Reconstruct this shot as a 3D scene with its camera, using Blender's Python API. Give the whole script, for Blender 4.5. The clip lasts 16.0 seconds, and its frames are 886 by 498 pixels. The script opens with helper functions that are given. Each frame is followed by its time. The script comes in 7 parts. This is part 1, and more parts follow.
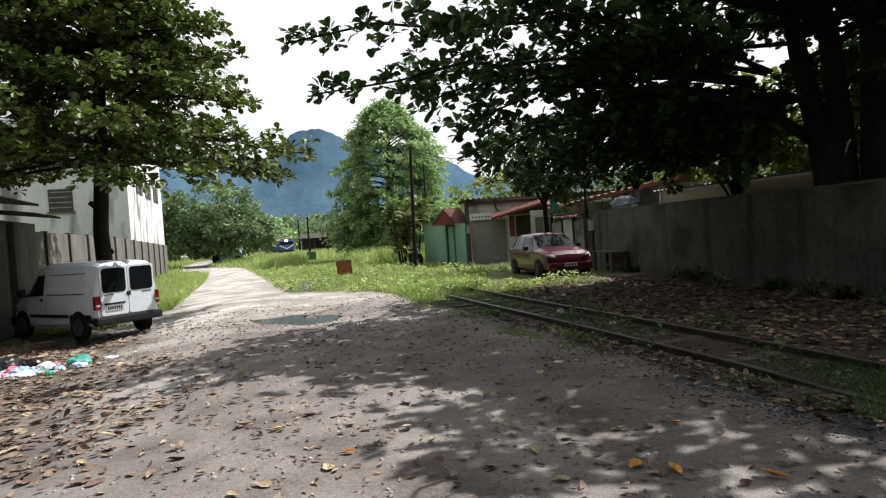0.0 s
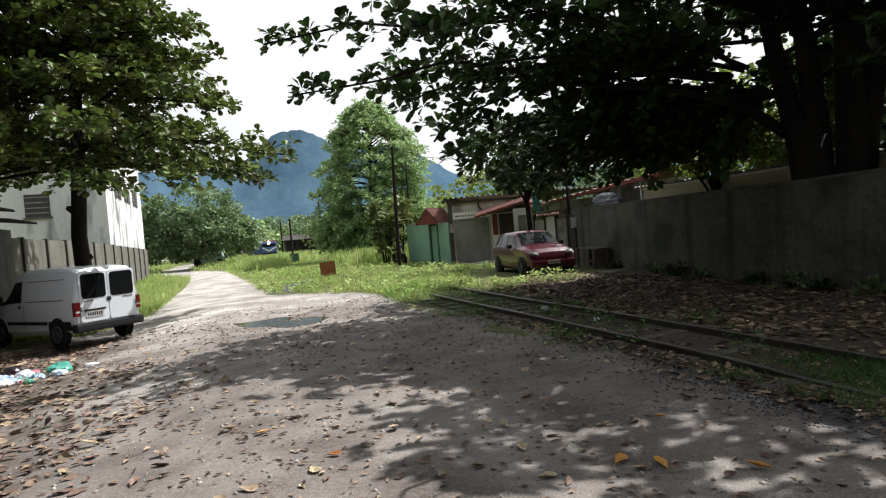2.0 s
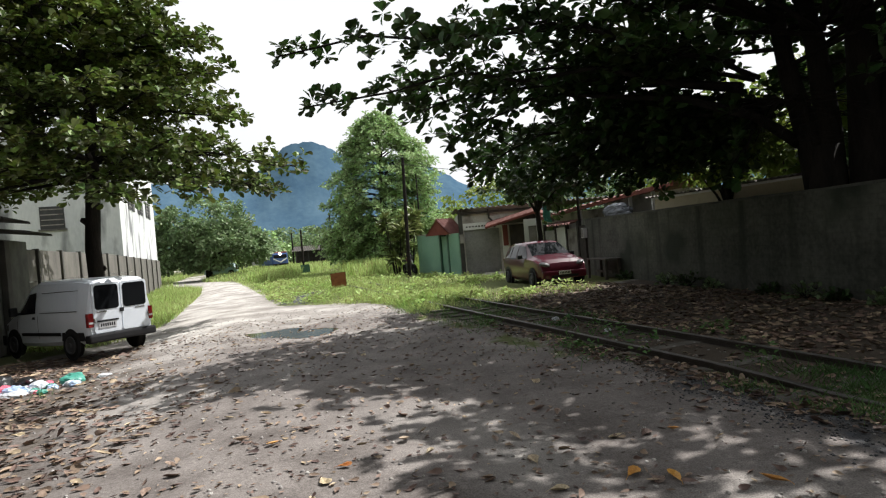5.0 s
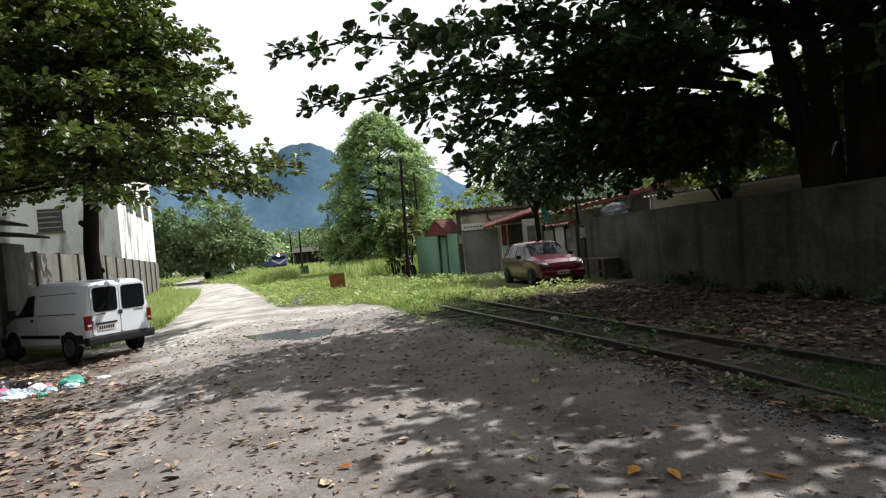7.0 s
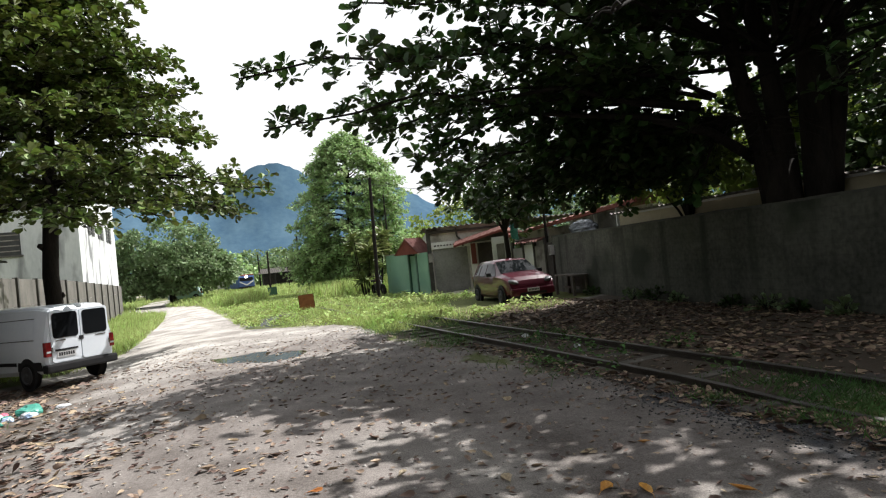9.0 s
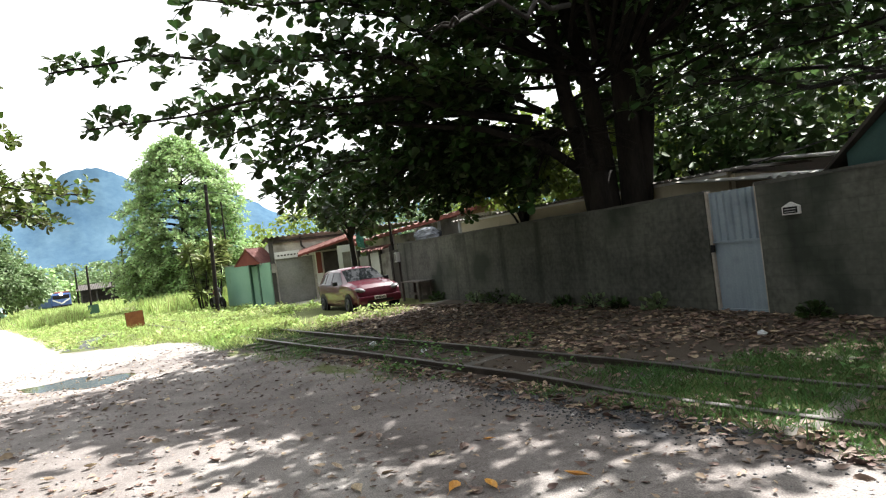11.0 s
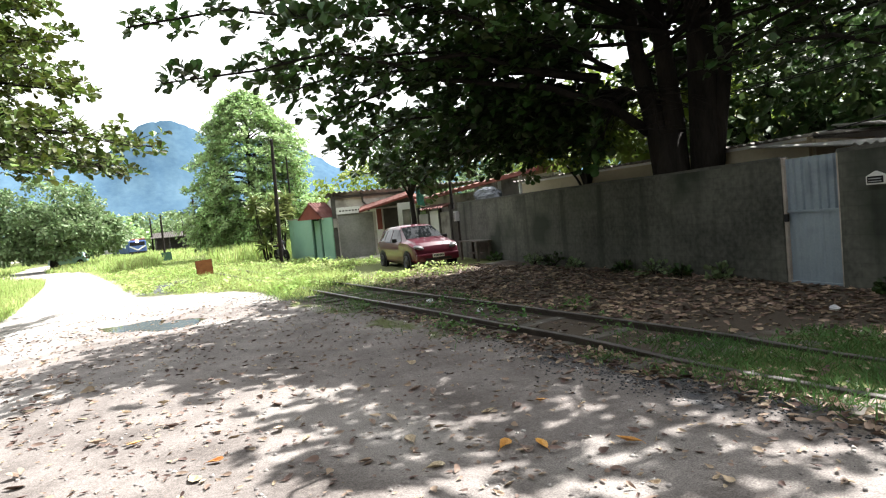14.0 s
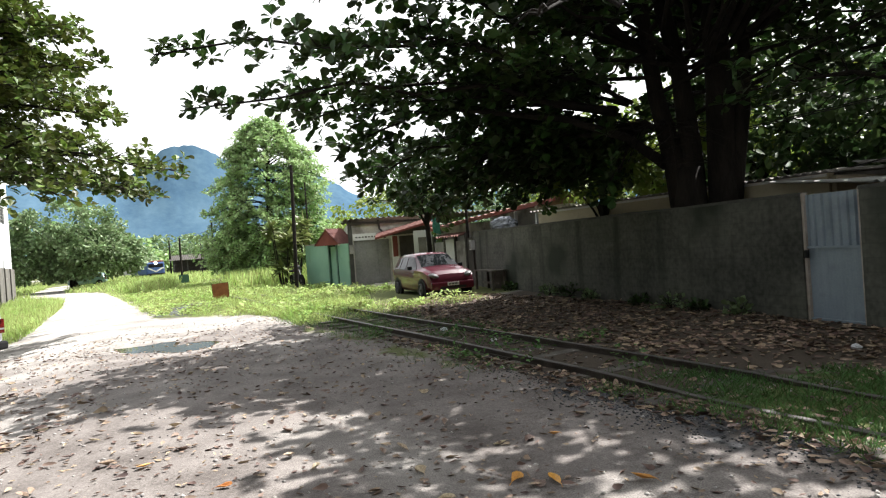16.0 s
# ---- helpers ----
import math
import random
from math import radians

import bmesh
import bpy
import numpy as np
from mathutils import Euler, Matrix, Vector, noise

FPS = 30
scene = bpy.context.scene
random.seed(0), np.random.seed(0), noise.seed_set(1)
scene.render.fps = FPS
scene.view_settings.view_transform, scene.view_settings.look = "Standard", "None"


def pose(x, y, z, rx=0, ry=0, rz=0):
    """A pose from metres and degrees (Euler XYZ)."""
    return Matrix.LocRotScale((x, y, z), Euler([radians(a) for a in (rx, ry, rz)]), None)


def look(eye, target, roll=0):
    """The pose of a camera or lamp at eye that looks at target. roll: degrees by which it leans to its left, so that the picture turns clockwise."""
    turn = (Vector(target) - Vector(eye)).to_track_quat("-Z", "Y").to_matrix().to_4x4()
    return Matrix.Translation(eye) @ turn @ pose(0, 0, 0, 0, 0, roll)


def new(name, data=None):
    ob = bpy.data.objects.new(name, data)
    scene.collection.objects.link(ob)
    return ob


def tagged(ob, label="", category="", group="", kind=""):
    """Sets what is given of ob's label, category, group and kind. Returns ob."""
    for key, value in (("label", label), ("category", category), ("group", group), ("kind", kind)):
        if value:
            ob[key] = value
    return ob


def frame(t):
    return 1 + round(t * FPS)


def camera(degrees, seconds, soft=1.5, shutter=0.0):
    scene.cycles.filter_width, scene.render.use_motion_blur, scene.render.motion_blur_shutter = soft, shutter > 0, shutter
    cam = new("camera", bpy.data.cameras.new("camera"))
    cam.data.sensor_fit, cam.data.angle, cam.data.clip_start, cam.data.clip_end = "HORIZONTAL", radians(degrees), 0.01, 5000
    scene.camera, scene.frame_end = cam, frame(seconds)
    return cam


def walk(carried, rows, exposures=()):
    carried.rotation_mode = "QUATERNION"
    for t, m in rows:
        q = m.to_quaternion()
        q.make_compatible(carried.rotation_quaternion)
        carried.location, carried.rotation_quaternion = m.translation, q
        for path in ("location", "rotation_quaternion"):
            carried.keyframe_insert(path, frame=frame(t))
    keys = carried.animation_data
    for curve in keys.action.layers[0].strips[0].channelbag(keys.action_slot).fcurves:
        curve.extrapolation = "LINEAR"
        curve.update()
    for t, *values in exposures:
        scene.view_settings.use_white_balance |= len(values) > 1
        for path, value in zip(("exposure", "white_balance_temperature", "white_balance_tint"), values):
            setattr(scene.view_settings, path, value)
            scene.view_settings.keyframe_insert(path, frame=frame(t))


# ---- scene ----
# The camera turns on the spot at eye height; x right, y ahead along the dirt road.
cam = camera(70.2, 16.0, 1.2)
EYE = 1.60
PATH = [
    (0.0, 0.11, -1.45, 3.81), (0.5, 0.12, -1.25, 4.92), (1.0, 0.66, -1.82, 5.08), (1.5, -0.96, -1.18, 4.36),
    (2.0, -1.40, -1.62, 4.75), (2.5, -5.23, -0.95, 3.39), (3.0, -3.83, -1.03, 3.46), (3.5, -0.14, -1.44, 5.14),
    (4.0, 0.96, -1.51, 5.05), (4.5, -0.26, -0.59, 4.66), (7.0, -0.58, -0.53, 5.18), (7.5, 0.46, -0.78, 3.42),
    (8.0, -0.05, -0.11, 3.78), (10.5, -14.01, 0.80, 7.75), (11.0, -17.32, 0.02, 7.20), (11.5, -16.82, 0.92, 7.42),
    (12.0, -17.88, 1.50, 6.84), (12.5, -18.19, 0.20, 5.49), (13.0, -18.10, -2.10, 2.37), (13.5, -14.32, -2.33, 4.27),
    (14.0, -11.90, -3.06, 5.39), (14.5, -8.82, -2.21, 4.70), (15.0, -9.64, -2.07, 5.50), (15.5, -10.37, -0.53, 5.79),
    (16.0, -10.47, -0.36, 4.17)]
EXPOSURES = [(0.0, 0.42), (8.2, 0.42), (10.3, 1.0), (10.6, 1.12), (11.1, 1.65), (12.0, 1.88), (12.5, 2.02), (14.0, 1.66), (16.0, 1.2)]
walk(cam, [(t, pose(0, 0, EYE, 90 + p, r, y)) for t, y, p, r in PATH], EXPOSURES)

# ---------------------------------------------------------------- light
SUN_EL, SUN_AZ = 54.0, 62.0          # degrees above the horizon, degrees right of straight ahead
world = bpy.data.worlds.new("sky")
scene.world = world
world.use_nodes = True
wn, wl = world.node_tree.nodes, world.node_tree.links
sky = wn.new("ShaderNodeTexSky")
sky.sky_type, sky.sun_disc = "NISHITA", False
sky.sun_elevation, sky.sun_rotation = radians(SUN_EL), radians(SUN_AZ)
sky.air_density, sky.dust_density, sky.ozone_density = 1.2, 3.0, 1.0
# thin bright cloud over most of the sky, blue between
cloud_xyz = wn.new("ShaderNodeTexCoord")
cloud = wn.new("ShaderNodeTexNoise")
cloud.inputs["Scale"].default_value, cloud.inputs["Detail"].default_value = 1.6, 6
wl.new(cloud_xyz.outputs["Generated"], cloud.inputs["Vector"])
veil = wn.new("ShaderNodeMapRange")
veil.inputs["From Min"].default_value, veil.inputs["From Max"].default_value = 0.30, 0.5
wl.new(cloud.outputs["Fac"], veil.inputs["Value"])
sky_mix = wn.new("ShaderNodeMix")
sky_mix.data_type = "RGBA"
wl.new(veil.outputs[0], sky_mix.inputs["Factor"])
wl.new(sky.outputs[0], sky_mix.inputs["A"])
# the veil scatters forward: brighter towards the sun, dimmer in the half of the sky that faces it
toward = wn.new("ShaderNodeVectorMath")
toward.operation = "DOT_PRODUCT"
wl.new(cloud_xyz.outputs["Generated"], toward.inputs[0])
scatter = wn.new("ShaderNodeMapRange")
scatter.interpolation_type = "SMOOTHSTEP"
scatter.inputs["From Min"].default_value, scatter.inputs["From Max"].default_value = -0.25, 0.32
scatter.inputs["To Min"].default_value, scatter.inputs["To Max"].default_value = 0.12, 1.0
wl.new(toward.outputs["Value"], scatter.inputs["Value"])
veil_light = wn.new("ShaderNodeVectorMath")
veil_light.operation = "SCALE"
veil_light.inputs[0].default_value = (13.0, 13.3, 13.6)
wl.new(scatter.outputs[0], veil_light.inputs["Scale"])
wl.new(veil_light.outputs[0], sky_mix.inputs["B"])
wn["Background"].inputs["Strength"].default_value = 0.058
wl.new(sky_mix.outputs["Result"], wn["Background"].inputs["Color"])
sun_dir = Vector((math.sin(radians(SUN_AZ)) * math.cos(radians(SUN_EL)),
                  math.cos(radians(SUN_AZ)) * math.cos(radians(SUN_EL)), math.sin(radians(SUN_EL))))
toward.inputs[1].default_value = sun_dir
sun = new("sun", bpy.data.lights.new("sun", "SUN"))
sun.data.energy, sun.data.angle, sun.data.color = 5.0, radians(0.53), (1.0, 0.98, 0.955)
sun.matrix_world = look(sun_dir * 50, (0, 0, 0))


# ---------------------------------------------------------------- materials
def surf(name, c1, c2, scale=3.0, rough=0.85, bump=0.3, fine=40.0, dist=0.01, metal=0.0, c3=None, c3_scale=0.6, c3_at=0.55,
         island=0.0, obrand=0.0, spec=0.5, coat=0.0, stretch=(1, 1, 1), trans=0.0):
    """A procedural surface: two colours mixed by broad and fine noise, a third in stains, fine relief."""
    m = bpy.data.materials.new(name)
    m.use_nodes = True
    n, k = m.node_tree.nodes, m.node_tree.links
    b = n["Principled BSDF"]
    tc = n.new("ShaderNodeTexCoord")
    mp = n.new("ShaderNodeMapping")
    mp.inputs["Scale"].default_value = stretch
    k.new(tc.outputs["Object"], mp.inputs["Vector"])
    big, small = n.new("ShaderNodeTexNoise"), n.new("ShaderNodeTexNoise")
    for t, s, d in ((big, scale, 6), (small, fine, 4)):
        t.inputs["Scale"].default_value, t.inputs["Detail"].default_value = s, d
        k.new(mp.outputs[0], t.inputs["Vector"])
    add = n.new("ShaderNodeMath")
    add.operation = "MULTIPLY_ADD"
    k.new(small.outputs["Fac"], add.inputs[0])
    add.inputs[1].default_value = 0.45
    k.new(big.outputs["Fac"], add.inputs[2])
    ramp = n.new("ShaderNodeMapRange")
    ramp.inputs["From Min"].default_value, ramp.inputs["From Max"].default_value = 0.5, 0.95
    k.new(add.outputs[0], ramp.inputs["Value"])
    mix = n.new("ShaderNodeMix")
    mix.data_type = "RGBA"
    mix.inputs["A"].default_value, mix.inputs["B"].default_value = (*c1, 1), (*c2, 1)
    k.new(ramp.outputs[0], mix.inputs["Factor"])
    out = mix.outputs["Result"]
    if c3:
        st = n.new("ShaderNodeTexNoise")
        st.inputs["Scale"].default_value, st.inputs["Detail"].default_value = c3_scale, 8
        k.new(mp.outputs[0], st.inputs["Vector"])
        r2 = n.new("ShaderNodeMapRange")
        r2.inputs["From Min"].default_value, r2.inputs["From Max"].default_value = c3_at, c3_at + 0.15
        k.new(st.outputs["Fac"], r2.inputs["Value"])
        mx = n.new("ShaderNodeMix")
        mx.data_type = "RGBA"
        k.new(out, mx.inputs["A"])
        mx.inputs["B"].default_value = (*c3, 1)
        k.new(r2.outputs[0], mx.inputs["Factor"])
        out = mx.outputs["Result"]
    if island or obrand:
        hs = n.new("ShaderNodeHueSaturation")
        src = n.new("ShaderNodeNewGeometry").outputs["Random Per Island"] if island else n.new("ShaderNodeObjectInfo").outputs["Random"]
        r3 = n.new("ShaderNodeMapRange")
        amt = island or obrand
        r3.inputs["To Min"].default_value, r3.inputs["To Max"].default_value = 1 - amt, 1 + amt
        k.new(src, r3.inputs["Value"])
        k.new(r3.outputs[0], hs.inputs["Value"])
        r4 = n.new("ShaderNodeMapRange")
        r4.inputs["To Min"].default_value, r4.inputs["To Max"].default_value = 0.5 - amt * 0.06, 0.5 + amt * 0.05
        k.new(src, r4.inputs["Value"])
        k.new(r4.outputs[0], hs.inputs["Hue"])
        k.new(out, hs.inputs["Color"])
        out = hs.outputs[0]
    k.new(out, b.inputs["Base Color"])
    b.inputs["Roughness"].default_value, b.inputs["Metallic"].default_value = rough, metal
    b.inputs["Specular IOR Level"].default_value, b.inputs["Coat Weight"].default_value = spec, coat
    if bump:
        bp = n.new("ShaderNodeBump")
        bp.inputs["Strength"].default_value, bp.inputs["Distance"].default_value = bump, dist
        k.new(add.outputs[0], bp.inputs["Height"])
        k.new(bp.outputs[0], b.inputs["Normal"])
    if trans:
        tr = n.new("ShaderNodeBsdfTranslucent")
        k.new(out, tr.inputs["Color"])
        ms = n.new("ShaderNodeMixShader")
        ms.inputs[0].default_value = trans
        k.new(b.outputs[0], ms.inputs[1])
        k.new(tr.outputs[0], ms.inputs[2])
        k.new(ms.outputs[0], n["Material Output"].inputs["Surface"])
    return m


def glow(name, colour, strength):
    m = bpy.data.materials.new(name)
    m.use_nodes = True
    b = m.node_tree.nodes["Principled BSDF"]
    b.inputs["Emission Color"].default_value, b.inputs["Emission Strength"].default_value = (*colour, 1), strength
    return m


def ground_surface():
    """Bare earth, gravelly soil and grassy soil, blended by the zones stored on the sheet."""
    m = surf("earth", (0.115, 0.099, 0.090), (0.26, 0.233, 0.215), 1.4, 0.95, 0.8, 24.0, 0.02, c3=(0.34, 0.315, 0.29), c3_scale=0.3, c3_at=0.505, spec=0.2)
    n, k = m.node_tree.nodes, m.node_tree.links
    b = n["Principled BSDF"]
    dirt = b.inputs["Base Color"].links[0].from_socket
    at = n.new("ShaderNodeAttribute")
    at.attribute_name = "zone"
    sep = n.new("ShaderNodeSeparateColor")
    k.new(at.outputs["Color"], sep.inputs[0])
    nz = n.new("ShaderNodeTexNoise")
    nz.inputs["Scale"].default_value, nz.inputs["Detail"].default_value = 3.5, 8
    tc = n.new("ShaderNodeTexCoord")
    k.new(tc.outputs["Object"], nz.inputs["Vector"])
    # pale dusty tone beyond the trees' shade; full sun's brightness put into the colour
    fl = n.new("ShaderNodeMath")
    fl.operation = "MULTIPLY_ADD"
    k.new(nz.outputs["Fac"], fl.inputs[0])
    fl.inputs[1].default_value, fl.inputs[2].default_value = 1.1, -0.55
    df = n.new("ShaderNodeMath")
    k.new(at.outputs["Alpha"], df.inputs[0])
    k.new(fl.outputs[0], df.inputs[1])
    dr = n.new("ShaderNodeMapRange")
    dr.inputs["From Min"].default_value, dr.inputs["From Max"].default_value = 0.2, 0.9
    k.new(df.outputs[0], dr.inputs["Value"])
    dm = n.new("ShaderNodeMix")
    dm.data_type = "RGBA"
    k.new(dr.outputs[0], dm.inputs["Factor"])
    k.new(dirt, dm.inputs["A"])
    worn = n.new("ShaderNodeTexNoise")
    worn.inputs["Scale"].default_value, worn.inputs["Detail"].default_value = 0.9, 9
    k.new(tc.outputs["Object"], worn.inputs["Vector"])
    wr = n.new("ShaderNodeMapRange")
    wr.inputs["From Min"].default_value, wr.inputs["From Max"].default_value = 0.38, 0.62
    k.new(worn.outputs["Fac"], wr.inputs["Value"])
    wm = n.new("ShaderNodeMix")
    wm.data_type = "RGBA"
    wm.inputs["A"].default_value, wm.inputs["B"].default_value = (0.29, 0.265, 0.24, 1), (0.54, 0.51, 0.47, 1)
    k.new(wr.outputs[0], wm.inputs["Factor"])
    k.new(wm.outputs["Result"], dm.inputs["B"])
    last = dm.outputs["Result"]
    for ch, col in (("Red", (0.11, 0.125, 0.045)), ("Green", (0.085, 0.068, 0.052)), ("Blue", (0.075, 0.078, 0.085))):
        sh = n.new("ShaderNodeMath")
        sh.operation = "MULTIPLY_ADD"
        k.new(nz.outputs["Fac"], sh.inputs[0])
        sh.inputs[1].default_value, sh.inputs[2].default_value = 0.9, -0.45
        sm = n.new("ShaderNodeMath")
        k.new(sep.outputs[ch], sm.inputs[0])
        k.new(sh.outputs[0], sm.inputs[1])
        rg = n.new("ShaderNodeMapRange")
        rg.inputs["From Min"].default_value, rg.inputs["From Max"].default_value = 0.35, 0.65
        k.new(sm.outputs[0], rg.inputs["Value"])
        mx = n.new("ShaderNodeMix")
        mx.data_type = "RGBA"
        k.new(last, mx.inputs["A"])
        mx.inputs["B"].default_value = (*col, 1)
        k.new(rg.outputs[0], mx.inputs["Factor"])
        last = mx.outputs["Result"]
    # fine grains over everything
    gr = n.new("ShaderNodeTexNoise")
    gr.inputs["Scale"].default_value, gr.inputs["Detail"].default_value = 90.0, 3
    k.new(tc.outputs["Object"], gr.inputs["Vector"])
    rr = n.new("ShaderNodeMapRange")
    rr.inputs["From Min"].default_value, rr.inputs["From Max"].default_value = 0.3, 0.7
    rr.inputs["To Min"].default_value, rr.inputs["To Max"].default_value = 0.6, 1.3
    k.new(gr.outputs["Fac"], rr.inputs["Value"])
    hs = n.new("ShaderNodeHueSaturation")
    k.new(rr.outputs[0], hs.inputs["Value"])
    k.new(last, hs.inputs["Color"])
    k.new(hs.outputs[0], b.inputs["Base Color"])
    return m


def wall_surface():
    """Old cement render over blocks: blotches of damp, run-down drips, faint courses."""
    m = surf("grey_render", (0.036, 0.038, 0.032), (0.18, 0.18, 0.152), 0.55, 0.92, 0.5, 11.0, 0.012, c3=(0.036, 0.043, 0.032), c3_scale=0.55, c3_at=0.5)
    n, k = m.node_tree.nodes, m.node_tree.links
    b = n["Principled BSDF"]
    last = b.inputs["Base Color"].links[0].from_socket
    tc = n.new("ShaderNodeTexCoord")
    mp = n.new("ShaderNodeMapping")
    mp.inputs["Scale"].default_value = (2.6, 1.0, 0.22)
    k.new(tc.outputs["Object"], mp.inputs["Vector"])
    drip = n.new("ShaderNodeTexNoise")
    drip.inputs["Scale"].default_value, drip.inputs["Detail"].default_value = 1.0, 7
    k.new(mp.outputs[0], drip.inputs["Vector"])
    rg = n.new("ShaderNodeMapRange")
    rg.inputs["From Min"].default_value, rg.inputs["From Max"].default_value = 0.52, 0.70
    rg.inputs["To Max"].default_value = 0.75
    k.new(drip.outputs["Fac"], rg.inputs["Value"])
    mx = n.new("ShaderNodeMix")
    mx.data_type = "RGBA"
    k.new(rg.outputs[0], mx.inputs["Factor"])
    k.new(last, mx.inputs["A"])
    mx.inputs["B"].default_value = (0.022, 0.024, 0.019, 1)
    sep = n.new("ShaderNodeSeparateXYZ")
    k.new(tc.outputs["Object"], sep.inputs[0])
    flat = n.new("ShaderNodeCombineXYZ")
    k.new(sep.outputs["X"], flat.inputs["X"])
    k.new(sep.outputs["Z"], flat.inputs["Y"])
    course = n.new("ShaderNodeTexBrick")
    course.inputs["Scale"].default_value = 1.0
    course.inputs["Brick Width"].default_value, course.inputs["Row Height"].default_value = 0.40, 0.20
    course.inputs["Mortar Size"].default_value, course.inputs["Mortar Smooth"].default_value = 0.016, 1.0
    course.inputs["Color1"].default_value, course.inputs["Color2"].default_value = (0.95, 0.95, 0.95, 1), (1.08, 1.08, 1.06, 1)
    course.inputs["Mortar"].default_value = (0.82, 0.84, 0.82, 1)
    k.new(flat.outputs[0], course.inputs["Vector"])
    mu = n.new("ShaderNodeMix")
    mu.data_type, mu.blend_type = "RGBA", "MULTIPLY"
    mu.inputs["Factor"].default_value = 0.8
    k.new(mx.outputs["Result"], mu.inputs["A"])
    k.new(course.outputs["Color"], mu.inputs["B"])
    k.new(mu.outputs["Result"], b.inputs["Base Color"])
    return m


M_GROUND = ground_surface()
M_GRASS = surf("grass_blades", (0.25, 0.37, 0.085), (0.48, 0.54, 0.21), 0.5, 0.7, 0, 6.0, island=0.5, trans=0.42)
# greener, darker copy of grass_blades for under the trees; shade put into the colour
M_GRASS_SHADED = surf("shaded_grass", (0.058, 0.14, 0.034), (0.135, 0.24, 0.07), 0.6, 0.7, 0, 6.0, island=0.35, trans=0.3)
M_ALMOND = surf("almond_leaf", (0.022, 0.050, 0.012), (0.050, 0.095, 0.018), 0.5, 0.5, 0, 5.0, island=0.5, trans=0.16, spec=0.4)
# brighter, yellower copy of almond_leaf: sunlight on the sprays put into the colour
M_ALMOND_SUN = surf("almond_leaf_sunlit", (0.034, 0.062, 0.012), (0.15, 0.19, 0.034), 0.4, 0.5, 0, 5.0, island=0.6, trans=0.22, spec=0.4)
M_FEATHER = surf("pale_leaf", (0.23, 0.36, 0.12), (0.40, 0.52, 0.25), 0.4, 0.5, 0, 4.0, island=0.4, trans=0.36)
M_BUSH = surf("dull_leaf", (0.12, 0.19, 0.075), (0.23, 0.31, 0.15), 0.4, 0.55, 0, 4.0, island=0.35, trans=0.32)
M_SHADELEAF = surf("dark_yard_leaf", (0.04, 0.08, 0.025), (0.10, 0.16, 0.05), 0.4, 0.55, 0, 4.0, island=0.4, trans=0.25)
M_LIME = surf("lime_leaf", (0.13, 0.20, 0.03), (0.26, 0.32, 0.07), 0.4, 0.55, 0, 4.0, island=0.3, trans=0.35)
M_DRACAENA = surf("strap_leaf", (0.07, 0.12, 0.03), (0.22, 0.24, 0.08), 0.9, 0.5, 0, 4.0, island=0.4, trans=0.25)
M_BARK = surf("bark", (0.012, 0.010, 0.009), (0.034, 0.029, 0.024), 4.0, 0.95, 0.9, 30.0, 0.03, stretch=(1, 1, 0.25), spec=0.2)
M_DEADLEAF = surf("dry_leaf", (0.085, 0.053, 0.038), (0.36, 0.255, 0.185), 1.5, 0.7, 0, 20.0, island=0.55)
M_DEADLEAF_ONE = surf("fallen_leaf", (0.20, 0.135, 0.09), (0.42, 0.32, 0.23), 9.0, 0.6, 0.2, 60.0, 0.002, obrand=0.55)
M_ORANGELEAF = surf("orange_leaf", (0.42, 0.16, 0.03), (0.62, 0.30, 0.06), 9.0, 0.5, 0.2, 60.0, 0.002, obrand=0.25)
M_RENDER = wall_surface()
M_COPING = surf("blackened_coping", (0.05, 0.05, 0.045), (0.12, 0.12, 0.105), 2.0, 0.95, 0.6, 25.0, 0.015)
M_CONCRETE = surf("precast_concrete", (0.075, 0.07, 0.062), (0.17, 0.158, 0.138), 1.0, 0.92, 0.4, 20.0, 0.01, c3=(0.09, 0.085, 0.07), c3_scale=0.5, c3_at=0.55, stretch=(1, 1, 0.4))
M_POST = surf("dark_post", (0.04, 0.038, 0.033), (0.09, 0.085, 0.075), 2.0, 0.95, 0.4)
M_WHITEWASH = surf("stained_whitewash", (0.52, 0.54, 0.54), (0.72, 0.73, 0.72), 0.5, 0.9, 0.25, 8.0, 0.01, c3=(0.19, 0.195, 0.20), c3_scale=0.9, c3_at=0.5, stretch=(1, 1, 0.35))
M_GREENWALL = surf("mint_render", (0.18, 0.34, 0.25), (0.24, 0.42, 0.31), 1.0, 0.8, 0.25, 18.0, 0.006, c3=(0.15, 0.25, 0.18), c3_scale=0.8, c3_at=0.6)
M_GREENPOST = surf("dark_green_paint", (0.035, 0.10, 0.07), (0.06, 0.14, 0.10), 2.0, 0.6, 0.2)
M_OLDWALL = surf("worn_plaster", (0.40, 0.37, 0.33), (0.62, 0.59, 0.54), 0.9, 0.92, 0.4, 14.0, 0.01, c3=(0.16, 0.145, 0.125), c3_scale=1.1, c3_at=0.54)
M_CREAM = surf("cream_plaster", (0.50, 0.43, 0.30), (0.62, 0.55, 0.40), 0.8, 0.9, 0.3, 14.0, 0.01, c3=(0.25, 0.2, 0.14), c3_scale=0.8, c3_at=0.57)
M_WHITEPAINT = surf("white_paint", (0.66, 0.65, 0.62), (0.80, 0.79, 0.77), 1.2, 0.7, 0.15, 20.0, 0.004, c3=(0.45, 0.42, 0.38), c3_scale=1.1, c3_at=0.62)
M_GARAGE = surf("grimy_shutter", (0.16, 0.155, 0.145), (0.33, 0.32, 0.30), 1.1, 0.8, 0.3, 14.0, 0.006, c3=(0.075, 0.065, 0.055), c3_scale=0.9, c3_at=0.55)
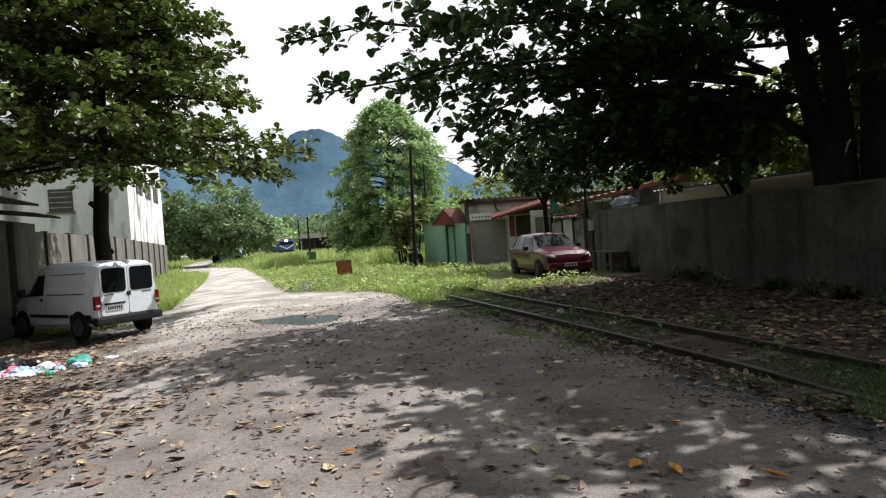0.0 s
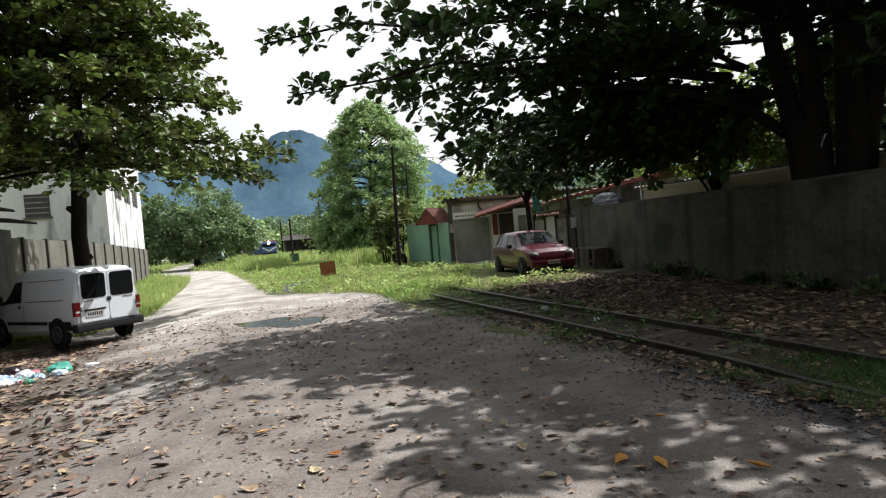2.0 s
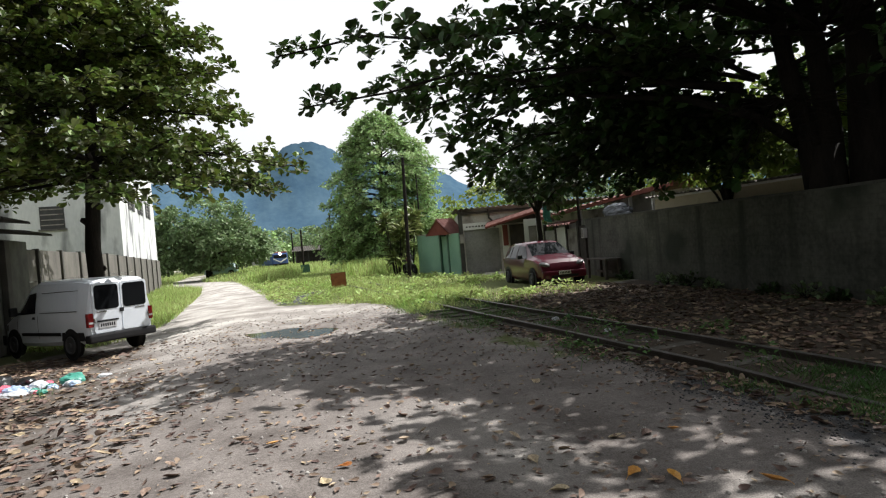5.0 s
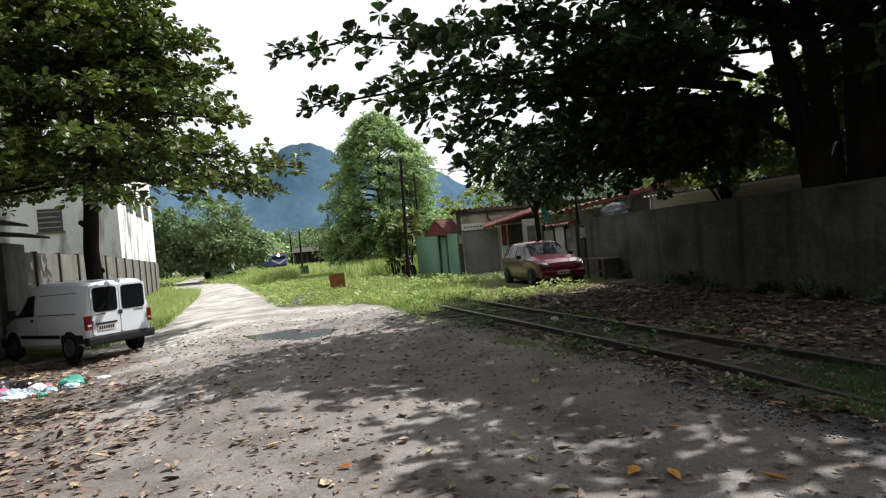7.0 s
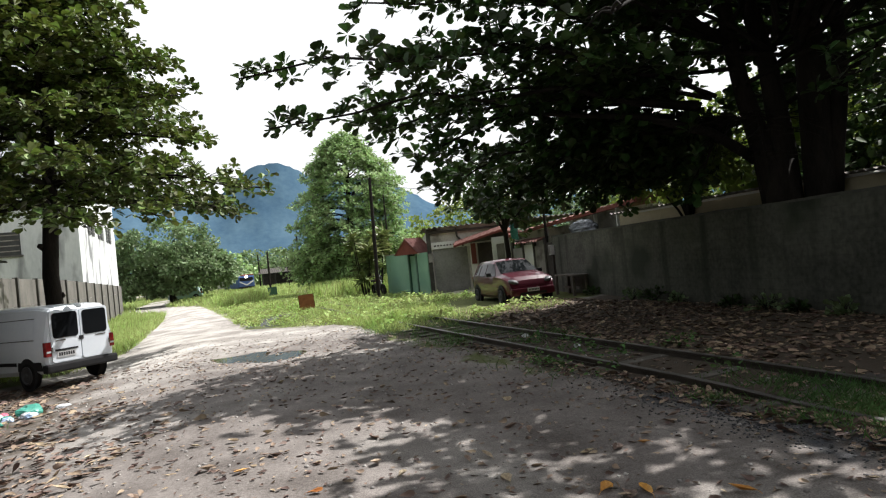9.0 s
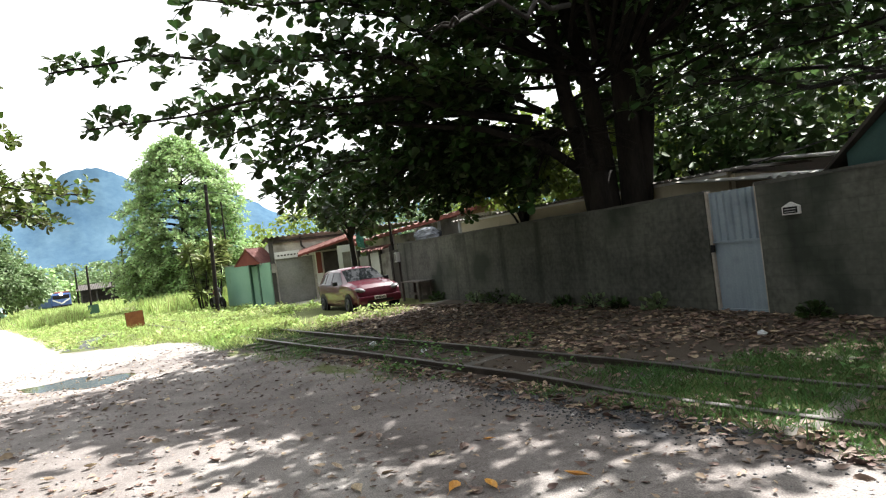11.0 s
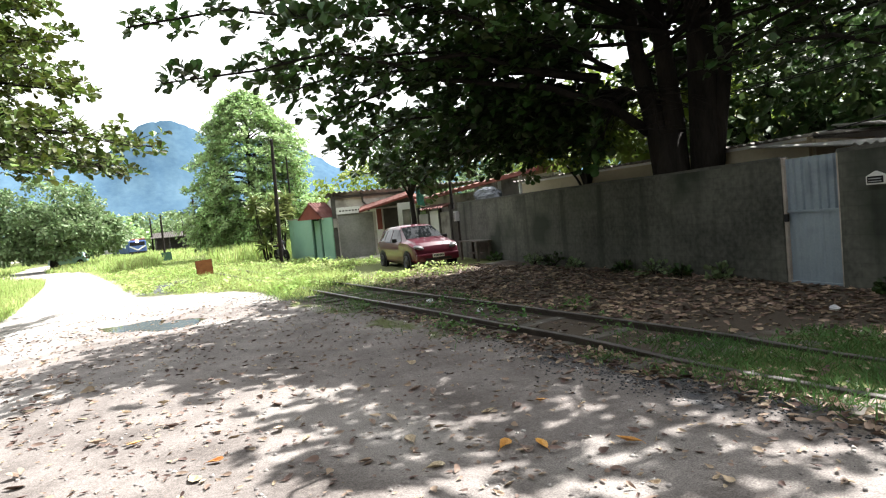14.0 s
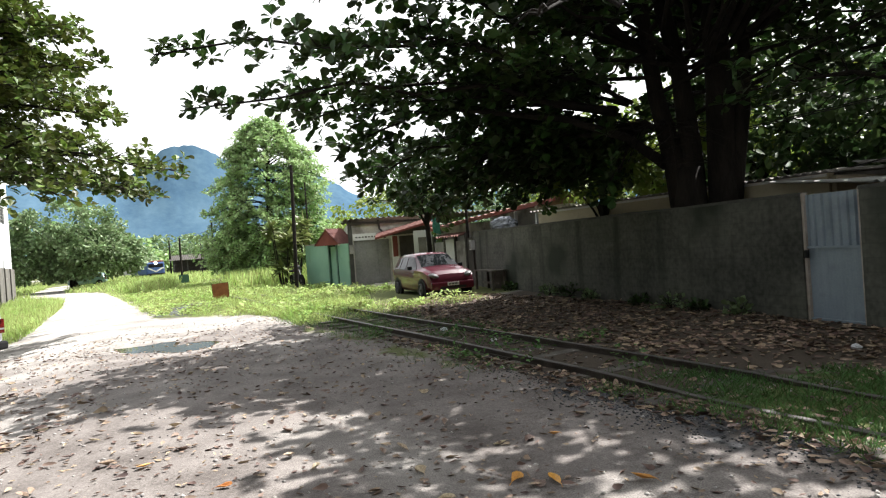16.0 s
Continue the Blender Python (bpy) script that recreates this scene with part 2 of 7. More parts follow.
M_TILE = surf("clay_tile", (0.16, 0.065, 0.05), (0.30, 0.145, 0.11), 3.0, 0.8, 0.4, 25.0, 0.006, c3=(0.12, 0.06, 0.05), c3_scale=2.0, c3_at=0.57, obrand=0.2)
M_REDWOOD = surf("red_painted_wood", (0.15, 0.032, 0.024), (0.23, 0.055, 0.04), 3.0, 0.6, 0.2, 25.0, 0.003)
M_FIBRE = surf("fibre_cement", (0.20, 0.18, 0.16), (0.36, 0.34, 0.31), 1.5, 0.9, 0.4, 18.0, 0.006, c3=(0.10, 0.085, 0.07), c3_scale=1.2, c3_at=0.52)
M_OLDROOF = surf("blackened_roof", (0.06, 0.05, 0.042), (0.17, 0.135, 0.11), 1.8, 0.9, 0.4, 18.0, 0.006, c3=(0.04, 0.034, 0.03), c3_scale=1.2, c3_at=0.52)
M_FIBRE_PALE = surf("pale_fibre_cement", (0.45, 0.44, 0.42), (0.6, 0.6, 0.58), 1.5, 0.9, 0.4, 18.0, 0.006)
M_RUST = surf("rusty_plate", (0.19, 0.062, 0.022), (0.32, 0.12, 0.045), 5.0, 0.85, 0.4, 40.0, 0.003)
M_RAIL = surf("rail_steel", (0.045, 0.036, 0.030), (0.10, 0.082, 0.068), 4.0, 0.55, 0.3, 60.0, 0.002, metal=0.5)
M_RAILHEAD = surf("worn_rail_head", (0.08, 0.072, 0.065), (0.15, 0.14, 0.13), 4.0, 0.5, 0.15, 60.0, 0.001, metal=0.5)
M_SLEEPER = surf("weathered_sleeper", (0.055, 0.048, 0.042), (0.13, 0.116, 0.10), 3.0, 0.95, 0.8, 30.0, 0.01, stretch=(1, 1, 1), obrand=0.25)
M_POLE = surf("pole_wood", (0.012, 0.010, 0.009), (0.028, 0.023, 0.020), 5.0, 0.95, 0.4, 30.0, 0.004, spec=0.15)
M_GATE = surf("galvanised_gate", (0.23, 0.29, 0.345), (0.33, 0.39, 0.44), 1.3, 0.5, 0.1, 30.0, 0.002, metal=0.25, c3=(0.18, 0.225, 0.27), c3_scale=1.5, c3_at=0.55)
M_GATE_EDGE = surf("rusty_frame", (0.32, 0.27, 0.22), (0.52, 0.47, 0.42), 6.0, 0.7, 0.2)
M_STONE = surf("pale_sill", (0.40, 0.37, 0.32), (0.55, 0.52, 0.47), 4.0, 0.9, 0.3)
M_VANPAINT = surf("white_van_paint", (0.60, 0.645, 0.70), (0.69, 0.73, 0.77), 0.8, 0.35, 0, 10.0, coat=0.4)
M_CARPAINT = surf("maroon_car_paint", (0.06, 0.005, 0.014), (0.085, 0.009, 0.02), 0.8, 0.4, 0, 10.0, coat=0.8, spec=0.2)
M_BLACKPLASTIC = surf("black_plastic", (0.007, 0.007, 0.008), (0.015, 0.015, 0.016), 4.0, 0.65, 0.1, spec=0.25)
M_TYRE = surf("tyre_rubber", (0.008, 0.008, 0.008), (0.018, 0.017, 0.016), 6.0, 0.95, 0.3, spec=0.15)
M_RIM = surf("steel_rim", (0.03, 0.03, 0.032), (0.07, 0.07, 0.072), 6.0, 0.6, 0.1, metal=0.3)
M_REDLENS = surf("red_lens", (0.16, 0.008, 0.010), (0.24, 0.015, 0.015), 8.0, 0.2, 0, coat=0.6)
M_CLEARLENS = surf("headlamp_glass", (0.06, 0.062, 0.065), (0.12, 0.12, 0.12), 14.0, 0.4, 0, spec=0.3)
M_PLATE = surf("plate_grey", (0.42, 0.43, 0.44), (0.5, 0.5, 0.5), 9.0, 0.5, 0)
M_GLASS = surf("dark_glass", (0.006, 0.007, 0.008), (0.010, 0.011, 0.012), 2.0, 0.05, 0, spec=0.2)
M_CHROME = surf("dull_chrome", (0.5, 0.5, 0.5), (0.6, 0.6, 0.6), 6.0, 0.25, 0, metal=0.9)
M_BAG_WHITE = surf("white_plastic_bag", (0.66, 0.68, 0.72), (0.8, 0.82, 0.85), 6.0, 0.4, 0.5, 30.0, 0.01, trans=0.2)
M_BAG_GREEN = surf("teal_plastic_bag", (0.06, 0.33, 0.25), (0.13, 0.45, 0.36), 6.0, 0.4, 0.5, 30.0, 0.01, trans=0.2)
M_BAG_PINK = surf("pink_plastic_bag", (0.65, 0.10, 0.18), (0.75, 0.22, 0.28), 6.0, 0.45, 0.5, 30.0, 0.01)
M_BAG_BLUE = surf("pale_blue_bag", (0.30, 0.42, 0.62), (0.5, 0.6, 0.74), 6.0, 0.4, 0.5, 30.0, 0.01)
M_BAG_BLACK = surf("black_bin_bag", (0.012, 0.012, 0.013), (0.03, 0.03, 0.03), 6.0, 0.3, 0.6, 30.0, 0.01)
# the blue of distance haze is mixed into the forest's base colour
M_MOUNTAIN = surf("hazed_forest", (0.055, 0.105, 0.16), (0.095, 0.16, 0.215), 0.012, 1.0, 0.3, 0.07, 5.0, spec=0.0)
M_DARKTRIM = surf("dark_timber", (0.03, 0.026, 0.022), (0.07, 0.06, 0.05), 4.0, 0.9, 0.2)
M_GREENSHEET = surf("deep_green_sheet", (0.015, 0.055, 0.05), (0.03, 0.085, 0.075), 2.0, 0.6, 0.2)
M_BLUE = surf("blue_rail_paint", (0.03, 0.07, 0.22), (0.06, 0.12, 0.32), 2.0, 0.5, 0.1)
M_HEADLAMP = glow("lit_headlamp", (1.0, 0.97, 0.92), 8.0)
M_WIRE = surf("black_cable", (0.012, 0.012, 0.012), (0.02, 0.02, 0.02), 5.0, 0.7, 0)
M_PUDDLE = surf("muddy_water", (0.075, 0.065, 0.04), (0.11, 0.098, 0.06), 0.8, 0.04, 0.03, 3.0, 0.003, spec=0.6)


# ---------------------------------------------------------------- building helpers
def thing(name, label, category, m=None, group="", kind=""):
    ob = new(name)
    if m is not None:
        ob.matrix_world = m
    return tagged(ob, label, category, group, kind)


def finish(bm, name, smooth=False):
    me = bpy.data.meshes.new(name)
    bm.normal_update()
    bm.to_mesh(me)
    bm.free()
    if smooth:
        me.shade_smooth()
        if smooth == "creased":
            me.set_sharp_from_angle(angle=radians(28))
    return me


def part(name, bm, material, parent, label="", smooth=False):
    me = bm if isinstance(bm, bpy.types.Mesh) else finish(bm, name, smooth)
    if not me.materials:
        me.materials.append(material)
    ob = new(name, me)
    ob.parent = parent
    return tagged(ob, label)


def single(name, bm, material, label, category, m=None, group="", kind="", smooth=False):
    me = bm if isinstance(bm, bpy.types.Mesh) else finish(bm, name, smooth)
    if not me.materials:
        me.materials.append(material)
    ob = new(name, me)
    if m is not None:
        ob.matrix_world = m
    return tagged(ob, label, category, group, kind)


def box(bm, x0, x1, y0, y1, z0, z1, bevel=0.0, m=None):
    geo = bmesh.ops.create_cube(bm, size=1.0)
    vs = geo["verts"]
    for v in vs:
        v.co = Vector(((x0 + x1) / 2 + v.co.x * (x1 - x0), (y0 + y1) / 2 + v.co.y * (y1 - y0), (z0 + z1) / 2 + v.co.z * (z1 - z0)))
    if bevel:
        es = list({e for v in vs for e in v.link_edges})
        res = bmesh.ops.bevel(bm, geom=es, offset=bevel, segments=2, affect="EDGES", profile=0.6)
        vs = list({v for f in res["faces"] for v in f.verts} | {v for v in vs if v.is_valid})
    if m is not None:
        for v in vs:
            v.co = m @ v.co
    return bm


def rounded_plate(x0, x1, z0, z1, y0, y1, r):
    """A plate in the x-z plane with rounded corners, from y0 (front) to y1."""
    bm = bmesh.new()
    out = []
    for cx, cz, a0 in ((x1 - r, z0 + r, -90), (x1 - r, z1 - r, 0), (x0 + r, z1 - r, 90), (x0 + r, z0 + r, 180)):
        for k in range(6):
            a = radians(a0 + 18 * k)
            out.append((cx + r * math.cos(a), cz + r * math.sin(a)))
    f = [bm.verts.new((x, y0, z)) for x, z in out]
    b = [bm.verts.new((x, y1, z)) for x, z in out]
    n = len(out)
    bm.faces.new(f)
    bm.faces.new(b[::-1])
    for i in range(n):
        bm.faces.new((f[i], b[i], b[(i + 1) % n], f[(i + 1) % n]))
    bmesh.ops.recalc_face_normals(bm, faces=bm.faces)
    return bm


def boxmesh(*a, bevel=0.0, m=None):
    return box(bmesh.new(), *a, bevel=bevel, m=m)


def tube(bm, pts, radii, n=8, caps=True):
    """A tapering tube along pts."""
    rings = []
    pts = [Vector(p) for p in pts]
    for i, p in enumerate(pts):
        d = (pts[min(i + 1, len(pts) - 1)] - pts[max(i - 1, 0)]).normalized()
        a = d.orthogonal().normalized() if i == 0 else (rings_a - d * rings_a.dot(d)).normalized()
        rings_a = a
        b = d.cross(a)
        r = radii[i] if isinstance(radii, (list, tuple)) else radii
        rings.append([bm.verts.new(p + (a * math.cos(2 * math.pi * j / n) + b * math.sin(2 * math.pi * j / n)) * r) for j in range(n)])
    for r0, r1 in zip(rings, rings[1:]):
        for j in range(n):
            bm.faces.new((r0[j], r0[(j + 1) % n], r1[(j + 1) % n], r1[j]))
    if caps:
        bm.faces.new(rings[0][::-1])
        bm.faces.new(rings[-1])
    return bm


def lathe(bm, profile, n=24, m=None):
    """A solid of revolution about x; profile: (x, radius)."""
    rings = []
    for x, r in profile:
        rings.append([bm.verts.new((x, r * math.cos(2 * math.pi * j / n), r * math.sin(2 * math.pi * j / n))) for j in range(n)])
    for r0, r1 in zip(rings, rings[1:]):
        for j in range(n):
            bm.faces.new((r0[j], r0[(j + 1) % n], r1[(j + 1) % n], r1[j]))
    bm.faces.new(rings[0][::-1])
    bm.faces.new(rings[-1])
    if m is not None:
        for r in rings:
            for v in r:
                v.co = m @ v.co
    return bm


def array_mesh(name, verts, faces_flat, sizes, material):
    """A mesh from numpy arrays."""
    me = bpy.data.meshes.new(name)
    me.vertices.add(len(verts))
    me.vertices.foreach_set("co", np.asarray(verts, np.float32).ravel())
    me.loops.add(len(faces_flat))
    me.loops.foreach_set("vertex_index", np.asarray(faces_flat, np.int32))
    me.polygons.add(len(sizes))
    starts = np.concatenate(([0], np.cumsum(sizes)[:-1])).astype(np.int32)
    me.polygons.foreach_set("loop_start", starts)
    me.update(calc_edges=True)
    me.validate()
    me.materials.append(material)
    return me


NARROW = np.array([(0, 0, 0), (0.34, 0.14, 0.04), (0.66, 0.27, 0.07), (0.92, 0.19, 0.02), (1, 0, -0.05), (0.92, -0.19, 0.02), (0.66, -0.27, 0.07), (0.34, -0.14, 0.04), (0.58, 0, -0.02)])
LEAF = np.array([(0, 0, 0), (0.32, 0.15, 0.04), (0.66, 0.36, 0.09), (0.92, 0.27, 0.03), (1, 0, -0.06), (0.92, -0.27, 0.03), (0.66, -0.36, 0.09), (0.32, -0.15, 0.04), (0.60, 0, -0.02)])
LEAF_FACES = [(0, 8, 1), (1, 8, 3, 2), (8, 4, 3), (0, 7, 8), (7, 6, 5, 8), (8, 5, 4)]
SLIM = np.array([(0, 0, 0), (0.4, 0.12, 0.03), (1, 0, -0.12), (0.4, -0.12, 0.03)])
SLIM_FACES = [(0, 3, 2, 1)]
rng = np.random.default_rng(7)


def unit(v):
    return v / np.maximum(np.linalg.norm(v, axis=-1, keepdims=True), 1e-9)


def leaf_mesh(name, pos, along, size, material, up=None, shape=LEAF, faces=LEAF_FACES, roll=0.5):
    """Many leaves in one mesh: pos, along (N,3); size (N,)."""
    n = len(pos)
    a = unit(along)
    ref = np.tile((0.0, 0.0, 1.0), (n, 1)) if up is None else up
    ref = ref + rng.normal(0, roll, (n, 3))
    b = unit(np.cross(ref, a))
    c = np.cross(a, b)
    v = pos[:, None] + size[:, None, None] * (shape[None, :, :1] * a[:, None] + shape[None, :, 1:2] * b[:, None] + shape[None, :, 2:] * c[:, None])
    k = len(shape)
    flat = np.concatenate([np.array(f) for f in faces])
    sizes = np.array([len(f) for f in faces])
    idx = (flat[None] + (np.arange(n) * k)[:, None]).ravel()
    return array_mesh(name, v.reshape(-1, 3), idx, np.tile(sizes, n), material)


# plan coordinates along the railway: u across (0 at the near rail, + towards the grey wall), v along
P0, EU, EV = np.array((2.15, 8.73)), np.array((0.951, 0.309)), np.array((-0.309, 0.951))


def uv(x, y):
    dx, dy = x - P0[0], y - P0[1]
    return dx * EU[0] + dy * EU[1], dx * EV[0] + dy * EV[1]


def xy(u, v):
    return P0[0] + u * EU[0] + v * EV[0], P0[1] + u * EU[1] + v * EV[1]


def sstep(a, b, t):
    t = np.clip((t - a) / (b - a), 0, 1)
    return t * t * (3 - 2 * t)


def waves(x, y):
    return (np.sin(x * 0.9 + 1.3) * np.cos(y * 0.7 - 0.4) + 0.6 * np.sin(x * 2.3 - y * 1.7 + 2.0) + 0.4 * np.sin(x * 4.1 + y * 3.3))


def gz(x, y):
    """Height of the ground."""
    x, y = np.asarray(x, float), np.asarray(y, float)
    u, v = uv(x, y)
    near = sstep(300, 60, np.hypot(x, y))
    z = -0.28 * sstep(-4.5, -8.5, u) * near
    z = z - 0.05 * sstep(-1.2, -2.2, u) * near + 0.05 * sstep(2.0, 4.0, u) * near
    z = z + 0.012 * waves(x, y) * near
    hole = ((x + 3.4 + 0.35 * (y - 14.0)) / 1.45) ** 2 + ((y - 14.0) / 1.35) ** 2
    z = z - (0.125 + 0.03 * np.sin(x * 4.1 + y * 1.7) * np.cos(y * 3.3 - x)) * np.exp(-hole * 1.2)
    return z


def road_right(v):
    """u of the road's grassy edge on the railway side."""
    return np.interp(v, (-40, -6, -4.8, -3, -1, 0.7, 4.5, 7.5, 10, 13, 14.5, 30, 42, 60), (-0.42, -0.42, -0.55, -0.4, -0.8, -1.1, -1.1, -0.8, -0.8, -2.3, -3.4, -3.9, -4.6, -8.0))


def road_left(v):
    return np.interp(v, (-40, 9, 11, 13, 16, 30, 40, 60), (-9.5, -9.2, -7.8, -7.0, -6.8, -6.7, -7.0, -11.0))


# ---------------------------------------------------------------- ground
def ground():
    far = [90, 130, 200, 320, 500, 800, 1300, 2200, 4000]
    xs = np.array([-v for v in far[::-1]] + list(np.arange(-70, -24, 1.5)) + list(np.arange(-24, 16, 0.25)) + list(np.arange(16, 72, 2.0)) + far)
    ys = np.array([-v for v in far[::-1]] + list(np.arange(-60, -4, 3.0)) + list(np.arange(-4, 36, 0.25)) + list(np.arange(36, 84, 1.2)) + far)
    gx, gy = np.meshgrid(xs, ys)
    x, y = gx.ravel(), gy.ravel()
    nx, ny = len(xs), len(ys)
    i = np.arange((nx - 1) * (ny - 1))
    r, c = i // (nx - 1), i % (nx - 1)
    a = r * nx + c
    quads = np.stack([a, a + 1, a + nx + 1, a + nx], 1)
    me = array_mesh("ground", np.stack([x, y, gz(x, y)], 1), quads.ravel(), np.full(len(quads), 4), M_GROUND)
    u, v = uv(x, y)
    rr, rl = road_right(v), road_left(v)
    wob = 0.25 * waves(x * 1.3, y * 1.3)
    grass = np.maximum(sstep(-0.2, 0.5, u - rr + wob), sstep(0.1, -0.6, u - rl + wob))
    # bare, leaf-strewn soil under the tree between the rails and the wall
    soil = sstep(-0.9, -0.3, u + wob * 0.4) * sstep(9.5, 6.5, v + wob)
    soil = np.maximum(soil, 0.55 * sstep(-5.2, -7.5, u + wob) * sstep(11, 8, v))
    # old ash and coal beside the near rail, and the grey track that crosses
    ash = 0.5 * sstep(-1.0, -0.75, u + wob * 0.3) * sstep(0.0, -0.4, u) * sstep(-1.4, -2.4, v) * sstep(-6.5, -4.6, v)
    ash = np.maximum(ash, 0.62 * sstep(1.5, 0.4, ((u + 2.5 - 0.22 * (v - 16)) / 0.9) ** 2 + ((v - 16.5) / 3.6) ** 2 + wob))
    green = grass * (1 - soil)
    green = np.maximum(green, 0.75 * sstep(-2.6, -4.2, v) * sstep(-0.6, 0.1, u) * sstep(2.6, 1.8, u))
    # paling that stands for sun on the open road, growing along v
    sun_pale = sstep(5.0, 10.0, v + wob) * (1 - 0.35 * sstep(0.3, 0.9, np.abs(u + 5.6) / 2.2))
    col = np.stack([green, soil * (1 - green), ash, sun_pale], 1)
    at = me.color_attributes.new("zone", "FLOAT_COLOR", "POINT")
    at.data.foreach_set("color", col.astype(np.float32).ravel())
    me.shade_smooth()
    ob = new("ground", me)
    tagged(ob, "dusty grey-brown earth road with worn grass verges", "ground", kind="structure")


ground()


def mountain():
    """A wooded cone with lower ridges on both sides, far off; haze is in its colour."""
    na, nr = 420, 30
    az = np.radians(np.linspace(-75, 75, na))
    deg = np.degrees(az)
    top = np.interp(deg, (-75, -45, -20, -8, -5, -2.6, -1.1, 0.8, 3, 6, 8.3, 9.4, 10.8, 12.2, 13.4, 15.9, 19, 22.3, 24, 30, 45, 75),
                    (5, 6, 5, 4, 4.6, 5.3, 6.4, 7.3, 7.9, 8.3, 8.75, 9.65, 9.98, 9.87, 9.3, 7.1, 6.6, 6.8, 7.0, 6.5, 6.5, 6))
    top = np.convolve(np.pad(top, 2, mode="edge"), (0.1, 0.2, 0.4, 0.2, 0.1), mode="valid")
    top = top + 0.05 * np.sin(deg * 3.1) + 0.05 * np.sin(deg * 7.3 + 1) + 0.04 * np.sin(deg * 17.0)
    verts, d0, d1 = [], 1550.0, 1900.0
    broad = np.convolve(np.pad(top, 30, mode="edge"), np.ones(61) / 61, mode="valid")
    for j in range(nr):
        f = j / (nr - 1)
        d = d0 + (d1 - d0) * f
        h = np.tan(np.radians(top * f ** 1.5 + broad * (1 - f ** 1.5))) * d1 * (f ** 1.15) + EYE * f
        h = h + 1.0 * np.sin(f * 3.14) * (np.sin(deg * 0.9 + f * 5) + 0.7 * np.sin(deg * 2.1 - f * 9) + 0.3 * np.sin(deg * 4.7 + f * 13)) + 0.3 * rng.normal(0, 1.0, na) * (f < 1)
        verts.append(np.stack([-np.sin(az) * d, np.cos(az) * d, h - 2.0], 1))
    v = np.concatenate(verts)
    i = np.arange((na - 1) * (nr - 1))
    r, c = i // (na - 1), i % (na - 1)
    a = r * na + c
    q = np.stack([a, a + na, a + na + 1, a + 1], 1)
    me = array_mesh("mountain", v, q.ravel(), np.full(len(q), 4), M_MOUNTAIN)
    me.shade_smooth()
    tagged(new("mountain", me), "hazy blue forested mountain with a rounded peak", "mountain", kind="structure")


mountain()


# ---------------------------------------------------------------- the grey boundary wall with its gate
WX0, WS = 8.5, -0.148                 # the wall stands on x = WX0 + WS * y
WDIR = Vector((-WS, -1.0, 0)).normalized()      # along the wall towards the camera's side
WYAW = math.degrees(math.atan2(WDIR.y, WDIR.x))
W_START = Vector((5.25, 21.95, 0))
GATE_A = (W_START - Vector((WX0 + WS * 8.52, 8.52, 0))).length
GATE_B = GATE_A + 0.96


def wall_m():
    return Matrix.Translation(W_START) @ pose(0, 0, 0, 0, 0, WYAW)


def grid_slab(x0, x1, z0, ztop, thick, step=0.35):
    """A rendered wall with a slightly uneven face and top; local x along, y through, z up."""
    bm = bmesh.new()
    n = max(1, int((x1 - x0) / step))
    m = 6
    rows = {}
    for side in (0, 1):
        for i in range(n + 1):
            x = x0 + (x1 - x0) * i / n
            t = ztop(x)
            for j in range(m + 1):
                z = z0 + (t - z0) * j / m
                w = 0.012 * noise.noise(Vector((x * 0.8, z * 0.9, side * 7.0)))
                rows[side, i, j] = bm.verts.new((x, (-thick / 2 - w) if side == 0 else thick / 2 + w, z))
    for i in range(n):
        for j in range(m):
            bm.faces.new((rows[0, i, j], rows[0, i + 1, j], rows[0, i + 1, j + 1], rows[0, i, j + 1]))
            bm.faces.new((rows[1, i, j], rows[1, i, j + 1], rows[1, i + 1, j + 1], rows[1, i + 1, j]))
        bm.faces.new((rows[0, i, m], rows[0, i + 1, m], rows[1, i + 1, m], rows[1, i, m]))
    for i in (0, n):
        for j in range(m):
            f = (rows[0, i, j], rows[0, i, j + 1], rows[1, i, j + 1], rows[1, i, j])
            bm.faces.new(f if i == 0 else f[::-1])
    return bm


def wall_top(x):
    return 1.97 + 0.02 * noise.noise(Vector((x * 0.5, 3.1, 0))) + 0.012 * noise.noise(Vector((x * 2.2, 1.0, 0)))


def grey_wall():
    for nm, a, b in (("wall_east_1", 0.0, GATE_A), ("wall_east_2", GATE_B, 26.0)):
        w = single(nm, grid_slab(a, b, -0.3, wall_top, 0.16), M_RENDER, "tall grey cement-rendered boundary wall with dark damp stains", "wall", wall_m(), kind="structure", smooth=False)
        part("coping", grid_slab(a, b, 1.955, lambda x: wall_top(x) + 0.035, 0.19), M_COPING, w, "blackened mortar capping")


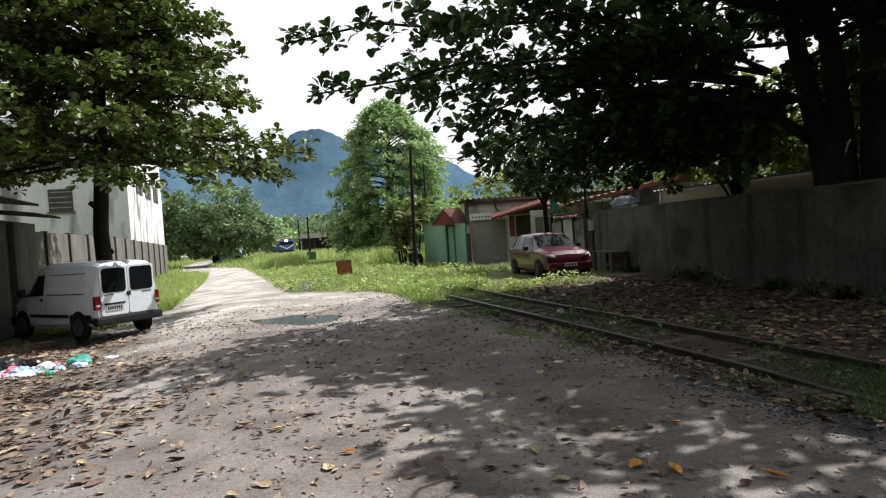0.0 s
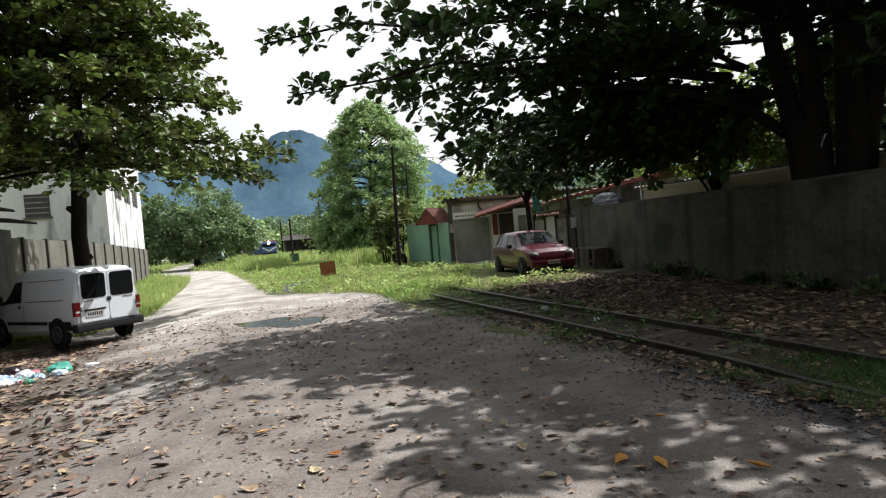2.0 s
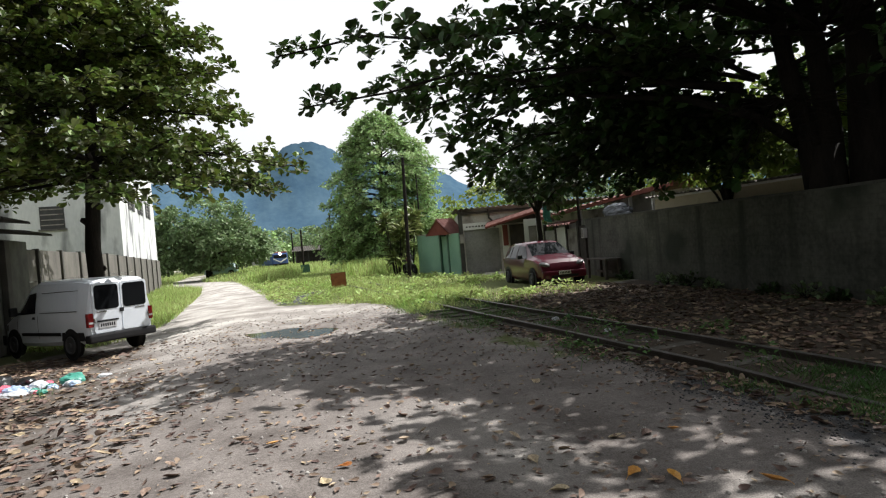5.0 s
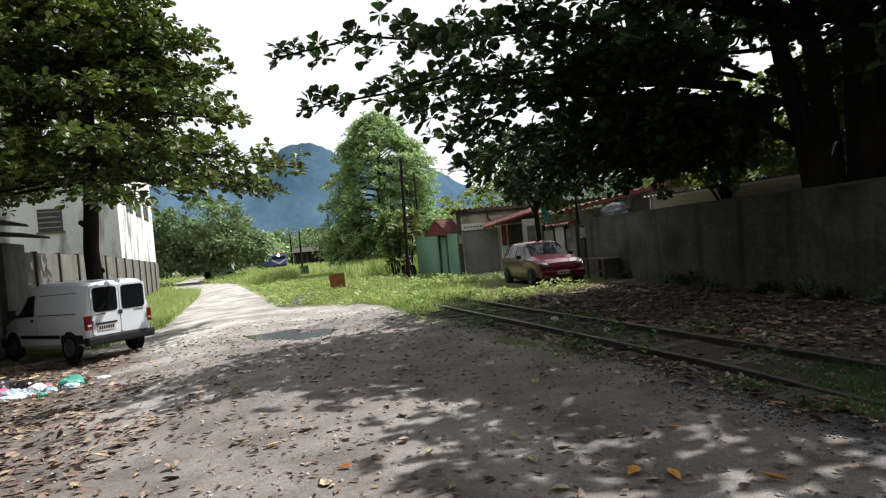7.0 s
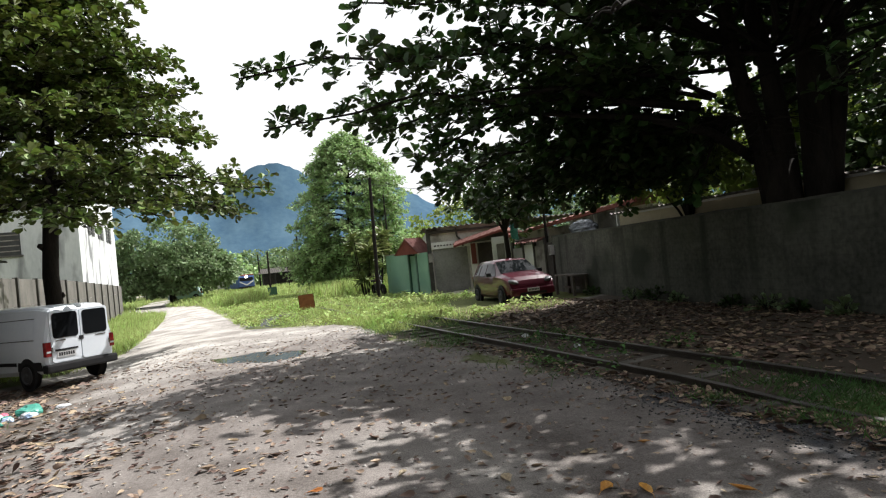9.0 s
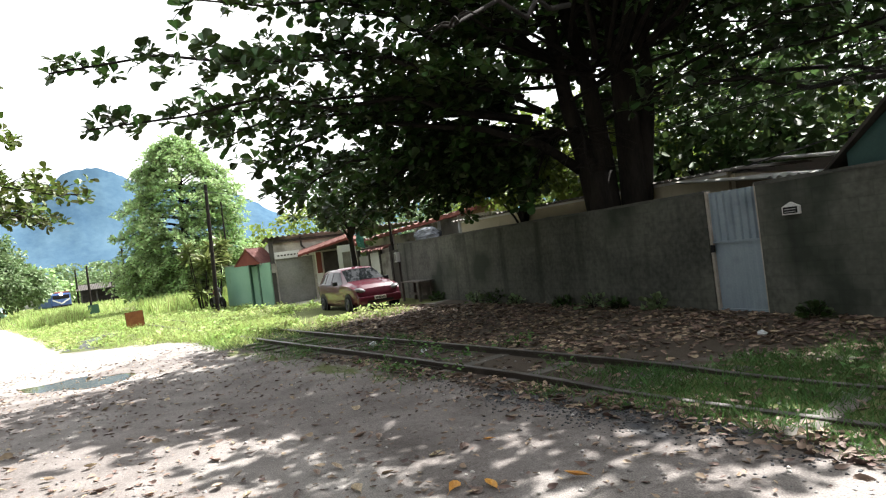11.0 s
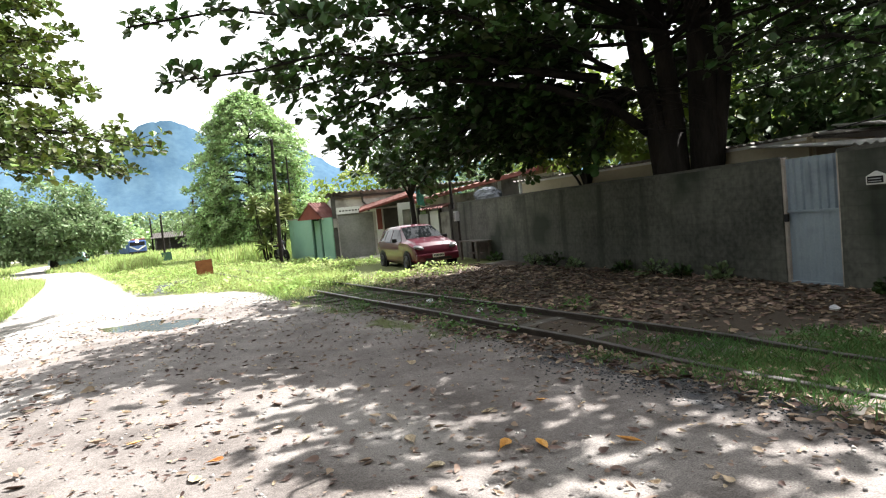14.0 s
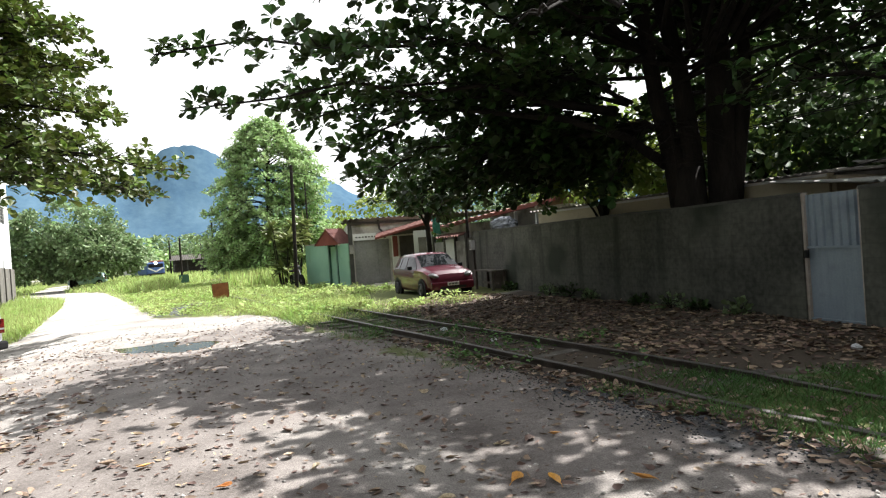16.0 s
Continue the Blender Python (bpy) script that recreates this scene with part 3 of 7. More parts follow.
def steel_gate():
    """A narrow yard gate: ribbed sheet above, flat sheet below, in an angle-iron frame."""
    g = thing("yard_gate", "closed pale blue-grey sheet metal gate in the grey wall", "gate", wall_m() @ pose(GATE_A, 0.0, 0.0))
    w, h = GATE_B - GATE_A, 1.99
    bm = bmesh.new()
    n = 44
    for lo, hi, amp in ((1.15, h - 0.03, 0.018), (0.08, 1.15, 0.003)):
        prev = None
        for i in range(n + 1):
            x = 0.05 + (w - 0.1) * i / n
            y = amp * (1 if math.sin(i / n * 6.5 * 2 * math.pi) > 0.2 else -0.6)
            for s in (0,):
                cur = [bm.verts.new((x, y, lo)), bm.verts.new((x, y, hi)), bm.verts.new((x, y + 0.012, hi)), bm.verts.new((x, y + 0.012, lo))]
            if prev:
                for k in range(4):
                    bm.faces.new((prev[k], cur[k], cur[(k + 1) % 4], prev[(k + 1) % 4]))
            prev = cur
        if amp > 0.01:
            part("ribbed_sheet", bm, M_GATE, g)
        else:
            part("lower_sheet", bm, M_GATE, g)
        bm = bmesh.new()
    bm.free()
    for nm, a in (("stile", (0.0, 0.045)), ("stile", (w - 0.045, w))):
        part(nm, boxmesh(a[0], a[1], -0.05, 0.03, 0.04, h, bevel=0.004), M_GATE_EDGE, g, "pale scuffed steel edge")
    for z in (0.05, 1.14):
        part("rail", boxmesh(0.045, w - 0.045, -0.03, 0.02, z, z + 0.035), M_GATE, g)
    part("latch", boxmesh(0.03, 0.09, -0.085, -0.05, 1.0, 1.12, bevel=0.005), M_BLACKPLASTIC, g, "dark bolt and latch")
    part("threshold", boxmesh(-0.02, w + 0.02, -0.16, 0.1, -0.06, 0.035, bevel=0.01), M_STONE, g, "pale stone threshold")


def mailbox():
    """A small wall letter box with a gabled top."""
    m = thing("mailbox", "small white metal letter box set in the grey wall", "mailbox", wall_m() @ pose(GATE_B + 0.56, -0.085, 1.47) @ Matrix.Diagonal((0.76, 1, 0.76, 1)))
    bm = bmesh.new()
    out = [(-0.17, 0), (0.17, 0), (0.17, 0.15), (0.0, 0.235), (-0.17, 0.15)]
    f = [bm.verts.new((x, -0.05, z)) for x, z in out]
    b = [bm.verts.new((x, 0.0, z)) for x, z in out]
    bm.faces.new(f)
    bm.faces.new(b[::-1])
    for i in range(5):
        bm.faces.new((f[i], b[i], b[(i + 1) % 5], f[(i + 1) % 5]))
    bmesh.ops.recalc_face_normals(bm, faces=bm.faces)
    part("case", bm, M_WHITEPAINT, m)
    part("slot", boxmesh(-0.14, 0.14, -0.058, -0.051, 0.025, 0.145), M_BLACKPLASTIC, m, "dark recessed slot plate")
    part("flap", boxmesh(-0.11, 0.11, -0.066, -0.059, 0.095, 0.11), M_PLATE, m)
    part("shelf", boxmesh(-0.11, 0.11, -0.066, -0.059, 0.05, 0.062), M_PLATE, m)


grey_wall()
steel_gate()
mailbox()


# ---------------------------------------------------------------- railway
def rail_profile():
    return [(-0.055, -0.12), (0.055, -0.12), (0.055, -0.105), (0.012, -0.09), (0.012, -0.035), (0.032, -0.028), (0.034, -0.006), (0.026, 0.0), (-0.026, 0.0), (-0.034, -0.006), (-0.032, -0.028), (-0.012, -0.035), (-0.012, -0.09), (-0.055, -0.105)]


def rail_bend(v):
    """The track swings a little to the right behind the camera's level."""
    return 0.0016 * min(0, v + 3.0) ** 2 * 4


def railway():
    for name, u0 in (("rail", 0.0), ("rail", 1.0)):
        bm = bmesh.new()
        rings = []
        vs = [-14 + 0.7 * i for i in range(150)]
        for v in vs:
            rings.append([bm.verts.new((*xy(u0 + x + rail_bend(v), v), 0.095 + z + 0.004 * math.sin(v * 0.9 + u0) - 0.06 * float(sstep(-2.2, -4.0, v + 0.8 * u0)))) for x, z in rail_profile()])
        for a, b in zip(rings, rings[1:]):
            k = len(a)
            for j in range(k):
                f = bm.faces.new((a[j], b[j], b[(j + 1) % k], a[(j + 1) % k]))
                f.material_index = 1 if j in (6, 7, 8) else 0
        bm.faces.new(rings[0])
        bm.faces.new(rings[-1][::-1])
        bmesh.ops.recalc_face_normals(bm, faces=bm.faces)
        me = finish(bm, name)
        me.materials.append(M_RAIL)
        me.materials.append(M_RAILHEAD)
        r = single(name, me, M_RAIL, "long rusty steel rail half sunk in soil and weeds", "rail", group="rails of the track", kind="structure")
        bj = bmesh.new()
        vj = -0.35 if u0 == 0 else 1.9
        for s in (-1, 1):
            mm = Matrix.Translation((*xy(u0 + s * 0.028 + rail_bend(vj), vj), 0.0)) @ pose(0, 0, 0, 0, 0, 18.0)
            box(bj, -0.014, 0.014, -0.27, 0.27, -0.035, 0.028, m=mm)
            for q in (-0.2, -0.07, 0.07, 0.2):
                box(bj, s * 0.014 - 0.012, s * 0.014 + 0.012, q - 0.016, q + 0.016, -0.018, 0.014, m=mm)
        part("fishplate", bj, M_RAIL, r, "bolted rusty joint plate")
    # sleepers, barely showing
    base = boxmesh(-0.45, 1.45, -0.10, 0.10, -0.16, -0.045, bevel=0.012)
    sl = finish(base, "sleeper")
    sl.materials.append(M_SLEEPER)
    for i in range(34):
        v = -8 + i * 0.66
        x, y = xy(rail_bend(v), v)
        o = new("sleeper", sl)
        o.matrix_world = pose(x, y, 0.055 + random.uniform(-0.015, 0.012), random.uniform(-1, 1), random.uniform(-1, 1), 18 + random.uniform(-2.5, 2.5))
        tagged(o, "grey weathered wooden railway sleeper sunk in soil", "sleeper", "sleepers of the track")


railway()


# ---------------------------------------------------------------- the panel wall and the white building on the other side
LW_U = -10.6


def panel_wall():
    """Precast panels between posts, along the road; it ends beyond the white building."""
    w = thing("wall_west", "weathered precast concrete panel wall with dark posts", "wall", kind="structure")
    panel = finish(boxmesh(-0.035, 0.035, 0.0, 2.72, 0.0, 1.0, bevel=0.006), "panel")
    panel.materials.append(M_CONCRETE)
    postm = finish(boxmesh(-0.09, 0.09, -0.075, 0.075, 0.0, 1.0, bevel=0.012), "post")
    postm.materials.append(M_POST)
    v, i = 3.6, 0
    while v < 49:
        h = 2.47 if v < 26 else 2.47 - 0.016 * (v - 26)
        x, y = xy(LW_U, v)
        o = new("post", postm)
        o.parent, o.matrix_basis = w, pose(x, y, -0.5, 0, 0, 18) @ Matrix.Diagonal((1, 1, h + 0.53, 1))
        for z0, dz in ((-0.5, 0.98), (0.49, 0.98), (1.48, h - 1.49)):
            o = new("panel", panel)
            o.parent, o.matrix_basis = w, pose(*xy(LW_U - 0.02, v + 0.09), z0, 0, 0, 18) @ Matrix.Diagonal((1, 1, dz, 1))
        v += 2.9
        i += 1


panel_wall()


def white_building():
    """A stained whitewashed block of three storeys behind the panel wall."""
    b = thing("white_building", "stained whitewashed three-storey industrial building behind the wall", "building", pose(-18.67, 37.6, 0, 0, 0, 18))
    L, W, H = 17.5, 24.0, 9.4
    bm = bmesh.new()
    box(bm, -W, 0, 0, L, -0.5, H)
    part("wall", bm, M_WHITEWASH, b)
    part("parapet", boxmesh(-W - 0.06, 0.06, -0.06, L + 0.06, H, H + 0.25, bevel=0.02), M_WHITEWASH, b)
    frame_m = surf("dark_window_frame", (0.03, 0.03, 0.03), (0.06, 0.06, 0.06), 3.0, 0.6, 0)
    for k, y in enumerate((3.4, 4.9, 7.6, 9.1, 12.0, 13.5)):
        wn_ = part("window", boxmesh(0.003, 0.05, y, y + 1.1, 5.5, 6.7), frame_m, b, "dark louvred window")
        for z in (5.7, 5.95, 6.2, 6.45):
            part("louvre", boxmesh(0.051, 0.075, y + 0.06, y + 1.04, z, z + 0.05), M_GARAGE, wn_)
    for x0 in (-2.9, -8.5, -14.0):
        wn_ = part("window", boxmesh(x0 - 1.25, x0, -0.05, -0.003, 4.3, 5.6), frame_m, b, "dark barred window with a grey frame")
        for z in (4.5, 4.8, 5.1, 5.4):
            part("louvre", boxmesh(x0 - 1.2, x0 - 0.05, -0.08, -0.051, z, z + 0.06), M_FIBRE, wn_)
        part("sill", boxmesh(x0 - 1.35, x0 + 0.1, -0.12, -0.003, 4.2, 4.295), M_CONCRETE, wn_)


white_building()


def corrugated(bm, x0, x1, y0, y1, z0, z1, pitch=0.18, amp=0.025, n=6):
    """A corrugated sheet, ridges along y, from height z0 at y0 to z1 at y1."""
    k = max(4, int((x1 - x0) / pitch * n))
    top, bot = [], []
    for i in range(k + 1):
        x = x0 + (x1 - x0) * i / k
        d = amp * math.sin(2 * math.pi * (x - x0) / pitch)
        top.append((bm.verts.new((x, y0, z0 + d)), bm.verts.new((x, y1, z1 + d))))
        bot.append((bm.verts.new((x, y0, z0 + d - 0.012)), bm.verts.new((x, y1, z1 + d - 0.012))))
    for i in range(k):
        bm.faces.new((top[i][0], top[i + 1][0], top[i + 1][1], top[i][1]))
        bm.faces.new((bot[i][0], bot[i][1], bot[i + 1][1], bot[i + 1][0]))
        bm.faces.new((top[i][0], bot[i][0], bot[i + 1][0], top[i + 1][0]))
        bm.faces.new((top[i][1], top[i + 1][1], bot[i + 1][1], bot[i][1]))
    return bm


def west_shed():
    """A dark lean-to of rough concrete and tin beside the panel wall."""
    x, y = xy(-10.35, 11.5)
    s = thing("lean_to_shed", "dark concrete lean-to with rusty tin roof sheets", "shed", pose(x, y, -0.3, 0, 0, 18))
    part("wall", boxmesh(-3.5, 0.0, -7.0, 1.9, 0.0, 2.95, bevel=0.02), M_COPING, s)
    part("pillar", boxmesh(0.002, 0.16, -0.5, -0.15, 0.0, 2.9, bevel=0.015), M_POST, s)
    part("door", boxmesh(0.002, 0.06, -2.7, -0.9, 0.05, 2.4, bevel=0.01), M_DARKTRIM, s, "dark closed timber door")
    for i, (y0, y1, z) in enumerate(((-6.8, -3.2, 3.2), (-3.6, -0.4, 3.32), (-0.9, 1.6, 3.08))):
        bm = corrugated(bmesh.new(), y0, y1, -3.4, 0.75, z + 0.55, z)
        for v_ in bm.verts:
            v_.co = Vector((v_.co.y, v_.co.x, v_.co.z))
        bmesh.ops.recalc_face_normals(bm, faces=bm.faces)
        part("roof_sheet", bm, M_COPING, s, "bent rusty corrugated sheet")


west_shed()


def sky_blocking_walls():
    """Unseen plain dark walls added behind and beside the viewpoint to cut sky light."""
    single("blocker_south", grid_slab(-17, 16, -0.3, lambda x: 9.0, 0.3, 1.5), M_COPING, "tall dark plain wall, unseen, added behind the viewpoint to block sky light", "wall", pose(0, -11.0, 0), kind="structure")
    single("blocker_west", grid_slab(0, 17, -0.3, lambda x: 7.5, 0.3, 1.5), M_COPING, "tall dark plain wall, unseen, added beside the road to block sky light", "wall", pose(-15.5, -10.7, 0, 0, 0, 77), kind="structure")


sky_blocking_walls()


# ---------------------------------------------------------------- trees
def curve_pts(a, b, n=6, sag=0.0, wob=0.15):
    """A bowed, slightly crooked line from a to b."""
    a, b = np.array(a, float), np.array(b, float)
    t = np.linspace(0, 1, n)[:, None]
    p = a + (b - a) * t
    p[:, 2] += sag * np.sin(np.pi * t[:, 0])
    j = rng.normal(0, wob, (n, 3)) * np.linalg.norm(b - a) * 0.12
    j[0] = j[-1] = 0
    return p + j


class Foliage:
    """Collects leaves of a crown."""

    def __init__(self):
        self.p, self.a, self.s = [], [], []

    def rosette(self, pos, axis, k, size):
        """A whorl of k leaves about axis."""
        ax = unit(np.array(axis, float))
        o = unit(np.cross(ax, (0.3, 0.2, 0.9)))
        q = np.cross(ax, o)
        an = rng.uniform(0, 6.28) + np.arange(k) * 2.4
        tilt = rng.uniform(-0.1, 0.75, k)
        d = np.cos(tilt)[:, None] * (np.cos(an)[:, None] * o + np.sin(an)[:, None] * q) + np.sin(tilt)[:, None] * ax
        self.p.append(np.tile(pos, (k, 1)) + d * 0.02 - ax * rng.uniform(0, 0.12, k)[:, None])
        self.a.append(d)
        self.s.append(size * rng.uniform(0.65, 1.2, k))

    def mesh(self, name, material, shape=LEAF, faces=LEAF_FACES, roll=0.35):
        return leaf_mesh(name, np.concatenate(self.p), np.concatenate(self.a), np.concatenate(self.s), material, shape=shape, faces=faces, roll=roll)


def leafy_limb(fol, wood, a, b, r0, leaf, twigs=12, twig_len=1.5, flat=0.35, start=0.3, sag=0.3, per=9, step=0.34):
    """One limb with side twigs that carry whorls of leaves."""
    pts = curve_pts(a, b, 7, sag)
    rad = [r0 * (1 - 0.85 * i / 6) + 0.008 for i in range(7)]
    tube(wood, pts, rad, 7)
    main = unit(pts[-1] - pts[0])
    side = unit(np.cross(main, (0, 0, 1.0)))
    for i in range(twigs):
        t = start + (1 - start) * (i + rng.uniform(0, 1)) / twigs
        f = t * 6
        k = min(int(f), 5)
        p = pts[k] + (pts[k + 1] - pts[k]) * (f - k)
        d = side * (1 if i % 2 else -1) * rng.uniform(0.5, 1.0) + main * rng.uniform(0.3, 0.9) + np.array((0, 0, rng.normal(0.12, flat)))
        ln = twig_len * rng.uniform(0.5, 1.1) * (1.15 - 0.5 * t)
        q = p + unit(d) * ln
        tp = curve_pts(p, q, 4, 0.05)
        tube(wood, tp, [0.016, 0.012, 0.009, 0.005], 4, caps=False)
        m = max(2, int(ln / step))
        for j in range(m):
            w = (j + 1) / m
            c = p + (q - p) * w + rng.normal(0, 0.09, 3)
            fol.rosette(c, unit(d) * 0.7 + np.array((0, 0, 0.6)), int(per * rng.uniform(0.7, 1.3)), leaf)
    for w in (0.82, 0.92, 1.0):
        fol.rosette(pts[0] + (pts[-1] - pts[0]) * w if w < 1 else pts[-1], main + np.array((0, 0, 0.4)), per, leaf)


def roadside_almond():
    """Pagoda-shaped almond tree behind the van: tiers of level limbs on one straight trunk."""
    bx, by = -9.55, 17.6
    t = thing("almond_tree", "tropical almond tree with dark straight trunk and tiered crown", "tree", pose(bx, by, float(gz(bx, by))))
    wood, fol, bark = bmesh.new(), Foliage(), bmesh.new()
    tube(bark, [(0, 0, -0.2), (0.0, 0, 0.3), (0.03, 0, 1.5), (-0.02, 0, 2.6), (0.12, 0, 4.2), (0.2, 0.1, 6.5), (0.15, 0.1, 9.0), (0.2, 0, 11.5)], [0.31, 0.235, 0.22, 0.205, 0.19, 0.16, 0.11, 0.05], 12)
    for z, a in ((2.0, 0.4), (2.9, 2.2), (3.35, 4.0)):
        tube(bark, [(0.13 * math.cos(a), 0.13 * math.sin(a), z), (0.26 * math.cos(a), 0.26 * math.sin(a), z + 0.06)], [0.11, 0.06], 8)
    for z0, z1, reach, n in ((4.8, 3.85, 4.7, 14), (5.3, 4.6, 5.4, 13), (6.2, 6.0, 4.6, 12), (7.1, 7.1, 4.1, 13), (8.0, 8.1, 3.5, 13), (9.0, 9.2, 2.9, 11), (10.0, 10.3, 1.9, 8), (10.9, 11.4, 1.3, 6)):
        for i in range(n):
            a = 6.283 * (i + rng.uniform(-0.25, 0.25)) / n + z0
            if z0 < 5 and math.sin(a) > 0.3:
                continue
            r = reach * rng.uniform(0.75, 1.1)
            leafy_limb(fol, wood, (0.15, 0.05, z0 - 0.25), (r * math.cos(a), r * math.sin(a), z1 + rng.uniform(-0.25, 0.3)), 0.05, 0.21, twigs=17, twig_len=1.3, flat=0.16, start=0.36 if z0 < 5 else 0.15, sag=0.25, per=10, step=0.29)
    part("trunk", bark, M_BARK, t, "dark knobbly trunk", smooth=True)
    part("branchwork", wood, M_BARK, t, smooth=True)
    part("crown", fol.mesh("crown", M_ALMOND_SUN), M_ALMOND_SUN, t, "tiers of dark green leaves with sunlit yellow-green put into their colour")


def big_almond():
    """The great spreading tree behind the grey wall: two stems, crown right over the road."""
    bx, by = 7.45, 11.6
    t = thing("spreading_almond_tree", "huge spreading almond tree with twin dark trunks behind the wall", "tree", pose(bx, by, 0))
    bark, wood, fol = bmesh.new(), bmesh.new(), Foliage()
    # stems
    tube(bark, [(-0.12, 0.08, -0.3), (-0.14, 0.08, 1.2), (-0.17, 0.06, 2.1), (-0.16, 0.04, 2.8)], [0.46, 0.40, 0.36, 0.30], 14)
    tube(bark, [(-0.27, 0.10, 2.0), (-0.35, 0.17, 2.9), (-0.58, 0.31, 4.3), (-0.70, 0.38, 5.5), (-0.74, 0.40, 7.0), (-0.95, 0.3, 9.0)], [0.26, 0.23, 0.17, 0.15, 0.12, 0.05], 12)
    tube(bark, [(-0.08, 0.03, 2.0), (-0.07, 0.01, 3.1), (-0.17, 0.07, 4.7), (-0.30, 0.15, 5.6), (-0.48, 0.26, 6.6), (-0.5, 0.1, 8.8)], [0.27, 0.22, 0.18, 0.16, 0.14, 0.06], 12)
    tube(bark, [(0.36, -0.32, -0.3), (0.38, -0.31, 1.2), (0.39, -0.30, 2.0), (0.40, -0.31, 3.0), (0.41, -0.32, 3.9), (0.42, -0.33, 5.3), (0.36, -0.3, 6.4), (0.35, -0.4, 9.2)], [0.40, 0.34, 0.31, 0.29, 0.27, 0.23, 0.20, 0.08], 12)
    tube(bark, [(0.44, -0.36, 1.7), (0.60, -0.47, 2.9), (0.74, -0.55, 3.8), (0.82, -0.61, 4.9), (0.72, -0.6, 6.2), (0.9, -0.9, 7.6)], [0.22, 0.17, 0.14, 0.12, 0.10, 0.05], 10)
    tube(bark, [(-0.5, 0.25, 2.9), (-1.3, 0.3, 3.5), (-2.6, 0.4, 3.95), (-4.6, 0.9, 4.3)], [0.12, 0.09, 0.07, 0.03], 9)
    # limbs that reach over the road; ends in world metres
    ends = [(-2.4, 10.35, 4.85), (-2.1, 11.0, 4.15), (-0.9, 12.2, 4.6), (-0.6, 13.0, 4.3), (0.1, 13.6, 3.75), (0.5, 14.2, 2.95), (-0.4, 10.4, 5.0),
            (1.6, 15.6, 2.6), (2.6, 16.2, 2.35), (3.4, 17.0, 2.7), (1.0, 16.0, 3.6), (2.4, 18.2, 3.9), (4.4, 17.6, 3.2), (5.2, 16.0, 2.9), (6.4, 17.5, 3.4), (3.2, 15.2, 3.1), (4.3, 14.4, 3.0), (5.6, 14.0, 2.8), (6.2, 13.2, 2.9), (6.0, 12.3, 2.6), (5.3, 15.2, 2.6), (6.7, 11.0, 2.7), (4.7, 16.6, 2.5), (2.4, 13.6, 4.6), (3.4, 14.2, 5.0)]
    for e in ends:
        e = np.array(e) - (bx, by, 0)
        a = np.array((-0.5, 0.25, 0)) + e * 0.12
        a[2] = 3.3 + 0.35 * max(0, e[2] - 3) + rng.uniform(0, 0.6)
        sprig = e[0] + bx < -1.4
        if not sprig:
            e = a + (e - a) * 0.94
        leafy_limb(fol, wood, a, e, 0.045, 0.2 if sprig else 0.235, twigs=22 if sprig else 27, twig_len=0.6 if sprig else 1.25, flat=0.26, start=0.12, sag=0.45, per=9, step=0.28)
    # a low spray that hangs near the viewpoint
    leafy_limb(fol, wood, (4.6 - bx, 7.6 - by, 4.7), (1.75 - bx, 4.7 - by, 3.34), 0.03, 0.19, twigs=5, twig_len=0.4, flat=0.2, start=0.86, sag=0.1, per=8, step=0.3)
    # the rest of the dome, filled from inside out
    for i in range(86):
        a = rng.uniform(0, 6.283)
        el = rng.uniform(0.02, 1.35)
        r = 8.0 * rng.uniform(0.55, 1.0)
        y_ = r * math.sin(a) * math.cos(el)
        e = np.array((r * math.cos(a) * math.cos(el) * 1.08 - 1.6, y_ * (1.12 if y_ < 0 else 0.95), 3.7 + 0.72 * r * math.sin(el)))
        if (e[0] + bx < 1.6 and e[1] + by > 4.5) or e[1] + by < 5.6:
            continue
        if el < 0.75 and abs(math.cos(a) * 0.84 - math.sin(a) * 0.54) < 0.4 and math.cos(a) * 0.54 + math.sin(a) * 0.84 < 0:
            continue
        s = np.array((rng.uniform(-1.2, 0.5), rng.uniform(-0.5, 0.4), 3.2 + 0.6 * (e[2] - 2.9) + rng.uniform(-0.2, 0.5)))
        leafy_limb(fol, wood, s, e, 0.04, 0.225, twigs=13, twig_len=1.3, flat=0.2, start=0.2, sag=0.4, per=9, step=0.33)
    # lower boughs on the near side, over the rails and the road's edge
    for i in range(8):
        e = np.array((rng.uniform(3.2, 8.0) - bx, rng.uniform(5.2, 9.2) - by, rng.uniform(5.8, 7.4)))
        leafy_limb(fol, wood, e * np.array((0.25, 0.25, 0.0)) + np.array((0, 0, 5.0)), e, 0.04, 0.225, twigs=12, twig_len=1.3, flat=0.2, start=0.3, sag=0.4, per=9, step=0.34)
    for i in range(12):
        e = np.array((rng.uniform(5.2, 9.6) - bx, rng.uniform(4.8, 9.0) - by, rng.uniform(5.6, 7.4)))
        leafy_limb(fol, wood, e * np.array((0.25, 0.25, 0.0)) + np.array((0, 0, 5.0)), e, 0.04, 0.225, twigs=14, twig_len=1.3, flat=0.2, start=0.3, sag=0.4, per=9, step=0.34)
    # the high leading boughs over the road
    for e in ((-0.4, 11.2, 6.3), (0.7, 11.6, 6.6), (1.9, 12.1, 6.6), (0.5, 10.4, 6.9), (1.6, 10.8, 7.1), (2.8, 11.3, 6.9)):
        e = np.array(e) - (bx, by, 0)
        leafy_limb(fol, wood, np.array((-0.7, 0.3, 5.2)), e, 0.05, 0.225, twigs=18, twig_len=1.2, flat=0.2, start=0.25, sag=0.4, per=9, step=0.3)
    # the inside of the crown is bare: leaves keep clear of the stems
    p_, a_, s_ = np.concatenate(fol.p), np.concatenate(fol.a), np.concatenate(fol.s)
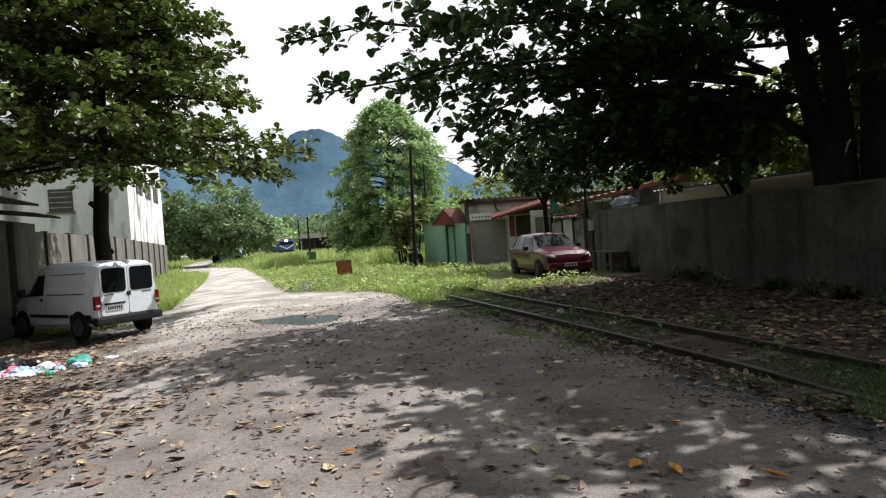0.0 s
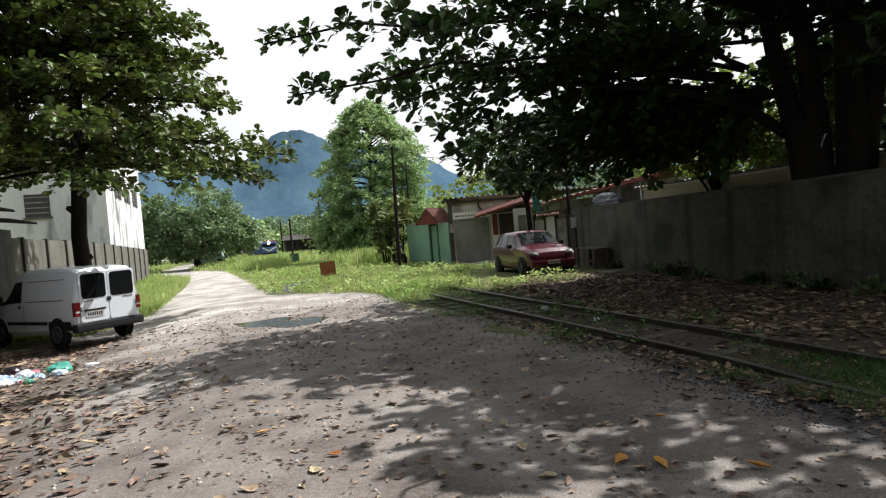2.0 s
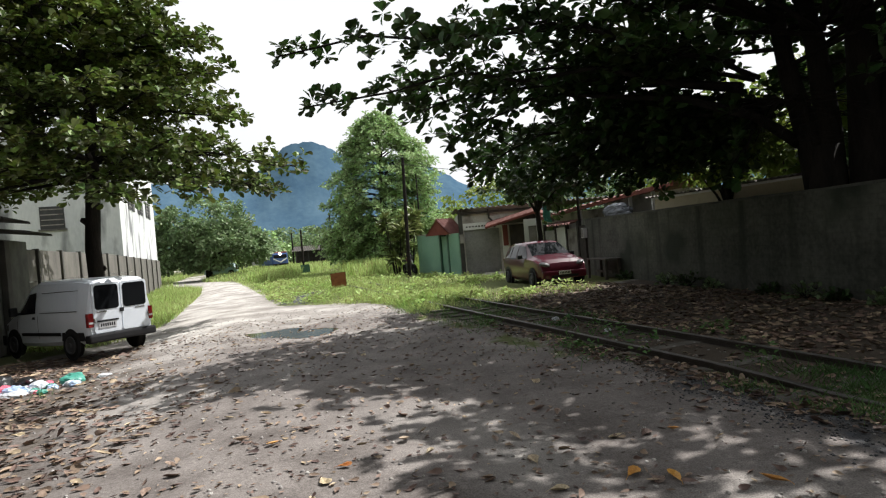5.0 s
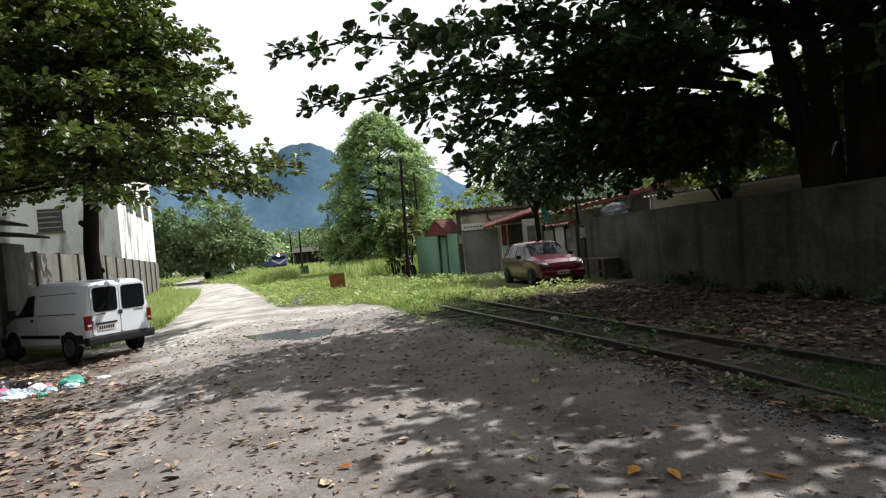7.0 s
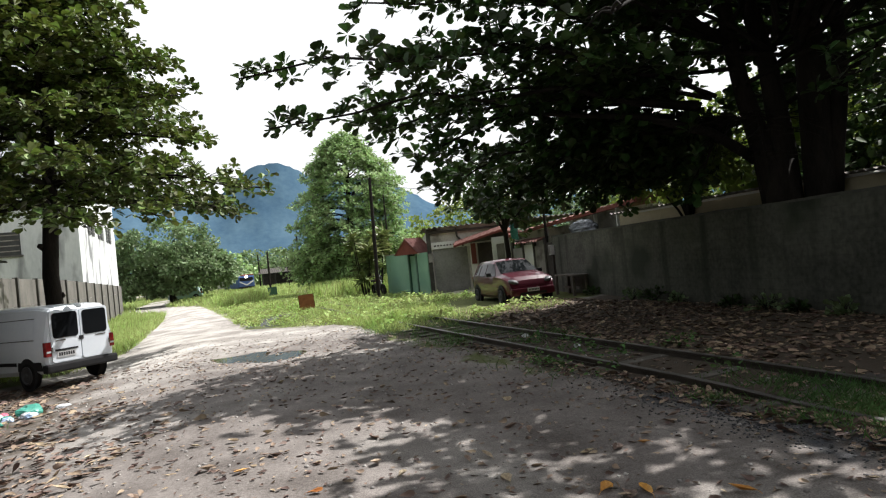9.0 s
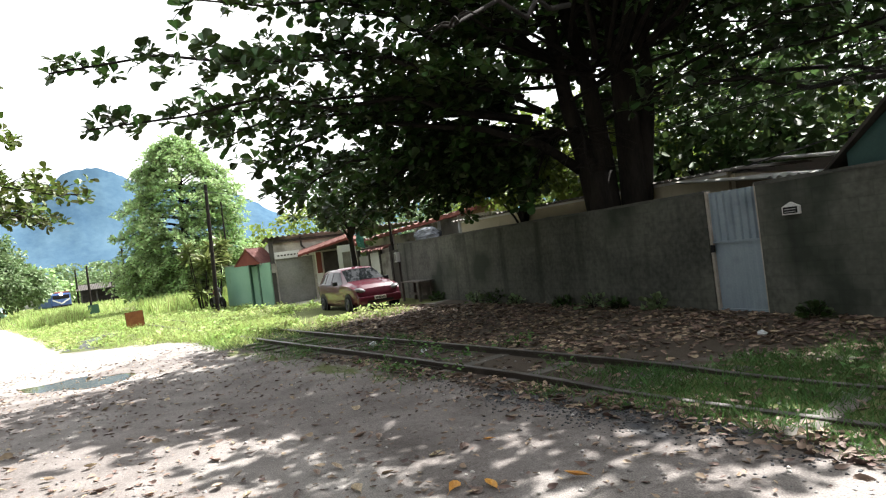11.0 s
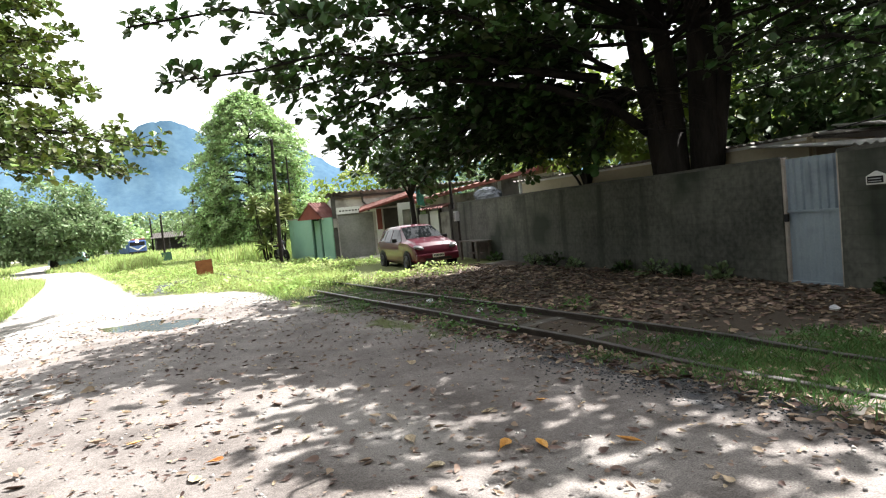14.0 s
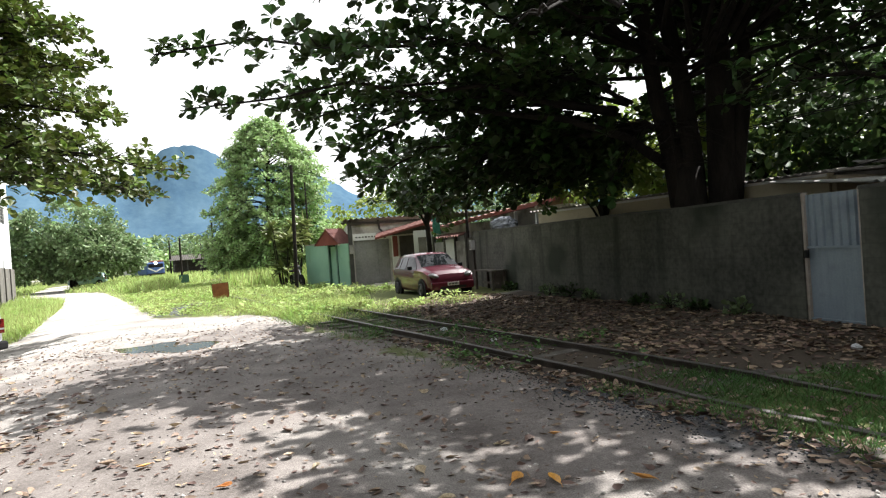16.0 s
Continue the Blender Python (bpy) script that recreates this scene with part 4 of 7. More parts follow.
    keep = (np.hypot(p_[:, 0], p_[:, 1]) > 1.5) | (p_[:, 2] > 6.4)
    near = (p_ @ np.array((-0.54, -0.84, 0.0)) > 0.5) & (np.abs(p_ @ np.array((0.84, -0.54, 0.0))) < 1.5) & (p_[:, 2] < 5.2)
    fol.p, fol.a, fol.s = [p_[keep & ~near]], [a_[keep & ~near]], [s_[keep & ~near]]
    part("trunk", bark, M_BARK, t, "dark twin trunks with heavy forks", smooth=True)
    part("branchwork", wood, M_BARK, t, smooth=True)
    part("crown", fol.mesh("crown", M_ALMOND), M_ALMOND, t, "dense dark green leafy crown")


def lumpy_crown(fol, centre, radii, lumps, per, leaf, droop=0.4, lump_r=(0.7, 1.5), low=-0.8):
    """A crown as many leafy clumps spread over an uneven dome."""
    c, rd = np.array(centre, float), np.array(radii, float)
    for i in range(lumps):
        d = unit(rng.normal(0, 1, 3))
        while d[2] < low:
            d = unit(rng.normal(0, 1, 3))
        o = c + d * rd * rng.uniform(0.5, 1.0) ** 0.6
        r = rng.uniform(*lump_r)
        k = int(per * rng.uniform(0.6, 1.3))
        n = unit(rng.normal(0, 1, (k, 3)) + d * 0.9 + np.array((0, 0, 0.25)))
        pos = o + n * r * rng.uniform(0.45, 1.0, (k, 1)) * np.array((1, 1, 0.62))
        al = n + np.array((0, 0, -droop)) + rng.normal(0, 0.45, (k, 3))
        fol.p.append(pos)
        fol.a.append(al)
        fol.s.append(leaf * rng.uniform(0.6, 1.3, k))


def clump_tree(name, label, x, y, trunk_h, crowns, material, leaf, lumps, per, tr=0.2, droop=0.4, shape=LEAF, faces=LEAF_FACES, lump_r=(0.7, 1.5), z0=0.0):
    t = thing(name, label, "tree", pose(x, y, float(gz(x, y)) + z0))
    bark, fol = bmesh.new(), Foliage()
    top = max(c[2] for c, r in crowns)
    tube(bark, [(0, 0, -0.3), (0.05, 0.02, trunk_h * 0.5), (0, 0.1, trunk_h), (0.1, 0, top)], [tr * 1.2, tr, tr * 0.8, tr * 0.25], 9)
    for c, r in crowns:
        for i in range(5):
            a = 6.283 * i / 5 + 0.3
            e = np.array(c) + np.array((math.cos(a) * r[0] * 0.7, math.sin(a) * r[1] * 0.7, rng.uniform(-0.3, 0.4) * r[2]))
            tube(bark, curve_pts((0, 0, trunk_h * rng.uniform(0.7, 1.0)), e, 5, 0.2), [tr * 0.5, tr * 0.38, tr * 0.28, tr * 0.18, tr * 0.07], 6)
        lumpy_crown(fol, c, r, lumps, per, leaf, droop, lump_r)
    part("trunk", bark, M_BARK, t, smooth=True)
    part("crown", fol.mesh("crown", material, shape, faces, 0.6), material, t)
    return t


roadside_almond()
big_almond()


def feathery_tree():
    """A tall rounded cone of level sprays that droop at their tips."""
    bx, by = -3.7, 46.0
    t = thing("leafy_tree", "tall pale green roadside tree with drooping feathery foliage", "tree", pose(bx, by, float(gz(bx, by))))
    bark, wood, fol = bmesh.new(), bmesh.new(), Foliage()
    tube(bark, [(0, 0, -0.3), (0.1, 0, 2.5), (-0.1, 0.1, 5.5), (0.1, 0, 8.5), (0, 0, 10.6)], [0.3, 0.25, 0.19, 0.12, 0.04], 10)
    for i in range(195):
        z = 0.8 + 9.9 * (i + rng.uniform(0, 1)) / 150 if i < 150 else rng.uniform(0.4, 3.4)
        a = i * 2.4 + rng.uniform(-0.4, 0.4)
        if math.sin(a) > 0.7:
            continue
        r = float(np.interp(z, (0.8, 3, 5.5, 8, 9.6, 10.7), (4.4, 5.0, 4.7, 3.9, 2.3, 0.7))) * rng.uniform(0.6, 1.06)
        leafy_limb(fol, wood, (0, 0, z * 0.92 + 0.25), (r * math.cos(a), r * math.sin(a), z - 0.14 * r), 0.045, 0.25, twigs=19, twig_len=1.15, flat=0.1, start=0.3, sag=0.55, per=9, step=0.36)
    part("trunk", bark, M_BARK, t, smooth=True)
    part("branchwork", wood, M_BARK, t, smooth=True)
    part("crown", fol.mesh("crown", M_FEATHER, NARROW, LEAF_FACES, 0.4), M_FEATHER, t)


feathery_tree()
clump_tree("leafy_tree", "broad rounded dull green tree at the bend in the road", -25.6, 70.0, 2.5,
           [((0, 0, 5.6), (4.8, 4.5, 3.4)), ((-3.0, 0, 3.6), (3.6, 3.6, 2.6)), ((3.0, -1, 3.4), (3.6, 3.6, 2.6))], M_BUSH, 0.36, 90, 85, 0.3, 0.6, lump_r=(0.7, 1.5))
clump_tree("young_tree", "slender grey-trunked tree beside the parked hatchback", 3.9, 24.2, 2.9,
           [((0.25, -0.5, 3.5), (1.3, 1.3, 0.6)), ((0.0, -0.6, 4.5), (1.9, 1.6, 0.9))], M_ALMOND, 0.2, 46, 34, 0.10, 0.3, lump_r=(0.35, 0.7))

clump_tree("yard_tree", "low lime green tree leaning over the grey wall", 7.0, 15.0, 2.1,
           [((-0.35, -0.3, 3.0), (0.9, 2.3, 0.5)), ((-0.1, 0.6, 3.4), (0.9, 2.0, 0.5))], M_LIME, 0.17, 30, 34, 0.08, 0.5, lump_r=(0.25, 0.5))

# trees and shrubs behind the houses and in the distance
for tx, ty, h, r, mat_, lab in ((4.5, 41, 5.4, 3.6, M_LIME, "bright lime green tree rising behind the tiled houses"), (9.5, 37, 5.8, 3.8, M_BUSH, "dull green tree behind the corrugated roofs"),
                               (14.5, 31, 6.4, 4.2, M_LIME, "sunlit light green tree in a back yard"), (17.5, 23, 6.0, 4.2, M_BUSH, "dense green tree behind the cream house"),
                               (15.0, 16.5, 6.2, 3.6, M_LIME, "yellow-green tree over the yard roofs"), (19, 14, 6.5, 4.5, M_BUSH, "broad green tree behind the yard"),
                               (12.0, 14.6, 6.4, 3.0, M_SHADELEAF, "dark green tree close behind the cream house"), (14.6, 11.8, 6.6, 3.2, M_SHADELEAF, "leafy green tree over the outbuilding"), (10.6, 18.5, 6.0, 3.0, M_LIME, "light green tree between the yard roofs"),
                               (0.5, 52, 5.2, 3.8, M_LIME, "light green tree beyond the mint wall")):
    clump_tree("yard_tree", lab, tx, ty, 2.0, [((0, 0, h * 0.62), (r, r, h * 0.36)), ((r * 0.3, -r * 0.2, h * 0.4), (r * 0.9, r * 0.8, h * 0.3))], mat_, 0.27, 46, 62, 0.18, 0.5, lump_r=(0.6, 1.3))
for i, (az_, d_, h_) in enumerate(((15.6, 150, 7.5), (13.2, 165, 8.5), (10.8, 150, 7.0), (8.2, 160, 9.5), (6.0, 120, 8.0), (17.6, 140, 8.5), (20.8, 130, 10.0), (23.5, 120, 9.5), (11.9, 210, 11.0), (3.0, 110, 8.0))):
    a_ = radians(az_)
    clump_tree("distant_tree", "distant rounded green tree at the foot of the mountain", -math.sin(a_) * d_, math.cos(a_) * d_, 2.0,
               [((0, 0, h_ * 0.6), (h_ * 0.62, h_ * 0.5, h_ * 0.38)), ((h_ * 0.4, 0, h_ * 0.36), (h_ * 0.6, h_ * 0.5, h_ * 0.3))], M_BUSH if i % 3 else M_FEATHER, 0.8, 34, 26, 0.3, 0.5, lump_r=(1.2, 2.4))


def second_almond():
    """Another almond further along behind the grey wall; its crown closes the view over the gate."""
    bx, by = 12.6, 8.2
    t = thing("yard_almond_tree", "large almond tree behind the grey wall beyond the gate", "tree", pose(bx, by, 0))
    bark, wood, fol = bmesh.new(), bmesh.new(), Foliage()
    tube(bark, [(0, 0, -0.3), (0, 0, 2), (0.1, 0.1, 4), (0, 0, 8)], [0.34, 0.28, 0.24, 0.08], 10)
    for i in range(40):
        a, el, r = rng.uniform(0, 6.283), rng.uniform(0.0, 1.3), 6.6 * rng.uniform(0.5, 1.0)
        e = np.array((r * math.cos(a) * math.cos(el), r * math.sin(a) * math.cos(el), 3.6 + 0.75 * r * math.sin(el)))
        if e[1] > 2.2 and e[0] < 2.0:
            continue
        leafy_limb(fol, wood, (0, 0, 3.0 + 0.5 * (e[2] - 3)), e, 0.06, 0.22, twigs=11, twig_len=1.6, flat=0.3, start=0.25, sag=0.3, per=8, step=0.42)
    part("trunk", bark, M_BARK, t, smooth=True)
    part("branchwork", wood, M_BARK, t, smooth=True)
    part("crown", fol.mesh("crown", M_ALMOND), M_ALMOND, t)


def overhead_almond():
    """Unseen tree added behind the viewpoint; its high crown blocks sky and dapples the near road."""
    bx, by = -5.0, -6.5
    t = thing("unseen_shade_tree", "large high-crowned almond tree, unseen, added to block sky light and shade the near road", "tree", pose(bx, by, 0))
    bark, wood, fol = bmesh.new(), bmesh.new(), Foliage()
    tube(bark, [(0, 0, -0.3), (0, 0, 2.5), (0.3, 0.2, 5), (0.8, 0.6, 8.5)], [0.46, 0.38, 0.32, 0.12], 10)
    for i in range(70):
        a, r = rng.uniform(0, 6.283), 9.0 * rng.uniform(0.05, 1.0) ** 0.5
        e = np.array((5.0 + r * math.cos(a), 7.4 + r * math.sin(a) * 0.82, rng.uniform(7.4, 8.9)))
        leafy_limb(fol, wood, (0.5, 0.4, rng.uniform(5.6, 7.2)), e, 0.06, 0.25, twigs=15, twig_len=1.8, flat=0.15, start=0.3, sag=0.4, per=9, step=0.4)
    part("trunk", bark, M_BARK, t, smooth=True)
    part("branchwork", wood, M_BARK, t, smooth=True)
    part("crown", fol.mesh("crown", M_ALMOND), M_ALMOND, t)


second_almond()
overhead_almond()


# ---------------------------------------------------------------- houses beyond the parked hatchback
def slab_between(a, b, thick, z0, z1, bm=None):
    """An upright slab on the plan line a-b."""
    a, b = Vector((*a, 0)), Vector((*b, 0))
    d = b - a
    m = Matrix.Translation(a) @ pose(0, 0, 0, 0, 0, math.degrees(math.atan2(d.y, d.x)))
    return box(bm or bmesh.new(), 0, d.length, -thick / 2, thick / 2, z0, z1, m=m)


def tile_slope(bm, o, ex, ey, w, l, pitch=0.2):
    """Barrel tiles on a slope: o a corner, ex along the eave (w long), ey up the slope (l long)."""
    o, ex, ey = Vector(o), Vector(ex).normalized(), Vector(ey).normalized()
    up = ex.cross(ey).normalized()
    n, k = int(w / pitch * 6), max(2, int(l / 0.3))
    for r in range(k):
        lo, hi = l * r / k, l * (r + 1) / k + 0.03
        prev = None
        for i in range(n + 1):
            x = w * i / n
            d = 0.035 * math.sin(2 * math.pi * x / pitch)
            p0 = o + ex * x + ey * lo + up * (d + 0.025)
            p1 = o + ex * x + ey * hi + up * (d + 0.005)
            cur = (bm.verts.new(p0), bm.verts.new(p1), bm.verts.new(p0 - up * 0.03))
            if prev:
                bm.faces.new((prev[0], cur[0], cur[1], prev[1]))
                bm.faces.new((prev[2], cur[2], cur[0], prev[0]))
            prev = cur
    return bm


GA, GB = np.array((-1.02, 33.9)), np.array((1.02, 28.45))


def mint_wall():
    w = thing("mint_garden_wall", "mint green rendered garden wall with a tiled gateway", "wall")
    d = GB - GA
    part("wall", slab_between(GA, GA + d * 0.58, 0.16, -0.2, 2.06), M_GREENWALL, w)
    part("wall", slab_between(GA + d * 0.78, GB, 0.16, -0.2, 1.98), M_GREENWALL, w)
    gm = slab_between(GA + d * 0.6, GA + d * 0.76, 0.06, 0.05, 1.9)
    part("gate_leaf", gm, M_GREENWALL, w, "closed mint green gate leaf")
    for f in (0.59, 0.77):
        p = GA + d * f
        part("gate_post", slab_between(p - d * 0.012, p + d * 0.012, 0.24, -0.2, 2.02), M_GREENPOST, w, "dark green gate post")
    part("coping", slab_between(GA, GA + d * 0.58, 0.22, 2.06, 2.11), M_FIBRE, w)
    # little gabled roof across the gateway
    c = Vector((*(GA + d * 0.68), 0))
    out, along = Vector((-0.62, -0.785, 0)), Vector((0.785, -0.62, 0))
    for q in (1, -1):
        eave = c + along * q * 0.72 + out * 0.62 + Vector((0, 0, 2.0))
        ridge = c + out * 0.62 + Vector((0, 0, 2.72))
        bm = tile_slope(bmesh.new(), eave, -out, ridge - eave, 1.3, (ridge - eave).length)
        bmesh.ops.recalc_face_normals(bm, faces=bm.faces)
        part("tiled_roof", bm, M_TILE, w, "weathered red clay tiles")
    for q in (0.56, -0.5):
        bm = bmesh.new()
        pts = [c + along * 0.68 + out * q + Vector((0, 0, 1.97)), c - along * 0.68 + out * q + Vector((0, 0, 1.97)), c + out * q + Vector((0, 0, 2.66))]
        f = [bm.verts.new(p) for p in pts]
        b = [bm.verts.new(p - out * 0.05) for p in pts]
        bm.faces.new(f)
        bm.faces.new(b[::-1])
        for k in range(3):
            bm.faces.new((f[k], b[k], b[(k + 1) % 3], f[(k + 1) % 3]))
        bmesh.ops.recalc_face_normals(bm, faces=bm.faces)
        part("gable_board", bm, M_REDWOOD, w, "dark red painted gable board")
    a = c + along * 0.74 + out * 0.62 + Vector((0, 0, 1.96))
    part("eaves_board", tube(bmesh.new(), [a, a - out * 1.25], 0.05, 4), M_STONE, w, "pale eaves board")


def garage_house():
    h = thing("garage_house", "shabby single-storey house with a stained grey garage door", "house", pose(0, 0, 0.05))
    # front wall with the shutter opening
    y0 = 28.35
    part("wall", boxmesh(1.05, 1.22, y0, y0 + 0.18, -0.3, 2.1), M_OLDWALL, h)
    part("wall", boxmesh(2.78, 4.75, y0, y0 + 0.18, -0.3, 2.1), M_OLDWALL, h)
    part("wall", boxmesh(1.05, 4.75, y0, y0 + 0.18, 2.1, 2.98), M_OLDWALL, h)
    part("side_wall", boxmesh(1.05, 1.23, y0 + 0.182, 36.0, -0.3, 2.86), M_OLDWALL, h)
    part("corner_post", boxmesh(0.98, 1.16, y0 - 0.1, y0 - 0.003, -0.3, 2.95, bevel=0.02), M_POST, h, "grimy concrete corner post")
    sh = part("garage_door", boxmesh(1.22, 2.78, y0 + 0.05, y0 + 0.09, 0.0, 2.1), M_GARAGE, h, "grimy grey garage door")
    for k in range(3):
        part("panel", boxmesh(1.225 + k * 0.518, 1.735 + k * 0.518, y0 + 0.03, y0 + 0.049, 0.03, 2.0, bevel=0.004), M_GARAGE, sh)
    sg = part("fascia", boxmesh(1.18, 2.95, y0 - 0.05, y0 - 0.004, 2.02, 2.32), M_WHITEPAINT, h, "dirty white fascia board with worn lettering")
    for k in range(11):
        x = 1.3 + k * 0.14
        part("letter_bar", boxmesh(x, x + 0.085, y0 - 0.056, y0 - 0.051, 2.13, 2.19), M_DARKTRIM, sg)
    part("beam", boxmesh(1.0, 4.8, y0 - 0.12, y0 - 0.004, 2.72, 2.82), M_DARKTRIM, h, "dark eaves beam")
    part("downpipe", tube(bmesh.new(), [(2.35, y0 - 0.08, 2.9), (2.38, y0 - 0.08, 2.5), (2.55, y0 - 0.08, 2.3), (2.6, y0 - 0.08, 2.05)], 0.045, 8), M_POST, h)
    part("roof", corrugated(bmesh.new(), 0.85, 8.2, y0 - 0.28, 36.5, 2.98, 3.15, 0.24, 0.04), M_OLDROOF, h, "blackened corrugated roof with a wavy edge")
    part("meter_box", boxmesh(1.0, 1.2, y0 - 0.2, y0 - 0.104, 1.45, 1.85, bevel=0.01), M_FIBRE, h, "rusted meter box")
    # doorway under the tiled canopy
    part("door", boxmesh(3.25, 4.05, y0 - 0.05, y0 - 0.004, 0.0, 2.1, bevel=0.006), M_DARKTRIM, h, "dark brown timber door")
    part("pillar", boxmesh(2.82, 3.08, 27.35, 27.62, -0.3, 2.12, bevel=0.01), M_WHITEPAINT, h, "off-white porch pillar")
    part("pillar_facing", boxmesh(2.84, 3.06, 27.33, 27.348, 1.2, 2.1), M_REDWOOD, h)
    part("step", boxmesh(2.0, 4.6, 26.9, 28.3, -0.2, 0.06, bevel=0.02), M_STONE, h, "pale concrete apron")
    part("apron", boxmesh(0.9, 2.9, 26.4, 28.3, -0.2, 0.03, bevel=0.02), M_STONE, h, "pale concrete apron")
    peak, el_, er = Vector((4.1, 26.6, 2.56)), Vector((2.04, 26.7, 2.08)), Vector((4.9, 26.7, 2.30))
    for a, b in ((el_, peak), (er, peak)):
        bm = tile_slope(bmesh.new(), a, (0.14, 1, 0.13), b - a, 1.6, (b - a).length)
        bmesh.ops.recalc_face_normals(bm, faces=bm.faces)
        part("canopy_roof", bm, M_TILE, h, "sagging red clay tile canopy")
    bm = bmesh.new()
    tri = [bm.verts.new(p) for p in (el_ + Vector((0.5, 0.12, 0.03)), er + Vector((-0.1, 0.12, -0.1)), peak + Vector((0, 0.12, -0.06)))]
    tri2 = [bm.verts.new(v.co + Vector((0, 0.06, 0))) for v in tri]
    bm.faces.new(tri)
    bm.faces.new(tri2[::-1])
    for k in range(3):
        bm.faces.new((tri[k], tri2[k], tri2[(k + 1) % 3], tri[(k + 1) % 3]))
    part("gable_board", bm, M_DARKTRIM, h, "dark boarded gable under the canopy")
    for a, b in ((el_, peak), (er, peak)):
        part("barge_board", tube(bmesh.new(), [a - Vector((0, 0.02, 0.06)), b - Vector((0, 0.02, 0.06))], 0.06, 4), M_REDWOOD, h, "dark red barge board")
    # white-painted bay with an arched opening
    bm = bmesh.new()
    box(bm, 3.68, 3.86, 26.6, 26.72, -0.3, 2.25)
    box(bm, 4.22, 4.4, 26.6, 26.72, -0.3, 2.25)
    box(bm, 3.86, 4.22, 26.6, 26.72, 1.95, 2.25)
    box(bm, 3.86, 4.22, 26.6, 26.72, -0.3, 0.9)
    part("white_bay", bm, M_WHITEPAINT, h, "white painted porch wall with window opening")
    part("window_shutter", boxmesh(3.87, 4.21, 26.64, 26.68, 0.9, 1.95, bevel=0.02), M_FIBRE, h, "grey closed window shutter")


def yard_fence():
    """Patched sheets, posts and a meter box between the porch and the grey wall."""
    f = thing("patched_yard_gate", "patched gate of grey sheets and dark posts", "gate")
    pts = [(4.35, 25.6), (4.62, 24.6), (4.86, 23.7), (5.08, 22.75), (5.24, 22.05)]
    mats = (M_GARAGE, M_WHITEPAINT, M_FIBRE, M_DARKTRIM)
    for i, (a, b) in enumerate(zip(pts, pts[1:])):
        part("sheet", slab_between(a, b, 0.04, 0.1, 1.72 + 0.08 * (i % 2)), mats[i], f)
        part("post", slab_between(a, (a[0] + 0.03, a[1] - 0.1), 0.12, -0.2, 1.98), M_DARKTRIM, f)
    bm = bmesh.new()
    tile_slope(bm, (4.3, 24.8, 1.88), (0.27, -1.0, 0), (0.9, 0.25, 0.25), 2.0, 0.5, 0.22)
    bmesh.ops.recalc_face_normals(bm, faces=bm.faces)
    part("tile_capping", bm, M_TILE, f, "loose row of red roof tiles")
    mb = thing("meter_cabinet", "small white meter cabinet on a dark post", "meter box", pose(5.12, 21.9, 1.25, 0, 0, -80))
    part("case", boxmesh(-0.10, 0.10, -0.10, 0.05, 0.1, 0.45, bevel=0.015), M_FIBRE_PALE, mb)
    part("door", boxmesh(-0.07, 0.07, -0.11, -0.101, 0.14, 0.41), M_GARAGE, mb)
    part("post", boxmesh(-0.05, 0.05, -0.02, 0.05, -1.4, 0.098), M_DARKTRIM, mb)
    cl = bmesh.new()
    rows = []
    for i in range(9):
        rows.append([cl.verts.new((4.15 + 0.1 * j + 0.02 * math.sin(i), 24.4 + 0.03 * math.sin(i * 1.3 + j * 2.0), 2.75 - 0.08 * i - 0.03 * j)) for j in range(4)])
    for a, b in zip(rows, rows[1:]):
        for j in range(3):
            cl.faces.new((a[j], a[j + 1], b[j + 1], b[j]))
    ob = single("hanging_cloth", cl, M_BAG_GREEN, "pale green cloth hanging from a line", "cloth")
    sm = ob.modifiers.new("thickness", "SOLIDIFY")
    sm.thickness = 0.01


def tiled_house():
    """The house whose red eave shows over the grey wall."""
    h = thing("tiled_house", "low house with red eaves behind the grey wall", "house")
    part("wall", slab_between((5.0, 26.0), (6.2, 22.4), 0.16, -0.2, 2.36), M_OLDWALL, h)
    part("wall", slab_between((6.2, 22.4), (7.5, 18.6), 0.16, -0.2, 2.62), M_OLDWALL, h)
    part("wall", slab_between((7.5, 18.6), (13.0, 20.5), 0.16, -0.2, 2.6), M_OLDWALL, h)
    bm = bmesh.new()
    a0, a1, b0, b1 = Vector((4.3, 26.3, 2.33)), Vector((6.9, 18.2, 2.82)), Vector((10.5, 28.5, 3.05)), Vector((12.5, 20.2, 3.3))
    n = 60
    prev = None
    for i in range(n + 1):
        t = i / n
        d = Vector((0, 0, 0.03 * math.sin(i * 1.9)))
        cur = (bm.verts.new(a0.lerp(a1, t) + d), bm.verts.new(b0.lerp(b1, t) + d), bm.verts.new(a0.lerp(a1, t) + d - Vector((0, 0, 0.03))))
        if prev:
            bm.faces.new((prev[0], cur[0], cur[1], prev[1]))
            bm.faces.new((prev[2], cur[2], cur[0], prev[0]))
        prev = cur
    bmesh.ops.recalc_face_normals(bm, faces=bm.faces)
    part("roof", bm, M_TILE, h, "weathered red roof")
    part("fascia", tube(bmesh.new(), [a0 - Vector((0.02, 0, 0.09)), a1 - Vector((0.02, 0, 0.09))], 0.075, 4), M_REDWOOD, h, "red painted eaves board")
    for t in (0.35, 0.55, 0.72, 0.86):
        p = a0.lerp(a1, t)
        part("post", boxmesh(p.x + 0.12, p.x + 0.22, p.y - 0.05, p.y + 0.05, 0, p.z - 0.1), M_WHITEPAINT, h)
    part("window", slab_between((5.72, 23.4), (6.1, 22.2), 0.06, 1.2, 2.0, None), M_DARKTRIM, h)


